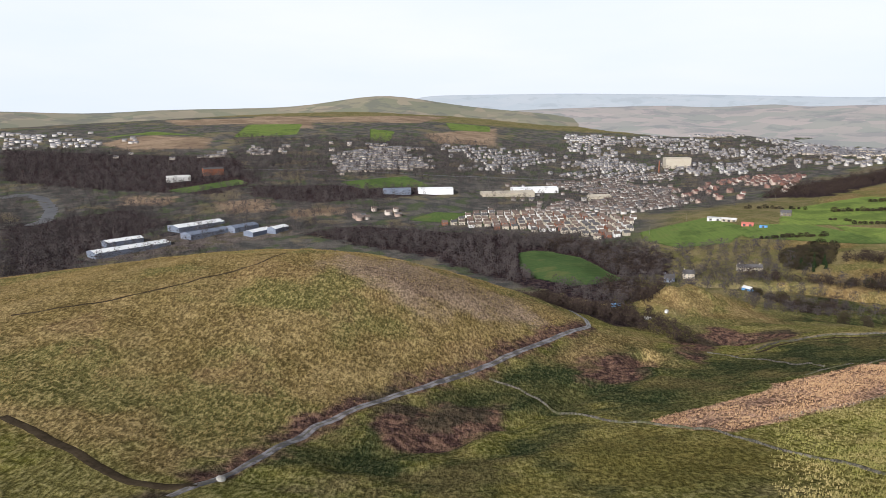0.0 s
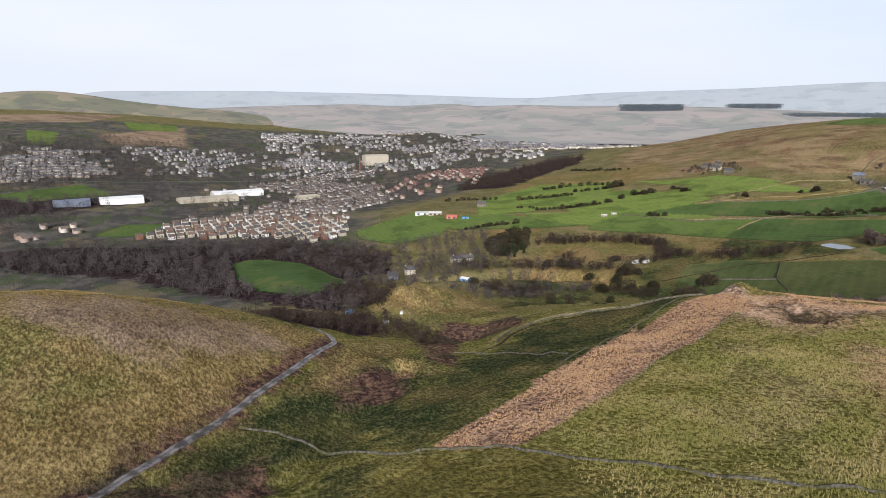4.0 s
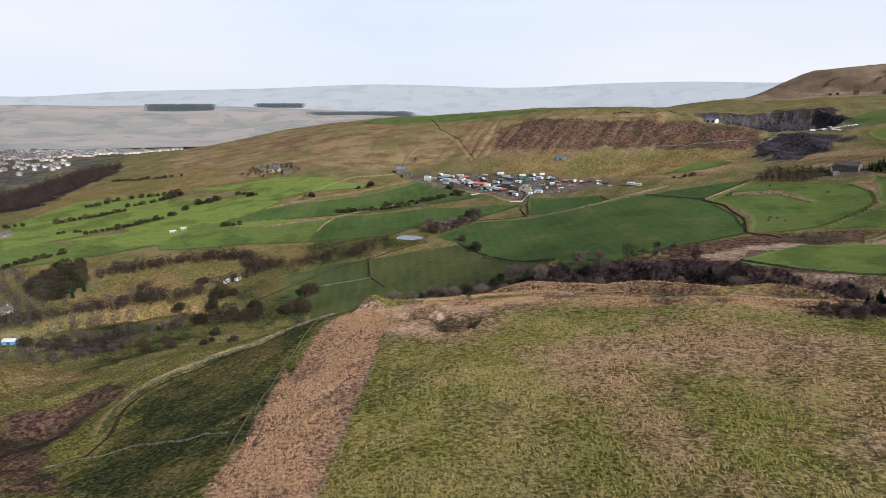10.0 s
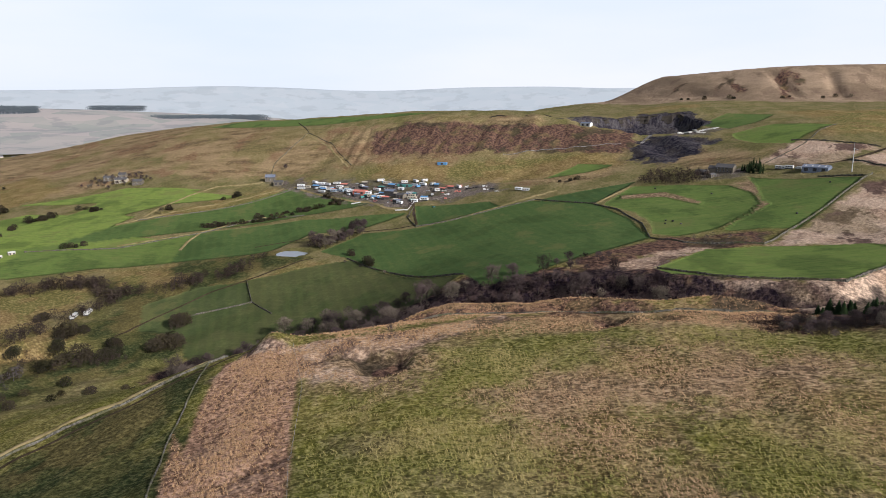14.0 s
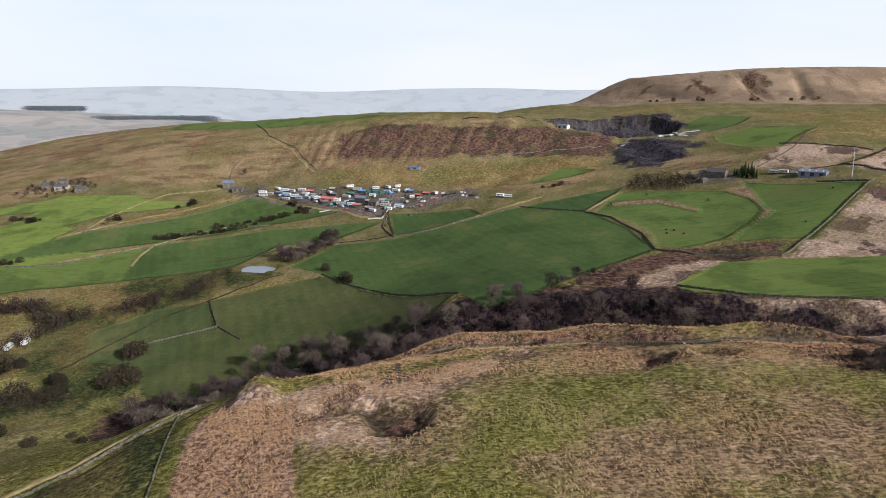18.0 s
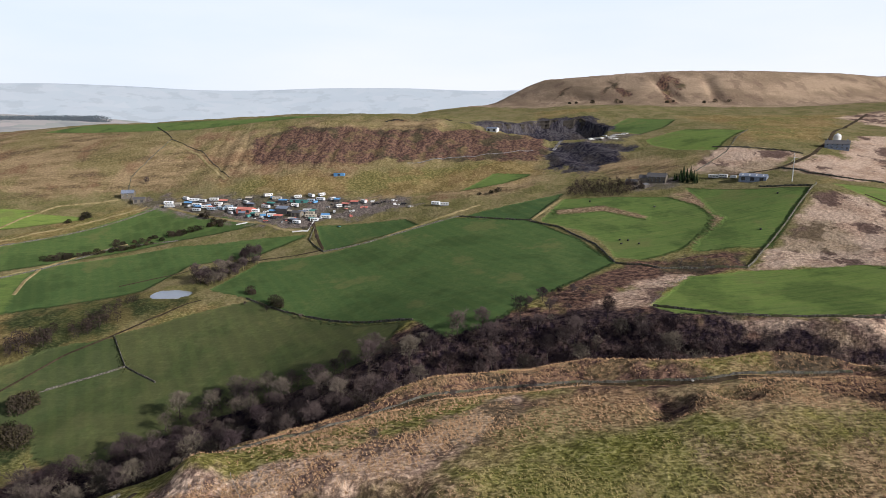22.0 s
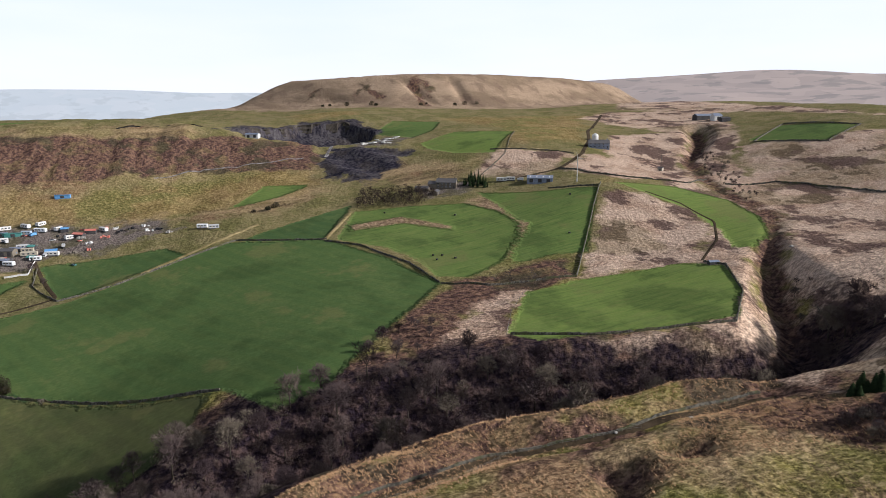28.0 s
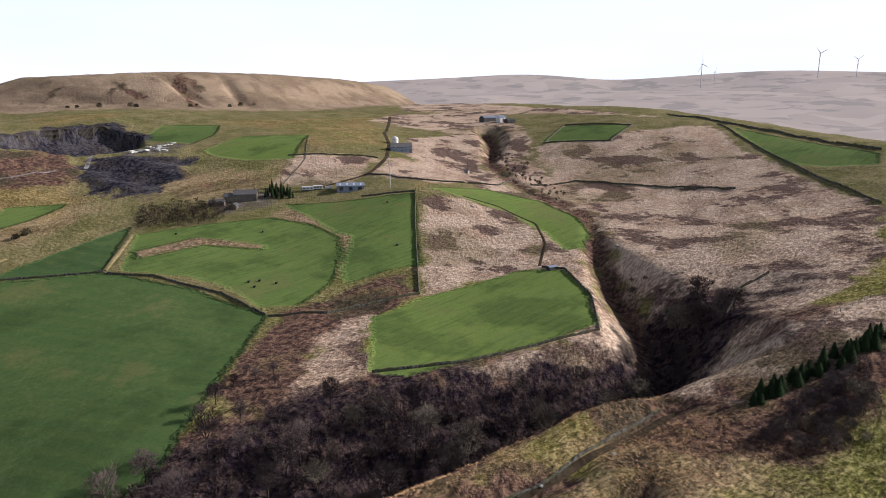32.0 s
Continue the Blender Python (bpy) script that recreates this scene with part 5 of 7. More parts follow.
def build_wall(name, line, high, rng):
    pts = along([(x, y, 0) for x, y in line], 1.8)
    z = drop(pts[:, 0], pts[:, 1])
    s, n = Shape(), len(pts)
    verts, faces = [], []
    for i, (x, y, _) in enumerate(pts):
        a, b = pts[max(i - 1, 0)], pts[min(i + 1, n - 1)]
        dx, dy = b[0] - a[0], b[1] - a[1]
        d = math.hypot(dx, dy) or 1.0
        ux, uy = -dy / d, dx / d
        h = high * rng.uniform(0.72, 1.12) * (0.35 if rng.random() < 0.04 else 1.0)
        lean = rng.uniform(-0.08, 0.08)
        for off, up in ((-0.38, -0.5), (-0.32, h * 0.5), (-0.17 + lean, h), (0.17 + lean, h * rng.uniform(0.92, 1.06)), (0.32, h * 0.5), (0.38, -0.5)):
            verts.append((x + ux * off, y + uy * off, z[i] + up))
    for i in range(n - 1):
        for k in range(5):
            faces.append((i * 6 + k, (i + 1) * 6 + k, (i + 1) * 6 + k + 1, i * 6 + k + 1))
    faces += [tuple(range(6)), tuple((n - 1) * 6 + k for k in range(5, -1, -1))]
    s.add(verts, faces)
    return one("dry_stone_wall", s, STONE, "weathered gritstone dry stone wall with an uneven top, in rough grass", "stone wall", "field walls")


def build_track(name, line, wide, material, lift, label):
    pts = along([(x, y, 0) for x, y in line], 2.0)
    for _ in range(5):  # ease the corners
        pts[1:-1] = (pts[:-2] + 2 * pts[1:-1] + pts[2:]) / 4
    n, cols = len(pts), (-1.0, -0.6, -0.2, 0.2, 0.6, 1.0)
    d = np.gradient(pts[:, :2], axis=0)
    d /= np.maximum(np.hypot(d[:, 0], d[:, 1]), 1e-6)[:, None]
    side = np.stack([-d[:, 1], d[:, 0]], -1)
    verts, across = [], []
    for k, c in enumerate(cols):
        p = pts[:, :2] + side * c * wide / 2
        up = lift if abs(c) < 0.9 else -0.12
        verts.append(np.c_[p, drop(p[:, 0], p[:, 1]) + up])
    v = np.stack(verts, 1).reshape(-1, 3)
    faces = [(i * 6 + k, (i + 1) * 6 + k, (i + 1) * 6 + k + 1, i * 6 + k + 1) for i in range(n - 1) for k in range(5)]
    me = bpy.data.meshes.new(name)
    me.from_pydata(v.tolist(), [], [f[::-1] for f in faces])
    me.attributes.new("across", "FLOAT", "POINT").data.foreach_set("value", np.tile(cols, n).astype(np.float32))
    me.materials.append(material)
    me.polygons.foreach_set("use_smooth", [True] * len(faces))
    return tagged(new(name, me), label, "road", kind="structure")


BANK = plain("dead_grass_bank", (0.120, 0.100, 0.040), (0.330, 0.260, 0.140), 0.25, 0.95, relief=0.2)
for bank_line in BANKS.values():
    build_track("grass_bank", bank_line, 3.4, BANK, 0.5, "low bank of pale uncut grass along a field edge")
wall_rng = np.random.default_rng(5)
for wall_name, wall_line in WALLS.items():
    build_wall(wall_name, wall_line, {"pasture_wall": 0.75, "gully_wall": 0.9, "reed_wall": 0.6, "path_wall": 0.7, "ridge_wall": 1.9, "croft_wall": 1.5, "scarp_wall_a": 0.8, "scarp_wall_b": 0.8, "upper_wall": 0.7, "brow_wall": 0.8}.get(wall_name, 1.25), wall_rng)
for track_name, track_line in TRACKS.items():
    mat, wide = {"trunk_road": (TARMAC, 24), "bridge_road": (TARMAC, 9), "farm_drive": (MUD, 4.5), "hill_path": (MUD, 1.6), "west_lane": (MUD, 4.0), "lane": (TRACK, 3.8), "brow_track": (MUD, 2.8),
                 "rim_track": (MUD, 2.6), "scarp_path": (TRACK, 2.2), "green_lane": (MUD, 2.4), "field_track": (MUD, 2.0), "caravan_lane": (MUD, 3.2)}.get(track_name, (TRACK, 4.2))
    build_track("road" if mat is TARMAC else "track", track_line, wide, mat, 0.14, "grey tarmac road along the valley" if mat is TARMAC else "unmade stony track with worn wheel ruts and grass")


def build_fence(line, gap, seed):
    """Posts and two wires along a line."""
    rng = np.random.default_rng(seed)
    pts = along([(x, y, 0) for x, y in line], gap)
    x0, y0 = pts[0][:2]
    z = drop(pts[:, 0], pts[:, 1])
    base = thing("post_fence", x0, y0, z[0], 0, "grey wooden post and wire stock fence in rough grass", "fence", "fences")
    for (x, y, _), zz in zip(pts, z):
        s = Shape().box(0, 0, -0.3, 0.16, 0.16, 1.5 + rng.uniform(-0.1, 0.15), 0, 0, 0.85)
        post = part("post", s, WOOD, base)
        post.matrix_basis = pose(x - x0, y - y0, zz - z[0], rng.uniform(-5, 5), rng.uniform(-5, 5), rng.uniform(0, 90))
    for h in (0.5, 1.05):
        part("wire", Shape().tube([(x - x0, y - y0, zz - z[0] + h) for (x, y, _), zz in zip(pts, z)], [0.018] * len(pts), 3), WIRE, base)


WOOD = plain("grey_timber", (0.100, 0.085, 0.068), (0.230, 0.205, 0.170), 2.0, 0.85, by_object=0.5)
WIRE = plain("fence_wire", (0.30, 0.30, 0.30), (0.42, 0.42, 0.42), 1.0, 0.5, 0.6)
build_fence([(345, 225), (350, 203), (349, 180), (353, 160), (346, 138), (342, 120)], 3.0, 1)
build_fence([(112, 206), (153, 216), (202, 239), (253, 258), (294, 281)], 4.0, 2)
build_fence([(330, 30), (318, 5), (312, -18)], 3.0, 3)
build_fence([(440, 116), (466, 100), (490, 80)], 3.5, 4)


# ---- trees and bushes ----
BARK = plain("bark", (0.030, 0.025, 0.020), (0.080, 0.070, 0.056), 2.5, 0.95, by_object=0.4)


def twig_material(name, a, b, c):
    n = Nodes(name, 0.95)
    r = n.chance()
    col = n.mix(n.span(r, 0.55, 0.95), n.mix(n.span(r, 0.05, 0.5), a, b), c)
    return n.colour(n.mix(n.span(n.noise(0.7, 3.0), 0.40, 0.75), col, (0.050, 0.037, 0.038)))


TWIGS = twig_material("bare_twigs", (0.060, 0.043, 0.047), (0.086, 0.066, 0.062), (0.150, 0.128, 0.098))
NEEDLES = plain("conifer_needles", (0.010, 0.020, 0.010), (0.030, 0.045, 0.018), 1.2, 0.9, by_object=0.3)
SCRUB = twig_material("hawthorn_scrub", (0.022, 0.026, 0.011), (0.040, 0.034, 0.020), (0.060, 0.052, 0.024))
BROWN_TWIGS = isle("brown_bare_twigs", (0.030, 0.022, 0.022), (0.044, 0.032, 0.029), (0.066, 0.051, 0.036), 0.95)
# far twigs lightened in colour to stand in for haze over the valley
FAR_TWIGS = isle("far_bare_woodland", (0.058, 0.051, 0.054), (0.070, 0.060, 0.061), (0.086, 0.074, 0.066), 0.95)
CLOUGH_TWIGS = isle("clough_saplings", (0.040, 0.030, 0.031), (0.070, 0.052, 0.050), (0.098, 0.080, 0.056), 0.95)


def bare_tree(rng, high, spread, thin=1.0):
    """A trunk and a crown of limbs, branches and twigs."""
    trunk, crown = Shape(), Shape()
    fork = high * rng.uniform(0.24, 0.36)
    lean = rng.uniform(-0.4, 0.4, 2)
    trunk.tube([(0, 0, -0.4), (lean[0] * 0.3, lean[1] * 0.3, fork * 0.6), (lean[0], lean[1], fork * 1.3)], [high * 0.022, high * 0.016, high * 0.010], 6)
    limbs = rng.integers(6, 9)
    for i in range(limbs):
        a = 2 * math.pi * (i + rng.uniform(-0.3, 0.3)) / limbs
        up = rng.uniform(0.75, 1.0) * high if i % 3 == 0 else rng.uniform(0.55, 0.92) * high
        out = spread * (rng.uniform(0.1, 0.5) if i % 3 == 0 else rng.uniform(0.6, 1.0))
        p0 = Vector((lean[0] * 0.8, lean[1] * 0.8, fork * rng.uniform(0.8, 1.25)))
        p2 = Vector((math.cos(a) * out, math.sin(a) * out, up))
        p1 = p0.lerp(p2, 0.5) + Vector((rng.uniform(-0.4, 0.4), rng.uniform(-0.4, 0.4), high * 0.05))
        crown.tube([p0, p1, p2], [high * 0.011, high * 0.007, high * 0.002], 3)
        for j in range(6):
            k = rng.uniform(0.3, 1.0)
            q0 = p0.lerp(p1, k * 2) if k < 0.5 else p1.lerp(p2, k * 2 - 1)
            d = Vector((rng.normal(), rng.normal(), rng.uniform(0.1, 1.0))).normalized() * high * rng.uniform(0.12, 0.22)
            q1 = q0 + d
            crown.tube([q0, q1], [high * 0.004, high * 0.0015], 3)
            for _ in range(13):
                m = q0.lerp(q1, rng.uniform(0.3, 1.05))
                t = (d.normalized() * 0.5 + Vector((rng.normal(), rng.normal(), rng.normal() + 0.4)) * 0.6) * high * rng.uniform(0.06, 0.13)
                w = t.orthogonal().normalized() * high * 0.0060 * thin
                crown.add([m - w, m + w, m + t], [(0, 1, 2)])
    for _ in range(900):  # outer twigs that round the crown
        a, k = rng.uniform(0, 6.28), rng.uniform(-0.75, 1.0)
        r = math.sqrt(max(0.0, 1 - k * k)) * rng.uniform(0.55, 1.06) * (1 + 0.18 * math.sin(3 * a + k * 4))
        m = Vector((math.cos(a) * r * spread, math.sin(a) * r * spread, high * (0.62 + 0.36 * k * rng.uniform(0.8, 1.05))))
        out = Vector((math.cos(a) * r, math.sin(a) * r, k + 0.35))
        t = (out.normalized() + Vector((rng.normal(), rng.normal(), rng.normal())) * 0.35) * high * rng.uniform(0.05, 0.10)
        w = t.orthogonal().normalized() * high * 0.0052
        crown.add([m - t * 0.5 - w, m - t * 0.5 + w, m + t * 0.5], [(0, 1, 2)])
    return trunk.mesh("trunk", BARK, True), crown.mesh("crown", TWIGS)


def thorn_bush(rng, high, spread, material):
    stems, crown = Shape(), Shape()
    for i in range(5):
        a = rng.uniform(0, 6.28)
        top = (math.cos(a) * spread * 0.5, math.sin(a) * spread * 0.5, high * 0.7)
        stems.tube([(math.cos(a) * 0.15, math.sin(a) * 0.15, -0.3), top], [0.07, 0.03], 4)
    for _ in range(560):
        a, r, h = rng.uniform(0, 6.28), spread * math.sqrt(rng.random()), rng.uniform(0.08, 1.0)
        r *= math.sqrt(max(0.08, 1 - (h - 0.35) ** 2 * 1.8))
        m = Vector((math.cos(a) * r, math.sin(a) * r, h * high))
        t = Vector((rng.normal(), rng.normal(), rng.normal() + 0.5)).normalized() * rng.uniform(0.3, 0.65)
        w = t.orthogonal().normalized() * 0.11
        crown.add([m - w, m + w, m + t], [(0, 1, 2)])
    return stems.mesh("stem", BARK), crown.mesh("crown", material)


def conifer(rng, high, spread):
    trunk, crown = Shape(), Shape()
    trunk.tube([(0, 0, -0.4), (0, 0, high * 0.9)], [high * 0.022, high * 0.004], 5)
    tiers = 11
    for i in range(tiers):
        k = i / tiers
        z, r = high * (0.10 + 0.86 * k), spread * (1 - k) ** 0.8 + 0.15
        for j in range(13):
            a = 2 * math.pi * (j + rng.uniform(-0.4, 0.4)) / 13
            rr = r * rng.uniform(0.7, 1.1)
            tip = Vector((math.cos(a) * rr, math.sin(a) * rr, z - r * 0.35 + rng.uniform(-0.1, 0.1)))
            root = Vector((0, 0, z + high * 0.05))
            w = Vector((-math.sin(a), math.cos(a), 0)) * rr * 0.26
            mid = root.lerp(tip, 0.6)
            crown.add([root, mid - w, tip, mid + w], [(0, 1, 2), (0, 2, 3)])
    return trunk.mesh("trunk", BARK), crown.mesh("crown", NEEDLES)


tree_rng = np.random.default_rng(11)
TREES = [bare_tree(tree_rng, h, s) for h, s in ((9, 3.4), (11, 3.8), (8, 3.2), (12, 4.2), (7, 2.8), (10, 2.9))]
BUSHES = [thorn_bush(tree_rng, h, s, SCRUB) for h, s in ((2.6, 2.0), (3.2, 2.6), (2.0, 1.7))]
BROWN_BUSHES = [thorn_bush(tree_rng, h, s, TWIGS) for h, s in ((3.0, 2.4), (4.0, 2.6))]
CONIFERS = [conifer(tree_rng, h, s) for h, s in ((9, 2.3), (11, 2.6), (7.5, 2.1))]

BELT = [conifer(tree_rng, h, s) for h, s in ((5.5, 2.3), (6.5, 2.6), (4.8, 2.1))]


def stand(name, pair, x, y, size, label, category, group, first="trunk"):
    base = thing(name, x, y, floor_at(x, y) - 0.1, tree_rng.uniform(0, 360), label, category, group)
    base.scale = (size * tree_rng.uniform(0.9, 1.12), size * tree_rng.uniform(0.9, 1.12), size * tree_rng.uniform(0.88, 1.15))
    part(first, pair[0], None, base)
    part("crown", pair[1], None, base)
    return base


def plant_wood(zone, spacing, size, group, label, kinds=None):
    kinds = kinds or TREES
    for x, y in scatter(zone, spacing, tree_rng):
        if math.hypot(x - 427, y - 101) < 12:  # open ground at the wall corner
            continue
        stand("bare_tree", kinds[tree_rng.integers(len(kinds))], x, y, size * tree_rng.uniform(0.7, 1.2), label, "tree", group)


plant_wood(COVER["wood"]["clough"], 10.2, 1.2, "trees of the clough", "leafless grey-brown broadleaf tree in a steep wooded clough")
plant_wood(ZONES["clough_side"], 11.0, 0.6, "trees of the clough", "small leafless tree on the bracken bank above the clough")
plant_wood(ZONES["bushes"], 11.0, 0.55, "trees of the clough", "leafless scrubby tree beside the moorland stream")
plant_wood(ZONES["upstream"], 8.0, 0.4, "streamside trees", "low leafless tree in the narrow stream gully")
plant_wood(ZONES["pond_trees"], 6.5, 0.95, "trees by the pond", "leafless purple-brown tree beside the farm pond")
for x, y in scatter([(309, 80), (306, 50), (300, 28), (291, 42), (287, 66), (295, 82)], 4.2, tree_rng):
    stand("thorn_tree", BROWN_BUSHES[tree_rng.integers(2)], x, y, tree_rng.uniform(0.6, 1.2), "brown leafless thorn bush on the rough slope", "bush", "thorns", "stem")
for x, y in along([(p[0], p[1], 0) for p in ZONES["conifers"]], 1.3)[:, :2]:
    stand("conifer", BELT[tree_rng.integers(3)], x + tree_rng.uniform(-3.0, 3.0), y + tree_rng.uniform(-2, 2), tree_rng.uniform(0.75, 1.1), "dark green conifer in a shelter belt on the moor edge", "conifer", "shelter belt")
for x, y in scatter(ZONES["farm_copse"], 4.2, tree_rng):
    stand("conifer", CONIFERS[tree_rng.integers(3)], x, y, tree_rng.uniform(0.7, 1.0), "dark green conifer behind the stone farmhouse", "conifer", "farm conifers")
for x, y in ((359, 652), (365, 660), (372, 650), (378, 662), (366, 640), (384, 654), (372, 668), (390, 664), (380, 643), (356, 662)):
    stand("conifer", CONIFERS[tree_rng.integers(3)], x, y, tree_rng.uniform(0.9, 1.2), "dark green conifer in a small plantation on the bank", "conifer", "bank plantation")
for name, line in HEDGES.items():
    for x, y in along([(px, py, 0) for px, py in line], 5.0)[:, :2]:
        if tree_rng.random() < 0.85:
            stand("hawthorn_bush", BUSHES[tree_rng.integers(3)], x + tree_rng.uniform(-1.5, 1.5), y + tree_rng.uniform(-1.5, 1.5), tree_rng.uniform(1.1, 1.9), "dark overgrown hawthorn bush in a broken field hedge", "bush", "field hedges", "stem")
for x, y, size in ((308, 240, 0.62), (328, 262, 0.35), (352, 185, 0.4), (340, 215, 0.35), (346, 245, 0.4), (318, 252, 0.3), (860, 560, 1.0), (700, 640, 0.8), (712, 345, 0.7), (690, 335, 0.6), (548, 356, 0.4), (536, 338, 0.35), (520, 312, 0.35)):
    stand("lone_tree", TREES[tree_rng.integers(6)], x, y, size, "lone leafless tree on open grass", "tree", "lone trees")
for x, y in ((340, 405), (352, 420), (336, 430), (330, 445), (345, 455), (322, 462), (312, 470), (300, 478), (290, 462), (318, 440), (302, 452)):
    stand("hawthorn_bush", BUSHES[tree_rng.integers(3)], x, y, tree_rng.uniform(1.3, 2.0), "dark rounded bush on the rough bank by the track", "bush", "bank bushes", "stem")


for hx, hy in ((1309, 12), (1284, -23), (1270, -61), (1262, -66), (1246, -138), (1241, -197), (1244, -239), (1242, -215), (1300, 2), (1252, -150)):
    stand("dark_bush", BUSHES[tree_rng.integers(3)], hx, hy, tree_rng.uniform(1.4, 2.2), "dark wind-shaped bush at the foot of the flat-topped hill", "bush", "hill foot bushes", "stem")


def clump(rng, twigs=70, wide=0.036):
    """A far tree: a stub of trunk and a ragged crown of slivers."""
    v, f = [], []
    for k in range(3):
        a = k * 2.1
        v += [(math.cos(a) * 0.03, math.sin(a) * 0.03, 0.0), (math.cos(a + 2.1) * 0.03, math.sin(a + 2.1) * 0.03, 0.0), (0, 0, 0.6)]
    for _ in range(twigs):
        h, a = rng.uniform(0.22, 1.0), rng.uniform(0, 6.28)
        r = 0.42 * math.sqrt(max(0.02, 1 - ((h - 0.55) / 0.5) ** 2)) * math.sqrt(rng.random())
        m = Vector((math.cos(a) * r, math.sin(a) * r, h))
        t = Vector((rng.normal(), rng.normal(), rng.normal() + 0.6)).normalized() * rng.uniform(0.08, 0.2)
        w = t.orthogonal().normalized() * wide
        v += [m - w, m + w, m + t]
    v = np.array([tuple(p) for p in v])
    return v, np.arange(len(v)).reshape(-1, 3)


CLUMPS = [clump(tree_rng) for _ in range(6)]
FAR_CLUMPS = [clump(tree_rng, 44, 0.040) for _ in range(6)]


def thinned(poly, spacing, rng, size=70.0, reach=0.55):
    """Places over a far plot whose edge frays and whose cover opens into glades."""
    cx, cy = np.mean([p[0] for p in poly]), np.mean([p[1] for p in poly])
    wide = [(cx + (x - cx) * 1.12, cy + (y - cy) * 1.12) for x, y in poly]
    p = scatter(wide, spacing, rng)
    edge = np.clip(inside_distance(p[:, 0], p[:, 1], poly) / 60, -1, 1)
    return p[edge + relief(p[:, 0], p[:, 1], size, 61) * 0.8 + relief(p[:, 0], p[:, 1], size * 0.35, 62) * 0.5 + reach + rng.normal(0, 0.2, len(p)) > 0.35]


def far_wood(name, places, high, label, material=None):
    if not len(places):
        return
    places = places[np.hypot((places[:, 0] - 576) / 17, (places[:, 1] - 418) / 21) > 1]  # none stands in the pond
    for plot in ("green_knoll", "farm_field", "pitch", "sports", "school_field"):
        places = places[inside_distance(places[:, 0], places[:, 1], COVER["meadow"][plot]) < -3]
    for name_, road in TRACKS.items():
        if name_ in ("trunk_road", "slip_road"):
            places = places[line_distance(places[:, 0], places[:, 1], road)[0] > 20]
    z, pieces = drop(places[:, 0], places[:, 1]), []
    for (x, y), zz in zip(places, z):
        v, f = (CLUMPS if math.hypot(x - 150, y - 150) < 800 else FAR_CLUMPS)[tree_rng.integers(6)]
        a, s = tree_rng.uniform(0, 6.28), high * tree_rng.uniform(0.6, 1.25)
        c, n = math.cos(a) * s, math.sin(a) * s
        pieces.append((np.stack([v[:, 0] * c - v[:, 1] * n + x, v[:, 0] * n + v[:, 1] * c + y, v[:, 2] * s + zz - 0.3], -1), f))
    joined(name, pieces, material or FAR_TWIGS, label, "woodland")


far_wood("woodland", scatter(COVER["wood"]["clough"], 5.4, tree_rng), 4.6, "leafless undergrowth and saplings filling the clough", CLOUGH_TWIGS)
far_wood("woodland", thinned(ZONES["valley_trees"], 8.0, tree_rng), 7, "leafless trees in the valley bottom")
far_wood("woodland", thinned(ZONES["lane_trees"], 14.0, tree_rng), 9, "leafless trees by the valley lane and houses")
far_wood("woodland", thinned(ZONES["river_wood"], 12.0, tree_rng), 10, "leafless trees by the valley houses")
far_wood("woodland", scatter(ZONES["tip_scrub"], 4.6, tree_rng), 6, "leafless scrub on rough ground by the farm", BROWN_TWIGS)
far_wood("woodland", scatter(ZONES["croft_scrub"], 7.0, tree_rng), 3.5, "low leafless thorns beside the meadow wall")
far_wood("woodland", thinned(ZONES["dome_wood"], 9.0, tree_rng), 10, "dense leafless woodland filling the valley below the hill")
far_wood("woodland", thinned(ZONES["west_wood"], 11.0, tree_rng), 11, "dense leafless woodland beyond the works sheds")
far_wood("woodland", thinned(ZONES["bank_wood"], 15.0, tree_rng), 12, "dark leafless woodland on the far valley side")
far_wood("woodland", thinned(ZONES["mill_wood"], 13.0, tree_rng), 11, "dark leafless woodland along the railway")
far_wood("woodland", thinned(ZONES["suburb"], 15.0, tree_rng), 13, "leafless garden trees among the far houses")
far_wood("woodland", scatter(ZONES["red_wood"], 9.0, tree_rng), 10, "reddish leafless wood on the slope above town", BROWN_TWIGS)
far_wood("woodland", thinned([(-1300, 700), (-420, 640), (-230, 900), (-60, 1250), (-150, 1560), (-900, 1650), (-1300, 1500)], 14.0, tree_rng, 90, 0.25), 12, "scattered leafless trees over the valley floor")
far_wood("woodland", thinned([(60, 1100), (420, 1000), (700, 1300), (1150, 1700), (1000, 2200), (0, 2000), (-300, 1900)], 15.0, tree_rng, 80, 0.1), 10, "leafless street and garden trees among the town roofs")
for zone_name, gap, tall, words in (("v1", 7.0, 10, "leafless wood below the housing estate"),
                                   ("v2", 6.0, 9, "leafless trees beside the green knoll"), ("v3", 5.0, 7.5, "thicket of reddish-brown saplings at the foot of the hill"),
                                   ("v6", 5.5, 6.5, "thicket of leafless saplings by the lane")):
    far_wood("woodland", scatter(ZONES[zone_name], gap, tree_rng), tall, words, BROWN_TWIGS)


def belt(line, wide, gap, rng):
    """Places along a line of trees, uneven and with openings."""
    p = along([(x, y, 0) for x, y in line], gap)[:, :2]
    p = np.repeat(p, max(1, round(wide / gap)), axis=0)
    p = p + rng.uniform(-0.5, 0.5, p.shape) * (wide + gap)
    return p[relief(p[:, 0], p[:, 1], 16, 63) + rng.normal(0, 0.3, len(p)) > -0.45]


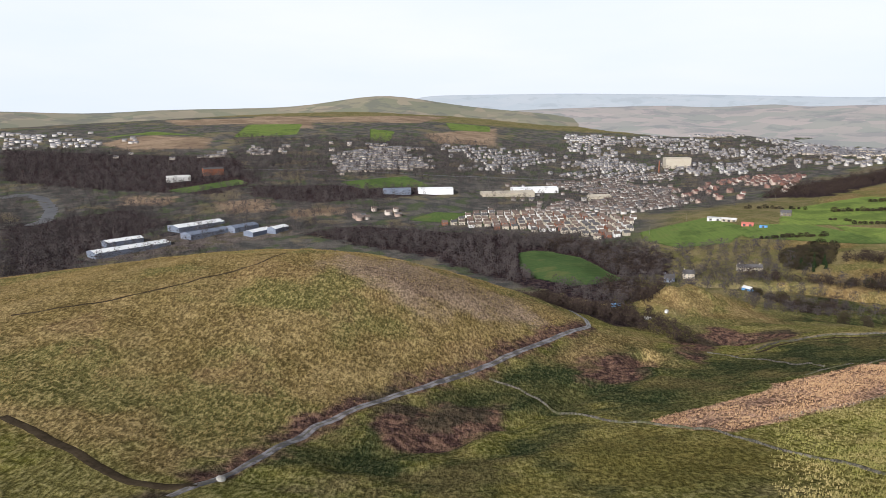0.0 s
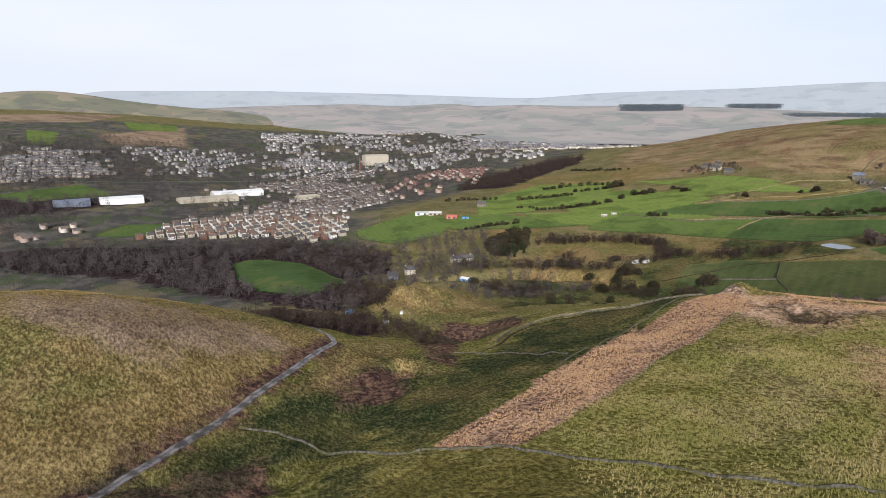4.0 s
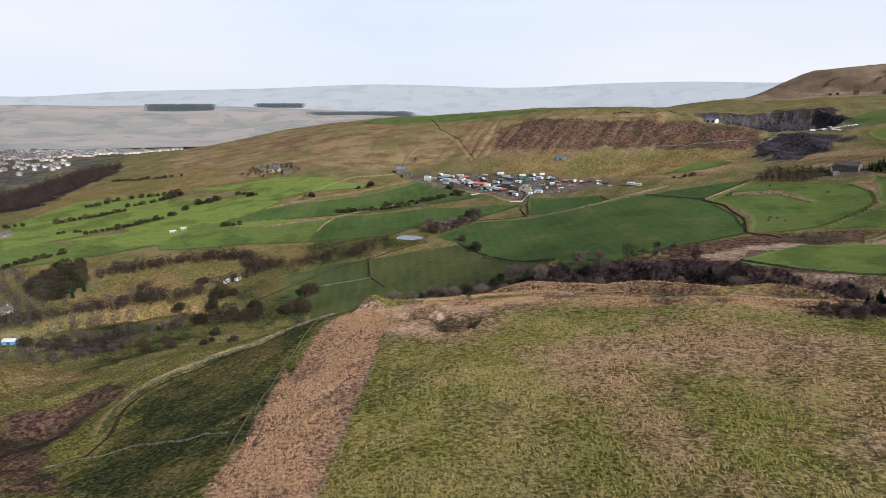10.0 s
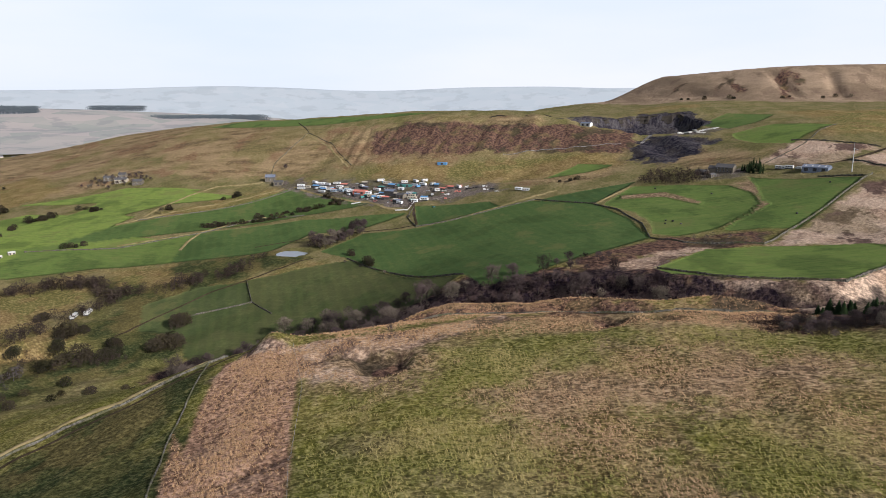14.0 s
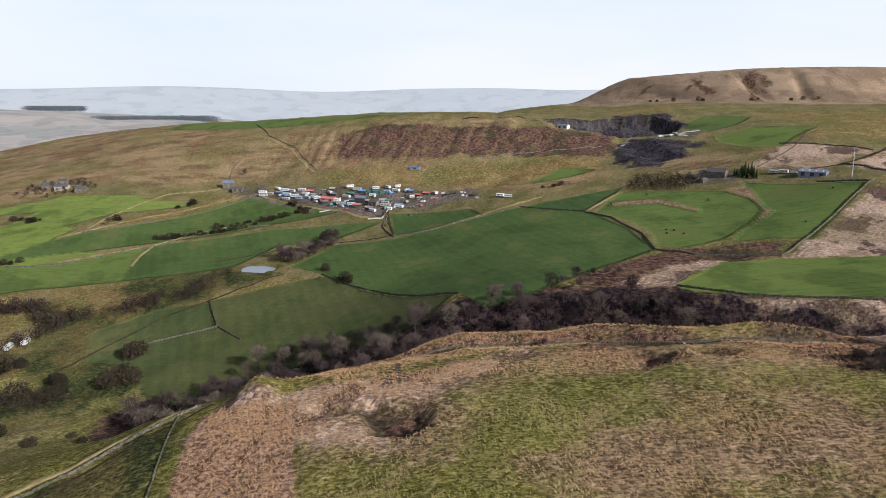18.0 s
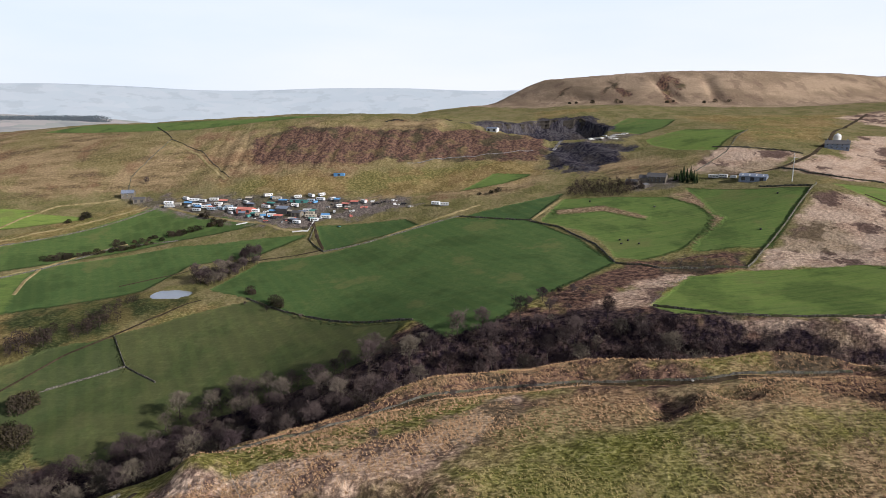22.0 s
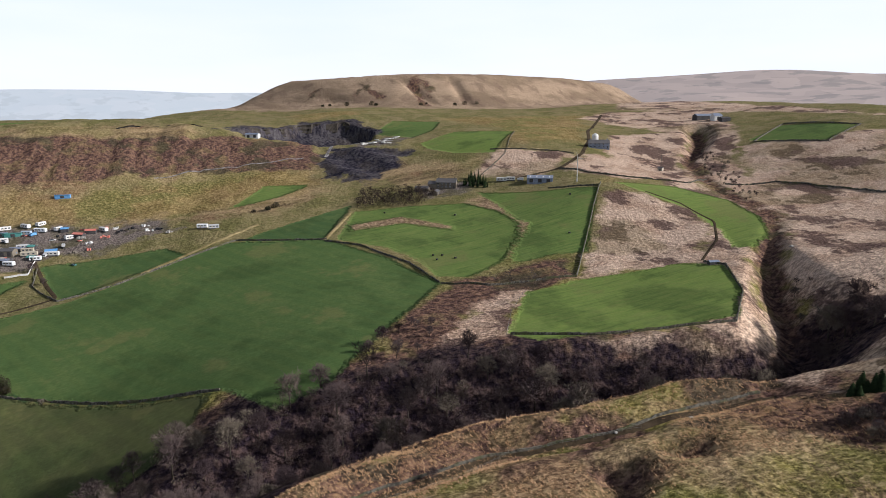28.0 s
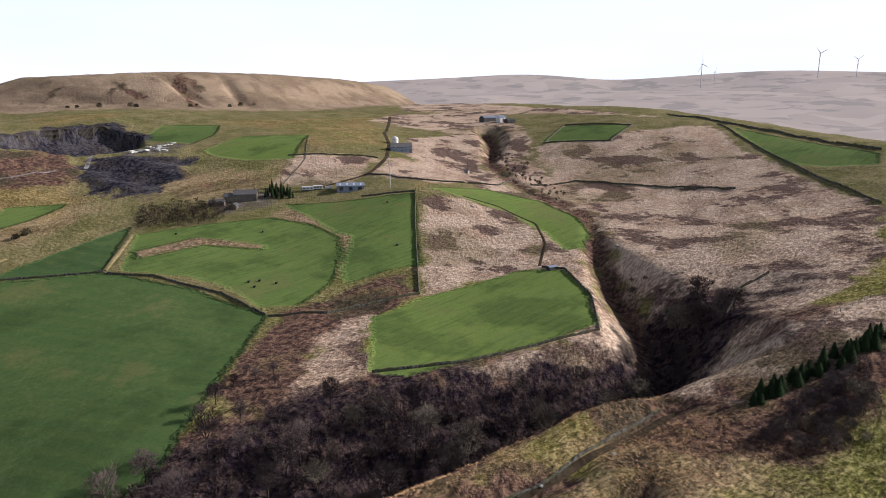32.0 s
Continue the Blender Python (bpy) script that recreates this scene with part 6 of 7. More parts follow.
for line, wide, tall, words in (([(413, 663), (437, 642), (460, 621), (488, 593), (494, 560), (480, 532)], 13, 9, "belt of leafless trees above the golden bank"),
                                ([(400, 596), (391, 549), (408, 541), (428, 537), (472, 523)], 12, 8.5, "belt of leafless trees along the golden bank"),
                                ([(480, 530), (500, 491), (522, 462), (538, 442)], 14, 8, "belt of leafless trees along the pond stream"),
                                ([(562, 438), (546, 452), (530, 466), (510, 482)], 9, 5, "thicket of reddish-brown saplings below the farm pond"),
                                ([(592, 400), (604, 409)], 8, 7, "leafless trees at the edge of the farm pond"),
                                ([(300, 640), (317, 624), (348, 593), (372, 569), (393, 553)], 12, 8, "leafless trees at the foot of the golden bank"),
                                ([(283, 535), (281, 512), (300, 506), (316, 520), (330, 544)], 14, 6, "leafless scrub round the valley cottages"),
                                ([(335, 503), (352, 498), (372, 512), (389, 537)], 8, 5, "low leafless scrub on the terraced bank"),
                                ([(345, 475), (362, 484), (380, 462), (398, 452)], 9, 4.5, "dark leafless thorns along the track bank")):
    far_wood("woodland", belt(line, wide, 3.6, tree_rng), tall, words, BROWN_TWIGS)
for x, y in scatter(ZONES["dark_clump"], 6.0, tree_rng):
    stand("evergreen_bush", BUSHES[tree_rng.integers(3)], x, y, tree_rng.uniform(2.0, 3.0), "tall dark evergreen bush in a clump on the bank", "bush", "evergreen clump", "stem")
for x, y, size in BUSH_SPOTS:
    for k in range(2):
        stand("dark_bush", BUSHES[tree_rng.integers(3)], x + k * tree_rng.uniform(1.5, 3.5) * size / 2, y + tree_rng.uniform(-2, 2), 1.25 * size * tree_rng.uniform(0.75, 1.1), "dark rounded thorn bush on a grassy bank", "bush", "bank thorns", "stem")
far_wood("woodland", scatter([(150, 640), (240, 720), (260, 790), (205, 815), (120, 905), (60, 920), (100, 800)], 9.0, tree_rng), 10, "leafless riverside wood below the housing estate")


# ---- grass tussocks on the near slopes ----
def tussock_material():
    n = Nodes("tussock_blades", 0.95)
    r, patch = n.island(), n.noise(0.045, 4.0)
    green = n.mix(n.span(r, 0.1, 0.9), (0.142, 0.142, 0.034), (0.262, 0.232, 0.084))
    pale = n.mix(n.span(r, 0.1, 0.9), (0.190, 0.164, 0.058), (0.350, 0.285, 0.125))
    bleached = n.mix(n.span(r, 0.1, 0.9), (0.225, 0.140, 0.080), (0.450, 0.306, 0.182))
    return n.colour(n.mix(n.attr("rush"), n.mix(n.span(patch, 0.42, 0.60), green, pale), bleached))


TUSSOCK = tussock_material()
RUSH = isle("bleached_rush_blades", (0.245, 0.138, 0.072), (0.370, 0.228, 0.126), (0.470, 0.318, 0.190), 0.95)
GOLD_BLADES = isle("golden_grass_blades", (0.095, 0.074, 0.022), (0.220, 0.150, 0.052), (0.360, 0.262, 0.112), 0.95)


def tussocks(name, poly, per, seed, long, label, material=None):
    """Blades in tufts of three, all combed over towards the north-east."""
    rng = np.random.default_rng(seed)
    px, py = np.array([p[0] for p in poly]), np.array([p[1] for p in poly])
    n = int((px.max() - px.min()) * (py.max() - py.min()) * per)
    x, y = rng.uniform(px.min(), px.max(), n), rng.uniform(py.min(), py.max(), n)
    keep = (inside_distance(x, y, poly) > rng.uniform(0, 1, n) ** 2 * (22 if per == 1.5 else 6)) & (relief(x, y, 14, seed) + rng.normal(0, 0.5, n) > -0.2)
    x, y = np.repeat(x[keep], 3), np.repeat(y[keep], 3)
    m = len(x)
    x, y = x + rng.normal(0, 0.22, m), y + rng.normal(0, 0.22, m)
    z = drop(x, y)
    a, size = rng.normal(radians(48), 0.55, m), long * rng.uniform(0.6, 1.3, m)
    dx, dy, w = np.cos(a) * size, np.sin(a) * size, 0.095
    base = np.stack([x, y, z + 0.02], -1)
    side = np.stack([-np.sin(a) * w, np.cos(a) * w, np.zeros(m)], -1)
    tip = base + np.stack([dx * 0.75, dy * 0.75, size * rng.uniform(0.35, 0.75, m)], -1)
    v = np.stack([base - side, base + side, tip], 1).reshape(-1, 3)
    ob = joined(name, [(v, np.arange(3 * m).reshape(-1, 3))], material or TUSSOCK, label, "grass")
    if not material:
        among = step(cover_at("rush", x, y)[0] + relief(x, y, 7, 5) * 9 + rng.normal(0, 5, m), -8, 8)
        ob.data.attributes.new("rush", "FLOAT", "POINT").data.foreach_set("value", np.repeat(among, 3).astype(np.float32))


tussocks("grass_tussocks", [(40, 20), (200, 10), (300, 60), (303, 130), (300, 180), (285, 215), (262, 228), (250, 250), (202, 239), (153, 216), (110, 206), (80, 150)], 1.5, 3, 0.85, "wind-combed olive and straw grass tussocks on the pasture hill")
tussocks("grass_tussocks", [(-260, 200), (-140, 195), (-70, 180), (-45, 225), (15, 298), (80, 380), (40, 440), (-100, 480), (-280, 440)], 0.55, 4, 0.62, "golden winter grass tussocks on the rounded hill", GOLD_BLADES)
tussocks("grass_tussocks", [(340, 60), (380, 60), (385, 150), (380, 200), (355, 260), (320, 310), (296, 300), (300, 260), (335, 200), (345, 140)], 1.3, 6, 0.9, "straw-coloured rushes along the brow above the clough", RUSH)
tussocks("grass_tussocks", COVER["reed"]["reed_bed"], 1.5, 8, 1.0, "dense bleached rushes in the reed bed", RUSH)

tussocks("grass_tussocks", COVER["tan"]["brow_edge"], 1.5, 9, 0.85, "orange-brown rank grass along the brow", RUSH)
tussocks("grass_tussocks", COVER["straw"]["brow_west"], 1.4, 10, 0.85, "bleached rushes round the old pit and mound", RUSH)
tussocks("grass_tussocks", COVER["reed"]["reed_low"], 1.2, 12, 0.9, "bleached rushes at the lower end of the reed bed", RUSH)
tussocks("grass_tussocks", COVER["tan"]["south_gold"], 1.2, 13, 0.8, "tawny rank grass on the southern slope", RUSH)


# ---- buildings ----
GRIT = plain("gritstone_wall", (0.102, 0.088, 0.071), (0.204, 0.180, 0.146), 1.5, 0.9, relief=0.03, by_object=0.3)
SLATE = plain("stone_slate_roof", (0.058, 0.056, 0.058), (0.116, 0.112, 0.116), 2.0, 0.7, relief=0.03, by_object=0.3)
SHEET = plain("profiled_sheet", (0.136, 0.163, 0.224), (0.245, 0.279, 0.354), 0.8, 0.45, 0.2)
WHITE = plain("white_paint", (0.47, 0.47, 0.46), (0.66, 0.66, 0.65), 0.7, 0.6, by_object=0.2)
WHITE_SHEET = plain("white_roof_sheet", (0.66, 0.68, 0.70), (0.82, 0.83, 0.84), 0.2, 0.5, by_object=0.2)
CREAM = plain("cream_render", (0.340, 0.299, 0.231), (0.462, 0.422, 0.354), 0.6, 0.85, by_object=0.5)
BRICK = plain("red_brick", (0.136, 0.058, 0.037), (0.231, 0.109, 0.075), 3.0, 0.9, by_object=0.4)
TILE = plain("brown_tile", (0.088, 0.066, 0.056), (0.175, 0.135, 0.115), 1.5, 0.85, by_object=0.5)
DARK = plain("dark_board", (0.030, 0.030, 0.034), (0.085, 0.080, 0.080), 1.0, 0.8)
GLASS = plain("window_glass", (0.020, 0.025, 0.032), (0.060, 0.070, 0.085), 0.5, 0.12)
RED = plain("red_sheet", (0.42, 0.10, 0.075), (0.60, 0.24, 0.19), 0.7, 0.55, by_object=0.3)
BLUE = plain("blue_paint", (0.06, 0.18, 0.40), (0.16, 0.36, 0.60), 0.8, 0.5, by_object=0.2)
TEAL = plain("teal_paint", (0.04, 0.16, 0.14), (0.10, 0.30, 0.28), 0.8, 0.5)
PALE_BLUE = plain("pale_blue_panel", (0.26, 0.34, 0.42), (0.38, 0.46, 0.53), 0.8, 0.5, by_object=0.3)
RUBBER = plain("tyre_rubber", (0.02, 0.02, 0.02), (0.045, 0.045, 0.045), 4.0, 0.9)
CONCRETE = plain("pale_concrete", (0.231, 0.224, 0.204), (0.374, 0.360, 0.333), 0.3, 0.9)
STEEL = plain("pale_steel", (0.38, 0.39, 0.40), (0.55, 0.56, 0.57), 0.5, 0.4, 0.1)
PALE_SLAB = plain("pale_sawn_stone", (0.46, 0.45, 0.42), (0.62, 0.61, 0.58), 0.3, 0.9)
COAL = plain("black_wrap", (0.008, 0.008, 0.010), (0.025, 0.025, 0.028), 1.0, 0.35)


def windows(base, xs, y, zs, wide, tall, side, frame_mat):
    """Windows on a long wall: each a frame with its pane, standing a little out of the wall."""
    for x in xs:
        for z in zs:
            win = part("window", Shape().box(x, y + side * 0.03, z, wide + 0.16, 0.10, tall + 0.16), frame_mat, base)
            part("pane", Shape().box(x, y + side * 0.07, z + 0.08, wide, 0.08, tall), GLASS, win)


def house(name, x, y, turn, sx, sy, eaves, ridge, wall, roof, label, group="", cols=3, rows=2, chimneys=(-0.4, 0.4), wing=None, z=None, frame_mat=None):
    base = thing(name, x, y, (floor_at(x, y) - 0.25) if z is None else z, turn, label, "house", group)
    body = Shape().gable(0, 0, -1.5, sx, sy, eaves + 1.5, ridge + 1.5)
    top = Shape().roof(0, 0, 0, sx, sy, eaves, ridge)
    part("wall", body, wall, base)
    part("roof", top, roof, base)
    for c in chimneys:
        stack = part("chimney", Shape().box(c * sx, 0, ridge - 0.5, 0.9, 0.6, 1.7), wall, base)
        part("pot", Shape().tube([(c * sx, 0, ridge + 1.2), (c * sx, 0, ridge + 1.6)], [0.15, 0.12], 6), TILE, stack)
    xs = [sx * (k + 0.5) / cols - sx / 2 for k in range(cols)]
    zs = [0.9 + 2.5 * r for r in range(rows)]
    for side in (-1, 1):
        windows(base, xs[1:] if side > 0 else xs, side * sy / 2, zs, 1.1, 1.2, side, frame_mat or WHITE)
    part("door", Shape().box(xs[0], sy / 2 + 0.03, 0, 0.95, 0.12, 2.05), DARK, base)
    if wing:
        wx, wy, ws, wd, we, wr = wing
        part("wing_wall", Shape().gable(wx, wy, -1.5, ws, wd, we + 1.5, wr + 1.5), wall, base)
        part("wing_roof", Shape().roof(wx, wy, 0, ws, wd, we, wr), roof, base)
    return base


def shed(name, x, y, turn, sx, sy, eaves, ridge, wall, roof, label, doors=2, lights=0, group="", category="shed"):
    base = thing(name, x, y, floor_at(x, y) - 0.2, turn, label, category, group)
    part("wall", Shape().gable(0, 0, -1.5, sx, sy, eaves + 1.5, ridge + 1.5), wall, base)
    part("roof", Shape().roof(0, 0, 0, sx, sy, eaves, ridge, 0.25, 0.12), roof, base)
    for k in range(doors):
        part("door", Shape().box(sx * ((k + 0.5) / max(doors, 1) - 0.5), sy / 2 + 0.04, 0, min(3.0, sx * 0.25), 0.1, eaves * 0.8), DARK, base)
    for k in range(lights):
        cx = sx * ((k + 0.5) / lights - 0.5)
        for side in (-1, 1):
            y0, z0, y1, z1 = side * sy * 0.40, eaves + (ridge - eaves) * 0.2 + 0.16, side * sy * 0.12, eaves + (ridge - eaves) * 0.76 + 0.16
            part("rooflight", Shape().add([(cx - 0.5, y0, z0), (cx + 0.5, y0, z0), (cx + 0.5, y1, z1), (cx - 0.5, y1, z1)], [(0, 1, 2, 3)]), WHITE, base, "pale translucent rooflight")
    return base


def caravan(x, y, turn, long, wall, label, group="caravan yard"):
    base = thing("static_caravan", x, y, floor_at(x, y), turn, label, "caravan", group)
    w, h = 2.9, 2.5
    prof = [(-w / 2, 0.5), (w / 2, 0.5), (w / 2, h + 0.3), (w / 2 - 0.35, h + 0.6), (-w / 2 + 0.35, h + 0.6), (-w / 2, h + 0.3)]
    pts = [(ux * long / 2, py, pz) for ux in (-1, 1) for py, pz in prof]
    part("body", Shape().add(pts, [tuple(range(5, -1, -1)), tuple(range(6, 12))] + [(k, (k + 1) % 6, 6 + (k + 1) % 6, 6 + k) for k in range(6)]), wall, base)
    part("skirt", Shape().box(0, 0, -0.3, long * 0.96, w * 0.92, 0.85), DARK, base)
    for side in (-1, 1):
        for k in range(3):
            part("window", Shape().box(long * (k - 1) * 0.3, side * (w / 2 + 0.01), 1.4, 1.4, 0.06, 0.9), GLASS, base)
    part("door", Shape().box(long * 0.16, w / 2 + 0.03, 0.5, 0.8, 0.06, 1.9), CREAM, base)
    return base


def vehicle(x, y, turn, body_mat, kind, label, group="yard vehicles"):
    van = kind != "car"
    long, wide, high = (5.4, 2.0, 2.4) if van else (4.2, 1.75, 1.45)
    if kind == "lorry":
        long, wide, high = 9.0, 2.5, 3.4
    base = thing(kind if kind != "car" else "parked_car", x, y, floor_at(x, y), turn, label, "vehicle", group)
    if van:
        part("body", Shape().box(-long * 0.12, 0, 0.55, long * 0.74, wide, high - 0.55, 0, 0, 0.97), body_mat, base)
        part("cab", Shape().box(long * 0.37, 0, 0.5, long * 0.24, wide * 0.96, high * 0.62, 0, 0, 0.86), body_mat, base)
    else:
        part("body", Shape().box(0, 0, 0.35, long, wide, 0.55, 0, 0, 0.94), body_mat, base)
        part("cabin", Shape().box(-long * 0.05, 0, 0.9, long * 0.55, wide * 0.92, 0.52, 0, 0, 0.78), GLASS, base)
    part("windscreen", Shape().box(long * (0.49 if van else 0.24), 0, high * 0.5, 0.06, wide * 0.78, high * 0.24), GLASS, base)
    for ux in (-0.32, 0.32):
        for side in (-1, 1):
            wheel = part("wheel", Shape().tube([(ux * long, side * wide * 0.5 - 0.1, 0.33), (ux * long, side * wide * 0.5 + 0.1, 0.33)], [0.33, 0.33], 10), RUBBER, base)
            part("rim", Shape().tube([(ux * long, side * (wide * 0.5 + 0.02) - 0.09, 0.33), (ux * long, side * (wide * 0.5 + 0.02) + 0.09, 0.33)], [0.17, 0.17], 8), STEEL, wheel)
    return base


# the meadows' farms
house("stone_farmhouse", 716, 32, 57, 17, 8, 5.2, 8.2, GRIT, SLATE, "long gritstone farmhouse with a grey slate roof beside conifers", cols=5, wing=(11.5, 0.5, 8, 6.5, 3.6, 6.0))
shed("farm_barn", 722, 52, 50, 12, 7, 3.2, 5.0, GRIT, SLATE, "low stone outbuilding with a slate roof by the farmhouse")
shed("farm_barn", 706, 46, 140, 9, 5, 2.6, 4.0, GRIT, SLATE, "small stone outhouse by the farmyard")
shed("steel_barn", 674, -35, 57, 21, 11, 3.6, 5.6, SHEET, SHEET, "blue-grey profiled steel barn with pale rooflights", 3, 4, category="barn")
for sx_, sy_, ln in ((699, -12, 9), (694, -18, 7)):
    caravan(sx_, sy_, 57, ln, WHITE, "white trailer parked by the steel barn", "barn trailers")
vehicle(688, -24, 60, WHITE, "van", "white van parked by the steel barn")
house("blue_farmhouse", 745, -141, 62, 20, 9, 4.8, 8.0, SHEET, SLATE, "blue-grey painted moorland farmhouse beside a track", cols=5, wing=(4, -6, 9, 7, 3.5, 5.6))
dome = thing("white_silo", 776, -158, None, 0, "white domed silo behind the blue-grey farmhouse", "silo")
part("drum", Shape().tube([(0, 0, -1), (0, 0, 5), (0, 0, 6.6), (0, 0, 7.4)], [3.4, 3.4, 2.6, 0.8], 16), WHITE, dome)
part("cap", Shape().tube([(0, 0, 7.3), (0, 0, 7.8)], [0.9, 0.5], 10), STEEL, dome)
shed("stone_hut", 668, -154, 30, 4, 3.5, 2.4, 3.4, CREAM, SLATE, "small pale stone hut at the end of a wall", 1)
shed("long_barn", 842, -366, 78, 34, 11, 4.2, 6.6, DARK, SHEET, "long dark moorland barn with a blue-grey roof", 3, category="barn")
shed("white_barn", 824, -362, 78, 9, 10, 5.0, 8.0, WHITE, SHEET, "white-gabled barn joined to the long dark barn", 1, category="barn")
shed("dark_barn", 806, -358, 78, 11, 8, 3.8, 5.4, DARK, DARK, "small dark timber barn on the moor", 1, category="barn")
shed("field_shelter", 463, -22, 80, 5.5, 3, 1.6, 2.2, DARK, SHEET, "low dark field shelter at the gate of the green field", 1)
shed("quarry_shed", 927, 168, 60, 14, 7, 3.4, 4.8, WHITE, SHEET, "white quarry shed below the rock faces", 2)
shed("quarry_shed", 935, 150, 60, 9, 6, 3.0, 4.4, CREAM, SHEET, "cream quarry shed below the rock faces", 1)
for k, (qx, qy, qs) in enumerate(((892, 46, 9), (900, 36, 12), (906, 24, 10), (884, 34, 7), (896, 56, 8), (912, 14, 8))):
    stack = thing("stone_stack", qx, qy, None, 40 + 13 * k, "stack of pale sawn stone slabs on the quarry floor", "stone stack", "quarry stacks")
    for j in range(5):
        part("slab", Shape().box(random.uniform(-qs / 2, qs / 2), random.uniform(-2.5, 2.5), -0.4 + 0.35 * j, random.uniform(3, 6), random.uniform(2, 4), 0.75, random.uniform(0, 3)), PALE_SLAB, stack)
ROCK = plain("quarried_gritstone", (0.026, 0.023, 0.021), (0.105, 0.090, 0.074), 0.10, 0.9, relief=0.5, by_object=0.5)


def rock_face(line, high, seed, label):
    """A quarried face: one jagged sheet of buttresses and ledges along a line."""
    rng = np.random.default_rng(seed)
    pts = along([(x, y, 0) for x, y in line], 2.6)[:, :2]
    d = np.gradient(pts, axis=0)
    d /= np.hypot(d[:, 0], d[:, 1])[:, None]
    side = np.stack([-d[:, 1], d[:, 0]], -1)
    n, tiers = len(pts), 7
    ring = [drop(pts[:, 0] + 8 * math.cos(a), pts[:, 1] + 8 * math.sin(a)) for a in np.arange(0, 6.2, 0.5)]
    foot, top = np.min(ring, 0) - 1.5, np.max(ring, 0)
    top = np.minimum(top, foot + high) - 1.5 + 1.5 * relief(pts[:, 0], pts[:, 1], 11, seed)
    jut = np.repeat(rng.uniform(-2.2, 2.2, n // 3 + 1), 3)[:n]
    verts = []
    for k in range(tiers + 1):
        f = k / tiers
        out = jut * (1 - 0.4 * f) + rng.uniform(-0.7, 0.7, n) + 5.5 * math.floor(f * 3.5) / 3.5 - 3
        verts.append(np.c_[pts + side * out[:, None], top + (foot - top) * f + rng.uniform(-0.4, 0.4, n)])
    verts.insert(0, np.c_[pts - side * 7, np.maximum(top - 1.0, drop(*(pts - side * 7).T) - 0.4)])
    v = np.concatenate(verts)
    s = Shape().add(v.tolist(), [(k * n + i, k * n + i + 1, (k + 1) * n + i + 1, (k + 1) * n + i) for k in range(tiers + 1) for i in range(n - 1)])
    return one("rock_face", s, ROCK, label, "rock face", "quarry faces")


rock_face([(1000, 20), (1030, 45), (1040, 98), (1000, 152), (950, 190)], 20, 51, "dark gritstone quarry face in blocky ledges")
rock_face([(962, 205), (966, 250), (958, 300)], 9, 52, "low broken rock edge along the top of the scarp")
# the chimney cottage, the west farm and the valley bottom
house("stone_cottage", 835, 570, 100, 13, 7.5, 5, 8, GRIT, SHEET, "stone cottage with a blue-grey slate roof under the scarp", cols=3)
shed("stone_barn", 822, 552, 100, 12, 7, 3.5, 5.6, GRIT, SLATE, "stone barn beside the cottage under the scarp", 2, category="barn")
for hx, hy, hs, mat in ((833, 815, 14, GRIT), (826, 790, 16, CREAM), (817, 757, 13, GRIT), (842, 800, 10, GRIT)):
    house("hill_farmhouse", hx, hy, 105, hs, 8, 4.6, 7.2, mat, SLATE, "stone farm building with a slate roof in a clump of trees", "west farm", cols=3)
for x, y in scatter([(800, 840), (845, 850), (860, 790), (830, 740), (800, 760)], 11, np.random.default_rng(4)):
    stand("farm_tree", TREES[tree_rng.integers(6)], x, y, 0.7, "leafless tree sheltering the hill farm", "tree", "farm trees")
caravan(441, 534, 20, 10, WHITE, "white static caravan on a grassy bank by the lane", "bank caravans")
caravan(450, 529, 20, 10, WHITE, "white static caravan on a grassy bank by the lane", "bank caravans")
for hx, hy, ln in ((541, 706, 7), (554, 703, 6)):
    shed("white_stable", hx, hy, 150, ln, 4, 2.2, 3.0, CREAM, WHITE, "low white stable block by a field hedge", 2, group="stables")
house("long_cottage", 313, 662, 170, 24, 7, 4.2, 7, CREAM, SLATE, "long stone cottage row among bare trees", cols=6)
house("white_house", 247, 651, 165, 11, 8, 5.4, 8.4, CREAM, SLATE, "cream two-storey house with a slate roof in the valley", cols=3)
house("grey_house", 224, 640, 165, 10, 8, 5.2, 8.2, SHEET, SLATE, "grey two-storey house beside the valley lane", cols=3)
shed("valley_hut", 279, 589, 120, 9, 6, 2.8, 4.2, BLUE, WHITE, "blue and white shed among trees in the valley", 1)
shed("glasshouse", 378, 868, 150, 18, 9, 3.2, 4.8, CREAM, WHITE, "white-roofed barn at the farm above the estate", 3, category="barn")
shed("white_barn", 366, 886, 150, 18, 9, 3.5, 5.0, WHITE, STEEL, "white barn at the farm above the estate", 2, category="barn")
shed("red_barn", 386, 832, 150, 14, 8, 3.2, 4.6, RED, RED, "red-roofed shed at the farm above the estate", 2)
shed("blue_container", 398, 815, 150, 9, 3, 2.5, 2.7, BLUE, BLUE, "blue shipping container at the farm", 1, category="container")
house("hill_house", 452, 868, 150, 13, 8, 5, 8, GRIT, SLATE, "stone house at the foot of the hedged fields", cols=3)
vehicle(138, 512, 30, BLUE, "lorry", "bright blue lorry parked below the spoil heap")
vehicle(166, 475, 60, WHITE, "van", "white van parked on rough grass by the lane")
vehicle(148, 462, 20, WHITE, "van", "white van parked on rough grass by the lane")
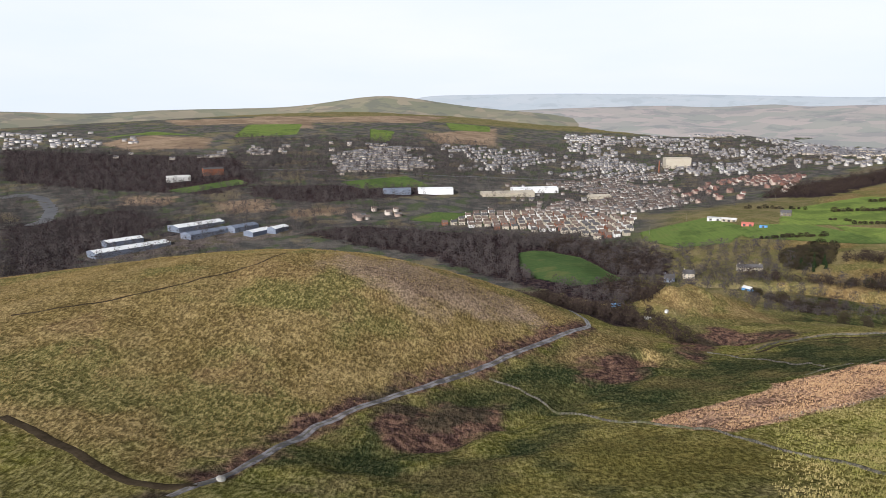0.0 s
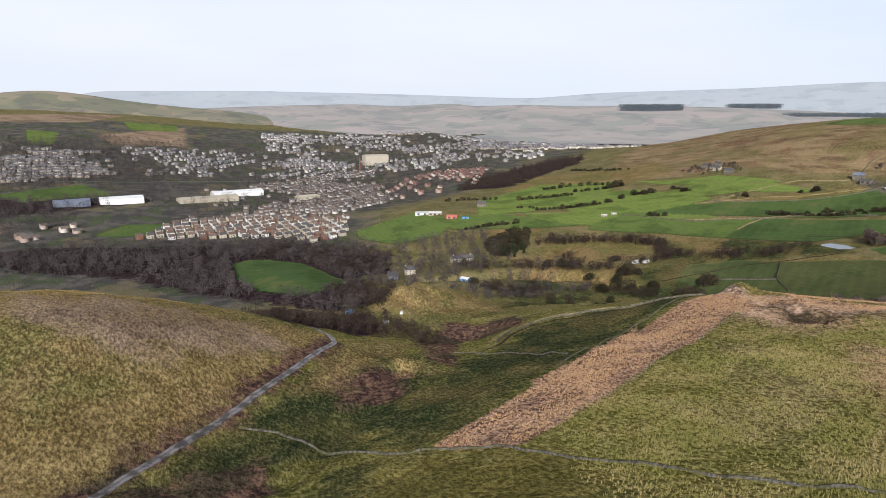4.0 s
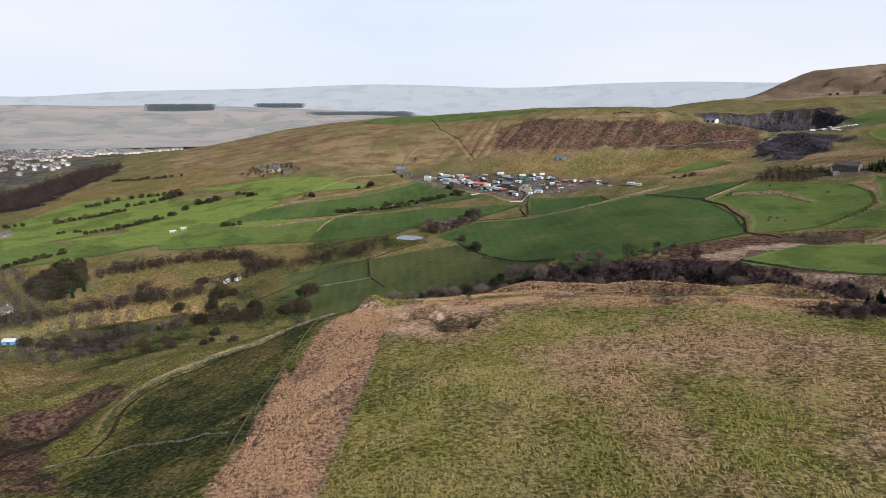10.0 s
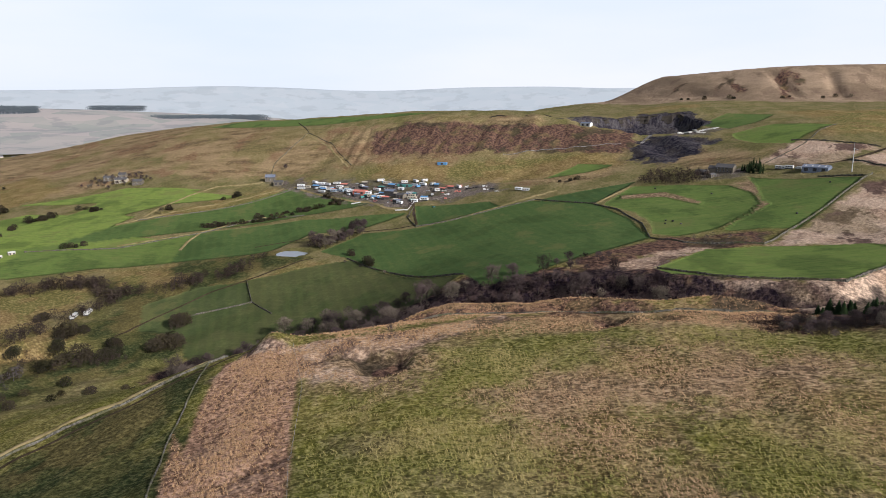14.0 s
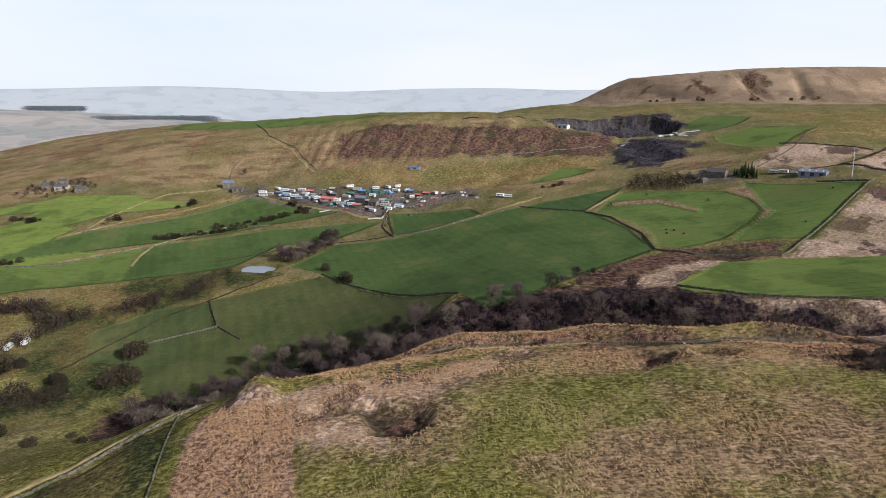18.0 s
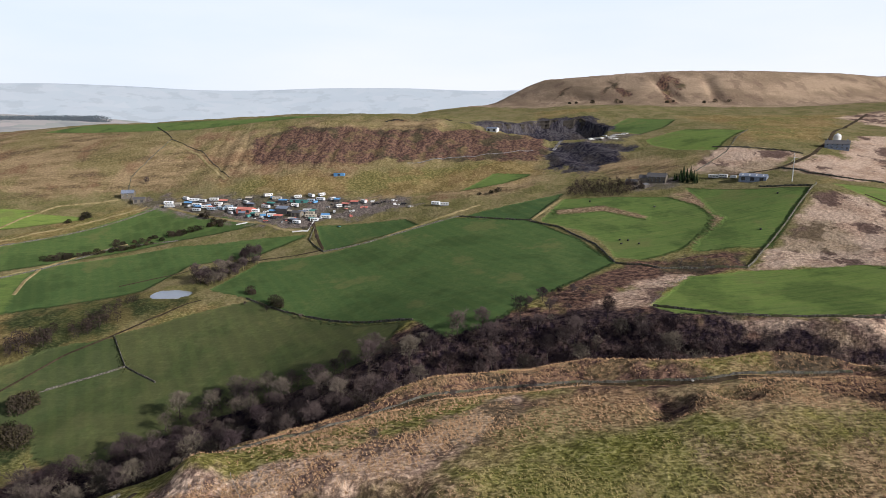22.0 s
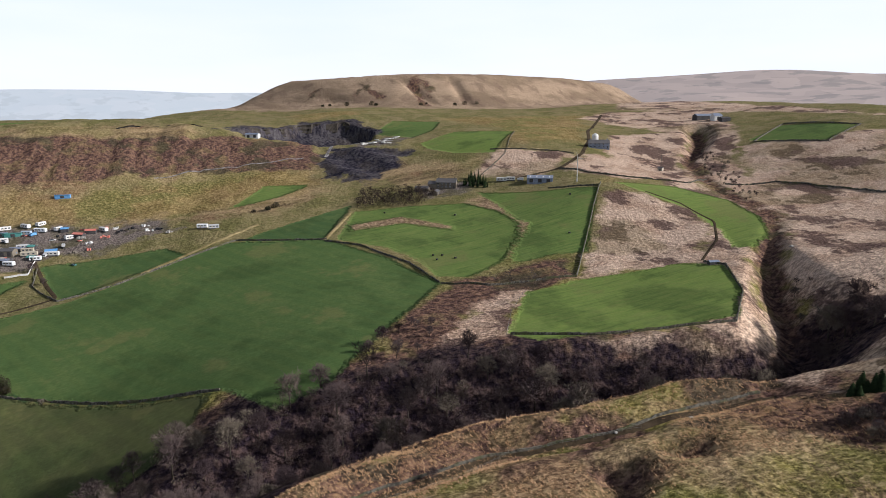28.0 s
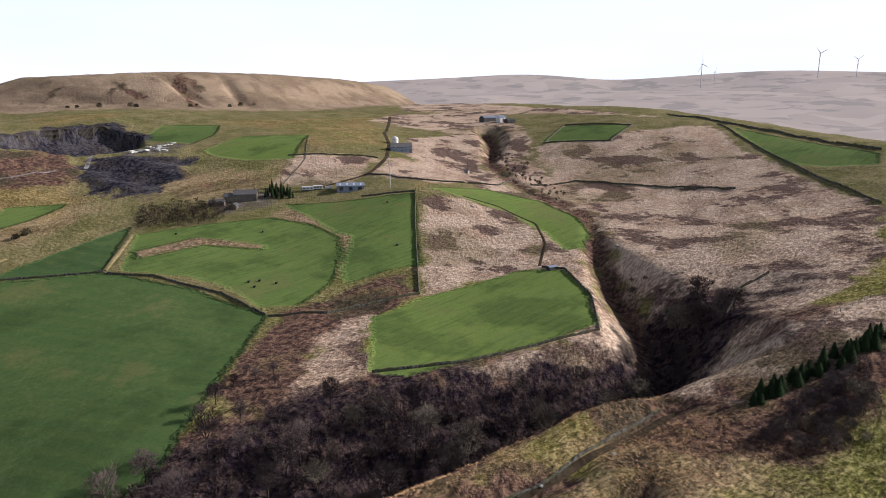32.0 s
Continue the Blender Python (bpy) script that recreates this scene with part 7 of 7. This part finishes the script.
for wx_, wy_, wt, ws, wd, mat in ((-395, 823, 50, 95, 26, WHITE_SHEET), (-424, 865, 50, 48, 18, WHITE_SHEET), (-358, 955, 52, 74, 30, WHITE_SHEET), (-328, 905, 52, 60, 26, SHEET), (-285, 932, 52, 40, 22, SHEET),
                                  (-256, 904, 60, 34, 18, WHITE_SHEET), (-230, 914, 60, 26, 16, WHITE_SHEET)):
    shed("works_shed", wx_, wy_, wt, ws, wd, 6, 8.5, SHEET, mat, "long factory shed with a pale metal roof in the valley", 4, group="works sheds", category="factory")
for wx_, wy_, wt, ws, wd, wh, mat, lab in ((-14, 1234, 5, 64, 34, 8, WHITE_SHEET, "white-roofed retail shed in the town"), (120, 1238, 8, 98, 30, 7, CREAM, "long cream warehouse in the town"), (178, 1296, 8, 90, 26, 8, WHITE_SHEET, "long white warehouse in the town"),
                                           (579, 1655, 0, 62, 26, 24, CREAM, "tall cream former mill in the town"), (-84, 1212, 10, 50, 18, 8, SHEET, "grey school block beside trees"), (-519, 1308, 30, 44, 14, 9, WHITE, "white school block beside a green field"),
                                           (-470, 1366, 30, 40, 16, 12, BRICK, "dark brick hall beside the school field"), (282, 1197, 10, 40, 18, 8, CREAM, "pale warehouse in the town")):
    shed("town_hall_block", wx_, wy_, wt, ws, wd, wh, wh + 2.5, mat, mat if mat is not BRICK else SLATE, lab, 4, group="large town buildings", category="warehouse")
spire = thing("mill_chimney", 505, 1560, None, 0, "tall brick mill chimney in the town", "chimney")
part("shaft", Shape().tube([(0, 0, -1), (0, 0, 32)], [2.2, 1.3], 12), BRICK, spire)
part("rim", Shape().tube([(0, 0, 32), (0, 0, 33)], [1.7, 1.7], 12), SLATE, spire)

# the caravan yard under the scarp
yard = np.random.default_rng(21)
for k, (cx, cy) in enumerate(((811, 516), (805, 504), (812, 489), (807, 478), (792, 469), (782, 451), (777, 437), (755, 403), (727, 361), (752, 356), (734, 335), (776, 357), (779, 348), (790, 395), (727, 231), (721, 223), (800, 482), (786, 462), (770, 428), (745, 352), (818, 500), (803, 512), (797, 458), (781, 442), (764, 410), (738, 350), (730, 345), (788, 478), (770, 372), (766, 385))):
    mat = (WHITE_SHEET, CREAM, WHITE_SHEET, STEEL, WHITE, PALE_BLUE)[k % 6]
    caravan(cx, cy, 75 + yard.uniform(-22, 22), yard.uniform(7, 11), mat, "%s static caravan in the crowded hillside yard" % {WHITE: "off-white", WHITE_SHEET: "white", CREAM: "cream", STEEL: "grey", PALE_BLUE: "pale blue"}[mat])
shed("red_shed", 769, 421, 75, 17, 9, 3.0, 4.6, RED, RED, "shed with a faded red roof in the caravan yard", 2)
shed("dark_workshop", 758, 381, 75, 12, 9, 4.6, 6.6, DARK, SHEET, "dark two-storey workshop in the caravan yard", 2, category="workshop")
shed("dark_workshop", 744, 364, 70, 10, 7, 4.0, 5.6, GRIT, SLATE, "stone workshop in the caravan yard", 2, category="workshop")
shed("green_container", 777, 366, 80, 12, 3, 2.6, 2.8, TEAL, TEAL, "green shipping container in the caravan yard", 1, category="container")
shed("green_container", 781, 375, 80, 9, 3, 2.6, 2.8, TEAL, SHEET, "green shipping container in the caravan yard", 1, category="container")
shed("blue_container", 835, 338, 80, 12, 3.2, 2.6, 2.8, BLUE, BLUE, "turquoise container on the slope above the yard", 1, category="container")
for k, (vx, vy) in enumerate(((748, 391), (742, 383), (735, 373), (748, 400), (732, 376), (773, 318), (767, 302), (712, 319), (787, 460), (774, 441), (763, 423), (750, 408), (800, 490), (736, 345), (740, 394), (756, 414), (795, 476), (728, 368))):
    mat = (BLUE, DARK, RED, WHITE, STEEL, RED, RED, TEAL)[k % 8]
    vehicle(vx, vy, yard.uniform(0, 360), mat, "van" if k % 3 == 0 else "car", "%s %s parked among caravans on the hillside yard" % ({BLUE: "blue", DARK: "black", RED: "red", WHITE: "white", STEEL: "silver", TEAL: "green"}[mat], "van" if k % 3 == 0 else "car"))
for k, (hx, hy) in enumerate(((759, 281), (759, 289), (760, 272), (750, 270), (756, 318), (742, 331), (735, 321), (735, 311), (779, 383), (789, 435), (772, 411), (763, 399), (736, 253), (798, 464), (809, 498), (752, 300), (765, 330), (748, 262), (768, 295), (744, 310), (780, 400), (757, 395))):
    pieces = []
    for j in range(9):
        pieces.append(Shape().box(yard.normal() * 2.2, yard.normal() * 1.6, -0.3, yard.uniform(0.8, 2.6), yard.uniform(0.6, 1.8), yard.uniform(0.5, 1.7), yard.uniform(0, 3), 0, yard.uniform(0.5, 0.95)))
    mat = (COAL, COAL, WHITE, WHITE, CONCRETE, DARK, WOOD, RED)[k % 8]
    heap = thing("scrap_heap", hx, hy, None, yard.uniform(0, 360), {COAL: "black heap of scrap and tyres in the yard", WHITE: "heap of scrap under white sheeting in the yard", CONCRETE: "pale rubble heap in the yard", DARK: "dark heap of scrap in the yard", WOOD: "heap of old timber in the yard", RED: "heap of rusty red scrap in the yard"}[mat], "scrap heap", "yard heaps")
    for piece in pieces:
        part("scrap_piece", piece, mat, heap)
for line, lab in ((((709, 361), (709, 347), (728, 345)), "white painted boundary wall of the caravan yard"), (((740, 422), (742, 412)), "white painted rail at the field edge")):
    pts = along([(a, b, 0) for a, b in line], 2.0)
    s = Shape()
    for (ax, ay, _), (bx, by, _) in zip(pts[:-1], pts[1:]):
        s.box((ax + bx) / 2, (ay + by) / 2, min(floor_at(ax, ay), floor_at(bx, by)) - 0.3, math.hypot(bx - ax, by - ay) + 0.1, 0.35, 1.5, math.atan2(by - ay, bx - ax))
    one("white_wall", s, WHITE, lab, "wall")

# the crowd between: more vans, sheds and sheeting
yard_places = [(x, y) for x, y in scatter([(815, 520), (800, 400), (790, 340), (765, 300), (735, 335), (722, 350), (745, 400), (790, 470)], 10.0, yard)]
for k, (cx, cy) in enumerate(yard_places):
    pick = k % 7
    if pick == 0:
        caravan(cx, cy, 70 + yard.uniform(-80, 80), yard.uniform(6, 10), WHITE, "white touring caravan parked tightly in the hillside yard")
    elif pick in (1, 3):
        mat = (RED, BLUE, TEAL, SHEET, CREAM)[(k // 7) % 5]
        shed("yard_shed", cx, cy, 75 + yard.uniform(-20, 20), yard.uniform(5, 9), yard.uniform(3.5, 5), 2.4, 3.4, DARK, mat, "small shed with a %s roof in the caravan yard" % {RED: "red", BLUE: "blue", TEAL: "green", SHEET: "grey", CREAM: "cream"}[mat], 1, group="yard sheds")
    elif pick in (2, 5):
        mat = (WHITE, STEEL, RED, BLUE)[k % 4]
        vehicle(cx, cy, yard.uniform(0, 360), mat, "van" if k % 2 else "car", "%s %s parked in the crowded yard" % ({WHITE: "white", STEEL: "silver", RED: "red", BLUE: "blue"}[mat], "van" if k % 2 else "car"))

# bales, turbines, masts and the pond
for bx, by in ((580, 97), (577, 92), (567, 87), (571, 98), (683, 98), (646, 54), (620, -30), (560, 8)):
    s = Shape().tube([(0, -0.62, 0.6), (0, -0.55, 0.6), (0, 0.55, 0.6), (0, 0.62, 0.6)], [0.5, 0.62, 0.62, 0.5], 14)
    ob = one("silage_bale", s, COAL, "round silage bale in shiny black wrap on the meadow", "bale", "silage bales")
    ob.matrix_basis = pose(bx, by, floor_at(bx, by), 0, 0, bx % 90)


def turbine(x, y, z, high, blade, turn, label, group, spin=0.0):
    base = thing("wind_turbine", x, y, z, turn, label, "wind turbine", group)
    part("tower", Shape().tube([(0, 0, -1), (0, 0, high)], [high * 0.022, high * 0.011], 10), STEEL, base)
    part("nacelle", Shape().box(0, 0.2, high - 0.01 * high, high * 0.03, high * 0.07, high * 0.03), STEEL, base)
    hub = part("hub", Shape().tube([(0, -high * 0.03, high), (0, -high * 0.05, high)], [high * 0.014, high * 0.006], 8), STEEL, base)
    for k in range(3):
        a = radians(spin + 120 * k)
        d, w = Vector((math.sin(a), 0, math.cos(a))), Vector((math.cos(a), 0, -math.sin(a)))
        o = Vector((0, -high * 0.04, high))
        pts = [o + d * blade * t + w * blade * s for t, s in ((0.03, -0.015), (0.03, 0.015), (0.25, 0.045), (1.0, 0.008), (1.0, -0.008), (0.25, -0.03))]
        thick = Vector((0, 0.006 * blade + 0.01, 0))
        part("blade", Shape().add(pts + [p + thick for p in pts], [tuple(range(6)), tuple(range(11, 5, -1))] + [(k2, 6 + k2, 6 + (k2 + 1) % 6, (k2 + 1) % 6) for k2 in range(6)]), STEEL, hub)


turbine(648, -54, floor_at(648, -54), 19, 5.0, 30, "small white farm wind turbine beside the barn", "farm turbine", 20)
for px, py, ph in ((663, -150, 15), (700, 342, 9), (505, 1005, 12), (268, 850, 10), (300, 880, 10), (335, 905, 10)):
    pole = thing("pole", px, py, None, 0, "slim timber pole standing in a field", "pole", "poles")
    part("shaft", Shape().tube([(0, 0, -0.5), (0, 0, ph)], [0.16, 0.11], 6), WOOD, pole)
    part("crossarm", Shape().box(0, 0, ph - 0.6, 1.8, 0.12, 0.14), WOOD, pole)


def water_material():
    n = Nodes("pond_water", 0.42)
    n.bsdf.inputs["Specular IOR Level"].default_value = 1.0
    n.bsdf.inputs["IOR"].default_value = 1.9
    n.bsdf.inputs["Metallic"].default_value = 1.0
    return n.colour((0.92, 0.95, 1.0))


s = Shape()
ring = [(576 + 12 * math.cos(a) * (1 + 0.12 * math.sin(3 * a)), 418 + 15.5 * math.sin(a) * (1 + 0.1 * math.cos(2 * a)), 45.3) for a in [2 * math.pi * k / 48 for k in range(48)]]
s.add(ring + [(p[0], p[1], 42.5) for p in ring], [tuple(range(48)), tuple(range(95, 47, -1))] + [(k, 48 + k, 48 + (k + 1) % 48, (k + 1) % 48) for k in range(48)])
one("pond_water", s, water_material(), "still farm pond reflecting the pale sky", "water", kind="structure")
for name, cx, cy, r in (("trough", 454, -69, 1.0), ("boulder", 336, 106, 0.8), ("boulder", 344, 128, 0.7), ("boulder", -62, 168, 1.3)):
    bm = bmesh.new()
    bmesh.ops.create_icosphere(bm, subdivisions=2, radius=r)
    for v in bm.verts:
        v.co = Vector((v.co.x * 1.4, v.co.y, v.co.z * 0.6)) * (1 + 0.2 * noise.noise(v.co * 1.3 / r))
    me = bpy.data.meshes.new("boulder")
    bm.to_mesh(me)
    bm.free()
    me.materials.append(CONCRETE)
    tagged(new("boulder", me), "pale lichened boulder lying in rough grass", "boulder", "boulders").matrix_basis = pose(cx, cy, floor_at(cx, cy) + r * 0.2, 0, 0, cx)


# ---- the town ----
town_rng = np.random.default_rng(31)


def estate_house(wall, roof, label):
    return house("estate_house", 0, 0, 0, 8.5, 7.5, 4.8, 7.4, wall, roof, label, "estate houses", 2, 2, (0.42,), None, 0.0)


PATTERNS = [estate_house(CREAM, TILE, "cream estate house with a brown tiled roof"), estate_house(BRICK, TILE, "red brick estate house with a brown tiled roof"),
            estate_house(WHITE, TILE, "white estate house with a brown tiled roof"), estate_house(CREAM, SLATE, "pale estate house with a grey roof")]
placed = 0
for row, oy in enumerate(np.arange(820, 1090, 23.0)):
    for ox in np.arange(-10, 300, 12.5):
        x, y = ox + town_rng.uniform(-1.2, 1.2), oy + 0.12 * ox - 10 + 3 * math.sin(ox / 40.0) + town_rng.uniform(-1, 1)
        if inside_distance(np.array([x]), np.array([y]), TOWN["estate"])[0] > 3:
            k = int(town_rng.integers(4))
            m = pose(x, y, floor_at(x, y) - 0.2, 0, 0, 5 + town_rng.normal() * 6 + (180 if row % 2 else 0))
            if placed < 4:
                PATTERNS[placed].matrix_basis = m
            else:
                copy_thing(PATTERNS[k], m)
            placed += 1


def far_houses(name, zone, row_gap, gap, turn, walls, roofs, size, label, keep=0.9):
    """Rows of far houses: their walls in one mesh and their roofs in another."""
    body, tops = [], []
    c, s = math.cos(radians(turn)), math.sin(radians(turn))
    px, py = np.mean([p[0] for p in zone]), np.mean([p[1] for p in zone])
    for a in np.arange(-700, 700, row_gap):
        for b in np.arange(-700, 700, gap):
            u, v = b + town_rng.uniform(-1, 1), a + town_rng.uniform(-1.5, 1.5) + 14 * math.sin(b / 90.0)
            x, y = px + u * c - v * s, py + u * s + v * c
            dense = keep * (1.25 if relief(np.array([x]), np.array([y]), 130, 77)[0] > -0.1 else 0.12)
            if town_rng.random() > dense or inside_distance(np.array([x]), np.array([y]), zone)[0] < 0:
                continue
            z, k = floor_at(x, y) - 0.6, size * town_rng.uniform(0.85, 1.2)
            L, W, E, R = gap * town_rng.choice([0.70, 0.95, 1.0, 1.0]), 3.6 * k, 5.0 * k, 7.4 * k
            t = radians(turn + town_rng.normal() * 5)
            ct, st = math.cos(t), math.sin(t)

            def at(pts):
                p = np.array(pts, float)
                return np.stack([x + p[:, 0] * ct - p[:, 1] * st, y + p[:, 0] * st + p[:, 1] * ct, z + p[:, 2]], -1)

            h = L / 2
            body.append((at([(-h, -W, 0), (h, -W, 0), (h, W, 0), (-h, W, 0), (-h, -W, E), (h, -W, E), (h, W, E), (-h, W, E), (-h, 0, R), (h, 0, R)]),
                         np.array([(0, 1, 5), (0, 5, 4), (2, 3, 7), (2, 7, 6), (1, 2, 6), (1, 6, 5), (5, 6, 9), (3, 0, 4), (3, 4, 7), (7, 4, 8)])))
            h, V, D = h + 0.2, W + 0.35, E - 0.3
            tops.append((at([(-h, -V, D), (h, -V, D), (h, 0, R + 0.2), (-h, 0, R + 0.2), (h, V, D), (-h, V, D)]), np.array([(0, 1, 2), (0, 2, 3), (3, 2, 4), (3, 4, 5)])))
    if body:
        joined("house_walls", body, walls, label + ", walls", "houses")
        joined("house_roofs", tops, roofs, label + ", roofs", "roofs")


PALE_WALLS = isle("pale_far_walls", (0.44, 0.385, 0.31), (0.58, 0.52, 0.44), (0.32, 0.28, 0.24))
STONE_WALLS = isle("stone_far_walls", (0.25, 0.225, 0.205), (0.36, 0.33, 0.305), (0.54, 0.525, 0.505))
RED_WALLS = isle("brick_far_walls", (0.20, 0.10, 0.08), (0.32, 0.23, 0.19), (0.52, 0.47, 0.42))
GREY_ROOFS = isle("slate_far_roofs", (0.14, 0.14, 0.155), (0.21, 0.205, 0.22), (0.30, 0.295, 0.31))
RED_ROOFS = isle("red_far_roofs", (0.15, 0.075, 0.062), (0.22, 0.125, 0.105), (0.11, 0.085, 0.08))
BROWN_ROOFS = isle("brown_far_roofs", (0.12, 0.088, 0.076), (0.175, 0.138, 0.12), (0.12, 0.118, 0.125))
far_houses("rows", TOWN["near_rows"], 20, 11, 25, RED_WALLS, BROWN_ROOFS, 1.0, "brick houses at the edge of the valley", 0.8)
far_houses("rows", TOWN["town_mid"], 25, 8.5, 8, STONE_WALLS, BROWN_ROOFS, 0.85, "brick and stone houses of the town", 0.62)
far_houses("rows", TOWN["red_roofs"], 22, 11, 20, RED_WALLS, RED_ROOFS, 1.05, "red-roofed houses on the edge of the town", 0.65)
far_houses("rows", TOWN["terraces"], 30, 12, 4, PALE_WALLS, GREY_ROOFS, 0.95, "pale stone terraces across the valley", 0.85)
far_houses("rows", TOWN["centre"], 34, 9, 35, STONE_WALLS, GREY_ROOFS, 0.95, "stone houses of the town centre", 0.55)
far_houses("rows", TOWN["town_far"], 40, 10, 15, STONE_WALLS, GREY_ROOFS, 1.0, "pale houses of the far side of the town", 0.5)
far_houses("rows", TOWN["town_east"], 36, 10, -30, PALE_WALLS, GREY_ROOFS, 1.0, "pale houses along the valley beyond the scarp", 0.6)
far_houses("rows", TOWN["village"], 34, 13, 10, STONE_WALLS, GREY_ROOFS, 0.95, "houses of a village on the valley side", 0.4)
far_houses("rows", TOWN["west_rows"], 34, 12, 12, PALE_WALLS, GREY_ROOFS, 0.9, "pale terraces along the valley side", 0.5)
far_houses("rows", TOWN["bank_rows"], 34, 12, 8, PALE_WALLS, GREY_ROOFS, 0.9, "pale terraces on the far bank", 0.6)


# ---- the distance: hills on the horizon, with haze painted on as a glow ----
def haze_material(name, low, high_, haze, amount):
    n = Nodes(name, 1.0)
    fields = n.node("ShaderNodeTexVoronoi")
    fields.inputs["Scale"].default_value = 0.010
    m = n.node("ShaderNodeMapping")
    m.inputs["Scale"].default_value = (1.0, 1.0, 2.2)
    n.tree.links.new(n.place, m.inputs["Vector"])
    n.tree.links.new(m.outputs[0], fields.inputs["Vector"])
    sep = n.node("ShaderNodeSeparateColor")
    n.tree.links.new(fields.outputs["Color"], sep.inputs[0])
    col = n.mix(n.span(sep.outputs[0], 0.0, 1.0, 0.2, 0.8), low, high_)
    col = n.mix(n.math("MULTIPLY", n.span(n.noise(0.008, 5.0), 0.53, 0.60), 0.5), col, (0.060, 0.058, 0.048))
    # painted haze: an even glow laid over the land's own colour
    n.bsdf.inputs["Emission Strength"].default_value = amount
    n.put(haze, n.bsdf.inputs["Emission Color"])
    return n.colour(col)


def build_ridge(crest, depth, foot, material, seed, label):
    order = sorted(crest, key=lambda p: math.atan2(p[0] - 100, p[1] - 150))
    first, last = np.array(order[0], float), np.array(order[-1], float)
    lead, tail = 2 * first - np.array(order[1], float), 2 * last - np.array(order[-2], float)
    order = [(lead[0], lead[1], foot)] + order + [(tail[0], tail[1], foot)]
    pts = along([(p[0], p[1], p[2]) for p in order], 60)
    for _ in range(3):
        pts[1:-1] = (pts[:-2] + 2 * pts[1:-1] + pts[2:]) / 4
    rows, verts = 22, []
    inward = np.array([150.0, 250.0]) - pts[:, :2]
    inward /= np.hypot(inward[:, 0], inward[:, 1])[:, None]
    for k in range(rows + 3):
        f = k / rows
        xy = pts[:, :2] + inward * depth * (f if k <= rows else 1.0) if k <= rows else pts[:, :2] - inward * (k - rows) * 200
        if k <= rows:
            z = foot + (pts[:, 2] - foot) * (1 - f) ** 1.25
            z = z + (relief(xy[:, 0], xy[:, 1], 260, seed) * 16 + relief(xy[:, 0], xy[:, 1], 90, seed + 1) * 5) * math.sin(math.pi * min(f * 1.0, 1.0))
        else:
            z = pts[:, 2] - 25 * (k - rows)
        verts.append(np.c_[xy, z])
    order_rows = verts[rows + 1:][::-1] + verts[:rows + 1]
    v = np.concatenate(order_rows)
    n, total = len(pts), len(order_rows)
    faces = [(r * n + i, (r + 1) * n + i, (r + 1) * n + i + 1, r * n + i + 1) for r in range(total - 1) for i in range(n - 1)]
    me = bpy.data.meshes.new("backdrop")
    me.from_pydata(v.tolist(), [], faces)
    me.polygons.foreach_set("use_smooth", [True] * len(faces))
    me.materials.append(material)
    return tagged(new("backdrop", me), label, "distant hills", kind="structure")


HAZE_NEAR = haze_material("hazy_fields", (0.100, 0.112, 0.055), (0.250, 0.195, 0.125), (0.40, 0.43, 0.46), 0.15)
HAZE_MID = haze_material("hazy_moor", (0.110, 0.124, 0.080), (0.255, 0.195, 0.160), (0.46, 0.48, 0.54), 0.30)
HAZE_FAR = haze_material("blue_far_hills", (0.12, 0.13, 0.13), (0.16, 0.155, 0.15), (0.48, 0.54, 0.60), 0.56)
HAZE_SOUTH = haze_material("hazy_far_moor", (0.200, 0.155, 0.130), (0.300, 0.232, 0.195), (0.45, 0.44, 0.47), 0.22)
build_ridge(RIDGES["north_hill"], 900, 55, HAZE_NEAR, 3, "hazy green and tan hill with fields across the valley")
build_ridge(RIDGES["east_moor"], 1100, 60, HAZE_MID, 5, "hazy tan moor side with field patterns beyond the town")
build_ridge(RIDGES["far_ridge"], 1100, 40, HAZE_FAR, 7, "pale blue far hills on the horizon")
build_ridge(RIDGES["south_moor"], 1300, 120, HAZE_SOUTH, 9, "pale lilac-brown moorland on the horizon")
for tx, ty, tz, th in ((1449, -2048, 262, 92), (1421, -2090, 280, 48), (1129, -2230, 300, 80), (1022, -2260, 300, 55)):
    turbine(tx, ty, tz - 10, th, th * 0.42, -30, "tall white wind turbine on the far moor", "far turbines", tx % 120)


def plantation(line, z, depth, high, seed, label):
    """A far conifer block: crowns of uneven height in a strip."""
    rng, pieces = np.random.default_rng(seed), []
    for x, y in along([(a, b, 0) for a, b in line], 9.0)[:, :2]:
        for k in range(10):
            v, f = FAR_CLUMPS[rng.integers(6)]
            size, px, py = high * rng.uniform(0.8, 1.2), x + rng.uniform(-9, 9), y + rng.uniform(-1, 1) * depth
            pieces.append((v * np.array([size * 1.6, size * 1.6, size]) + np.array([px, py, z - 0.36 * size]), f))
    joined("plantation", pieces, HAZE_FIRS, label, "plantation")


# the firs glow faintly blue-grey, haze painted on as for the hills
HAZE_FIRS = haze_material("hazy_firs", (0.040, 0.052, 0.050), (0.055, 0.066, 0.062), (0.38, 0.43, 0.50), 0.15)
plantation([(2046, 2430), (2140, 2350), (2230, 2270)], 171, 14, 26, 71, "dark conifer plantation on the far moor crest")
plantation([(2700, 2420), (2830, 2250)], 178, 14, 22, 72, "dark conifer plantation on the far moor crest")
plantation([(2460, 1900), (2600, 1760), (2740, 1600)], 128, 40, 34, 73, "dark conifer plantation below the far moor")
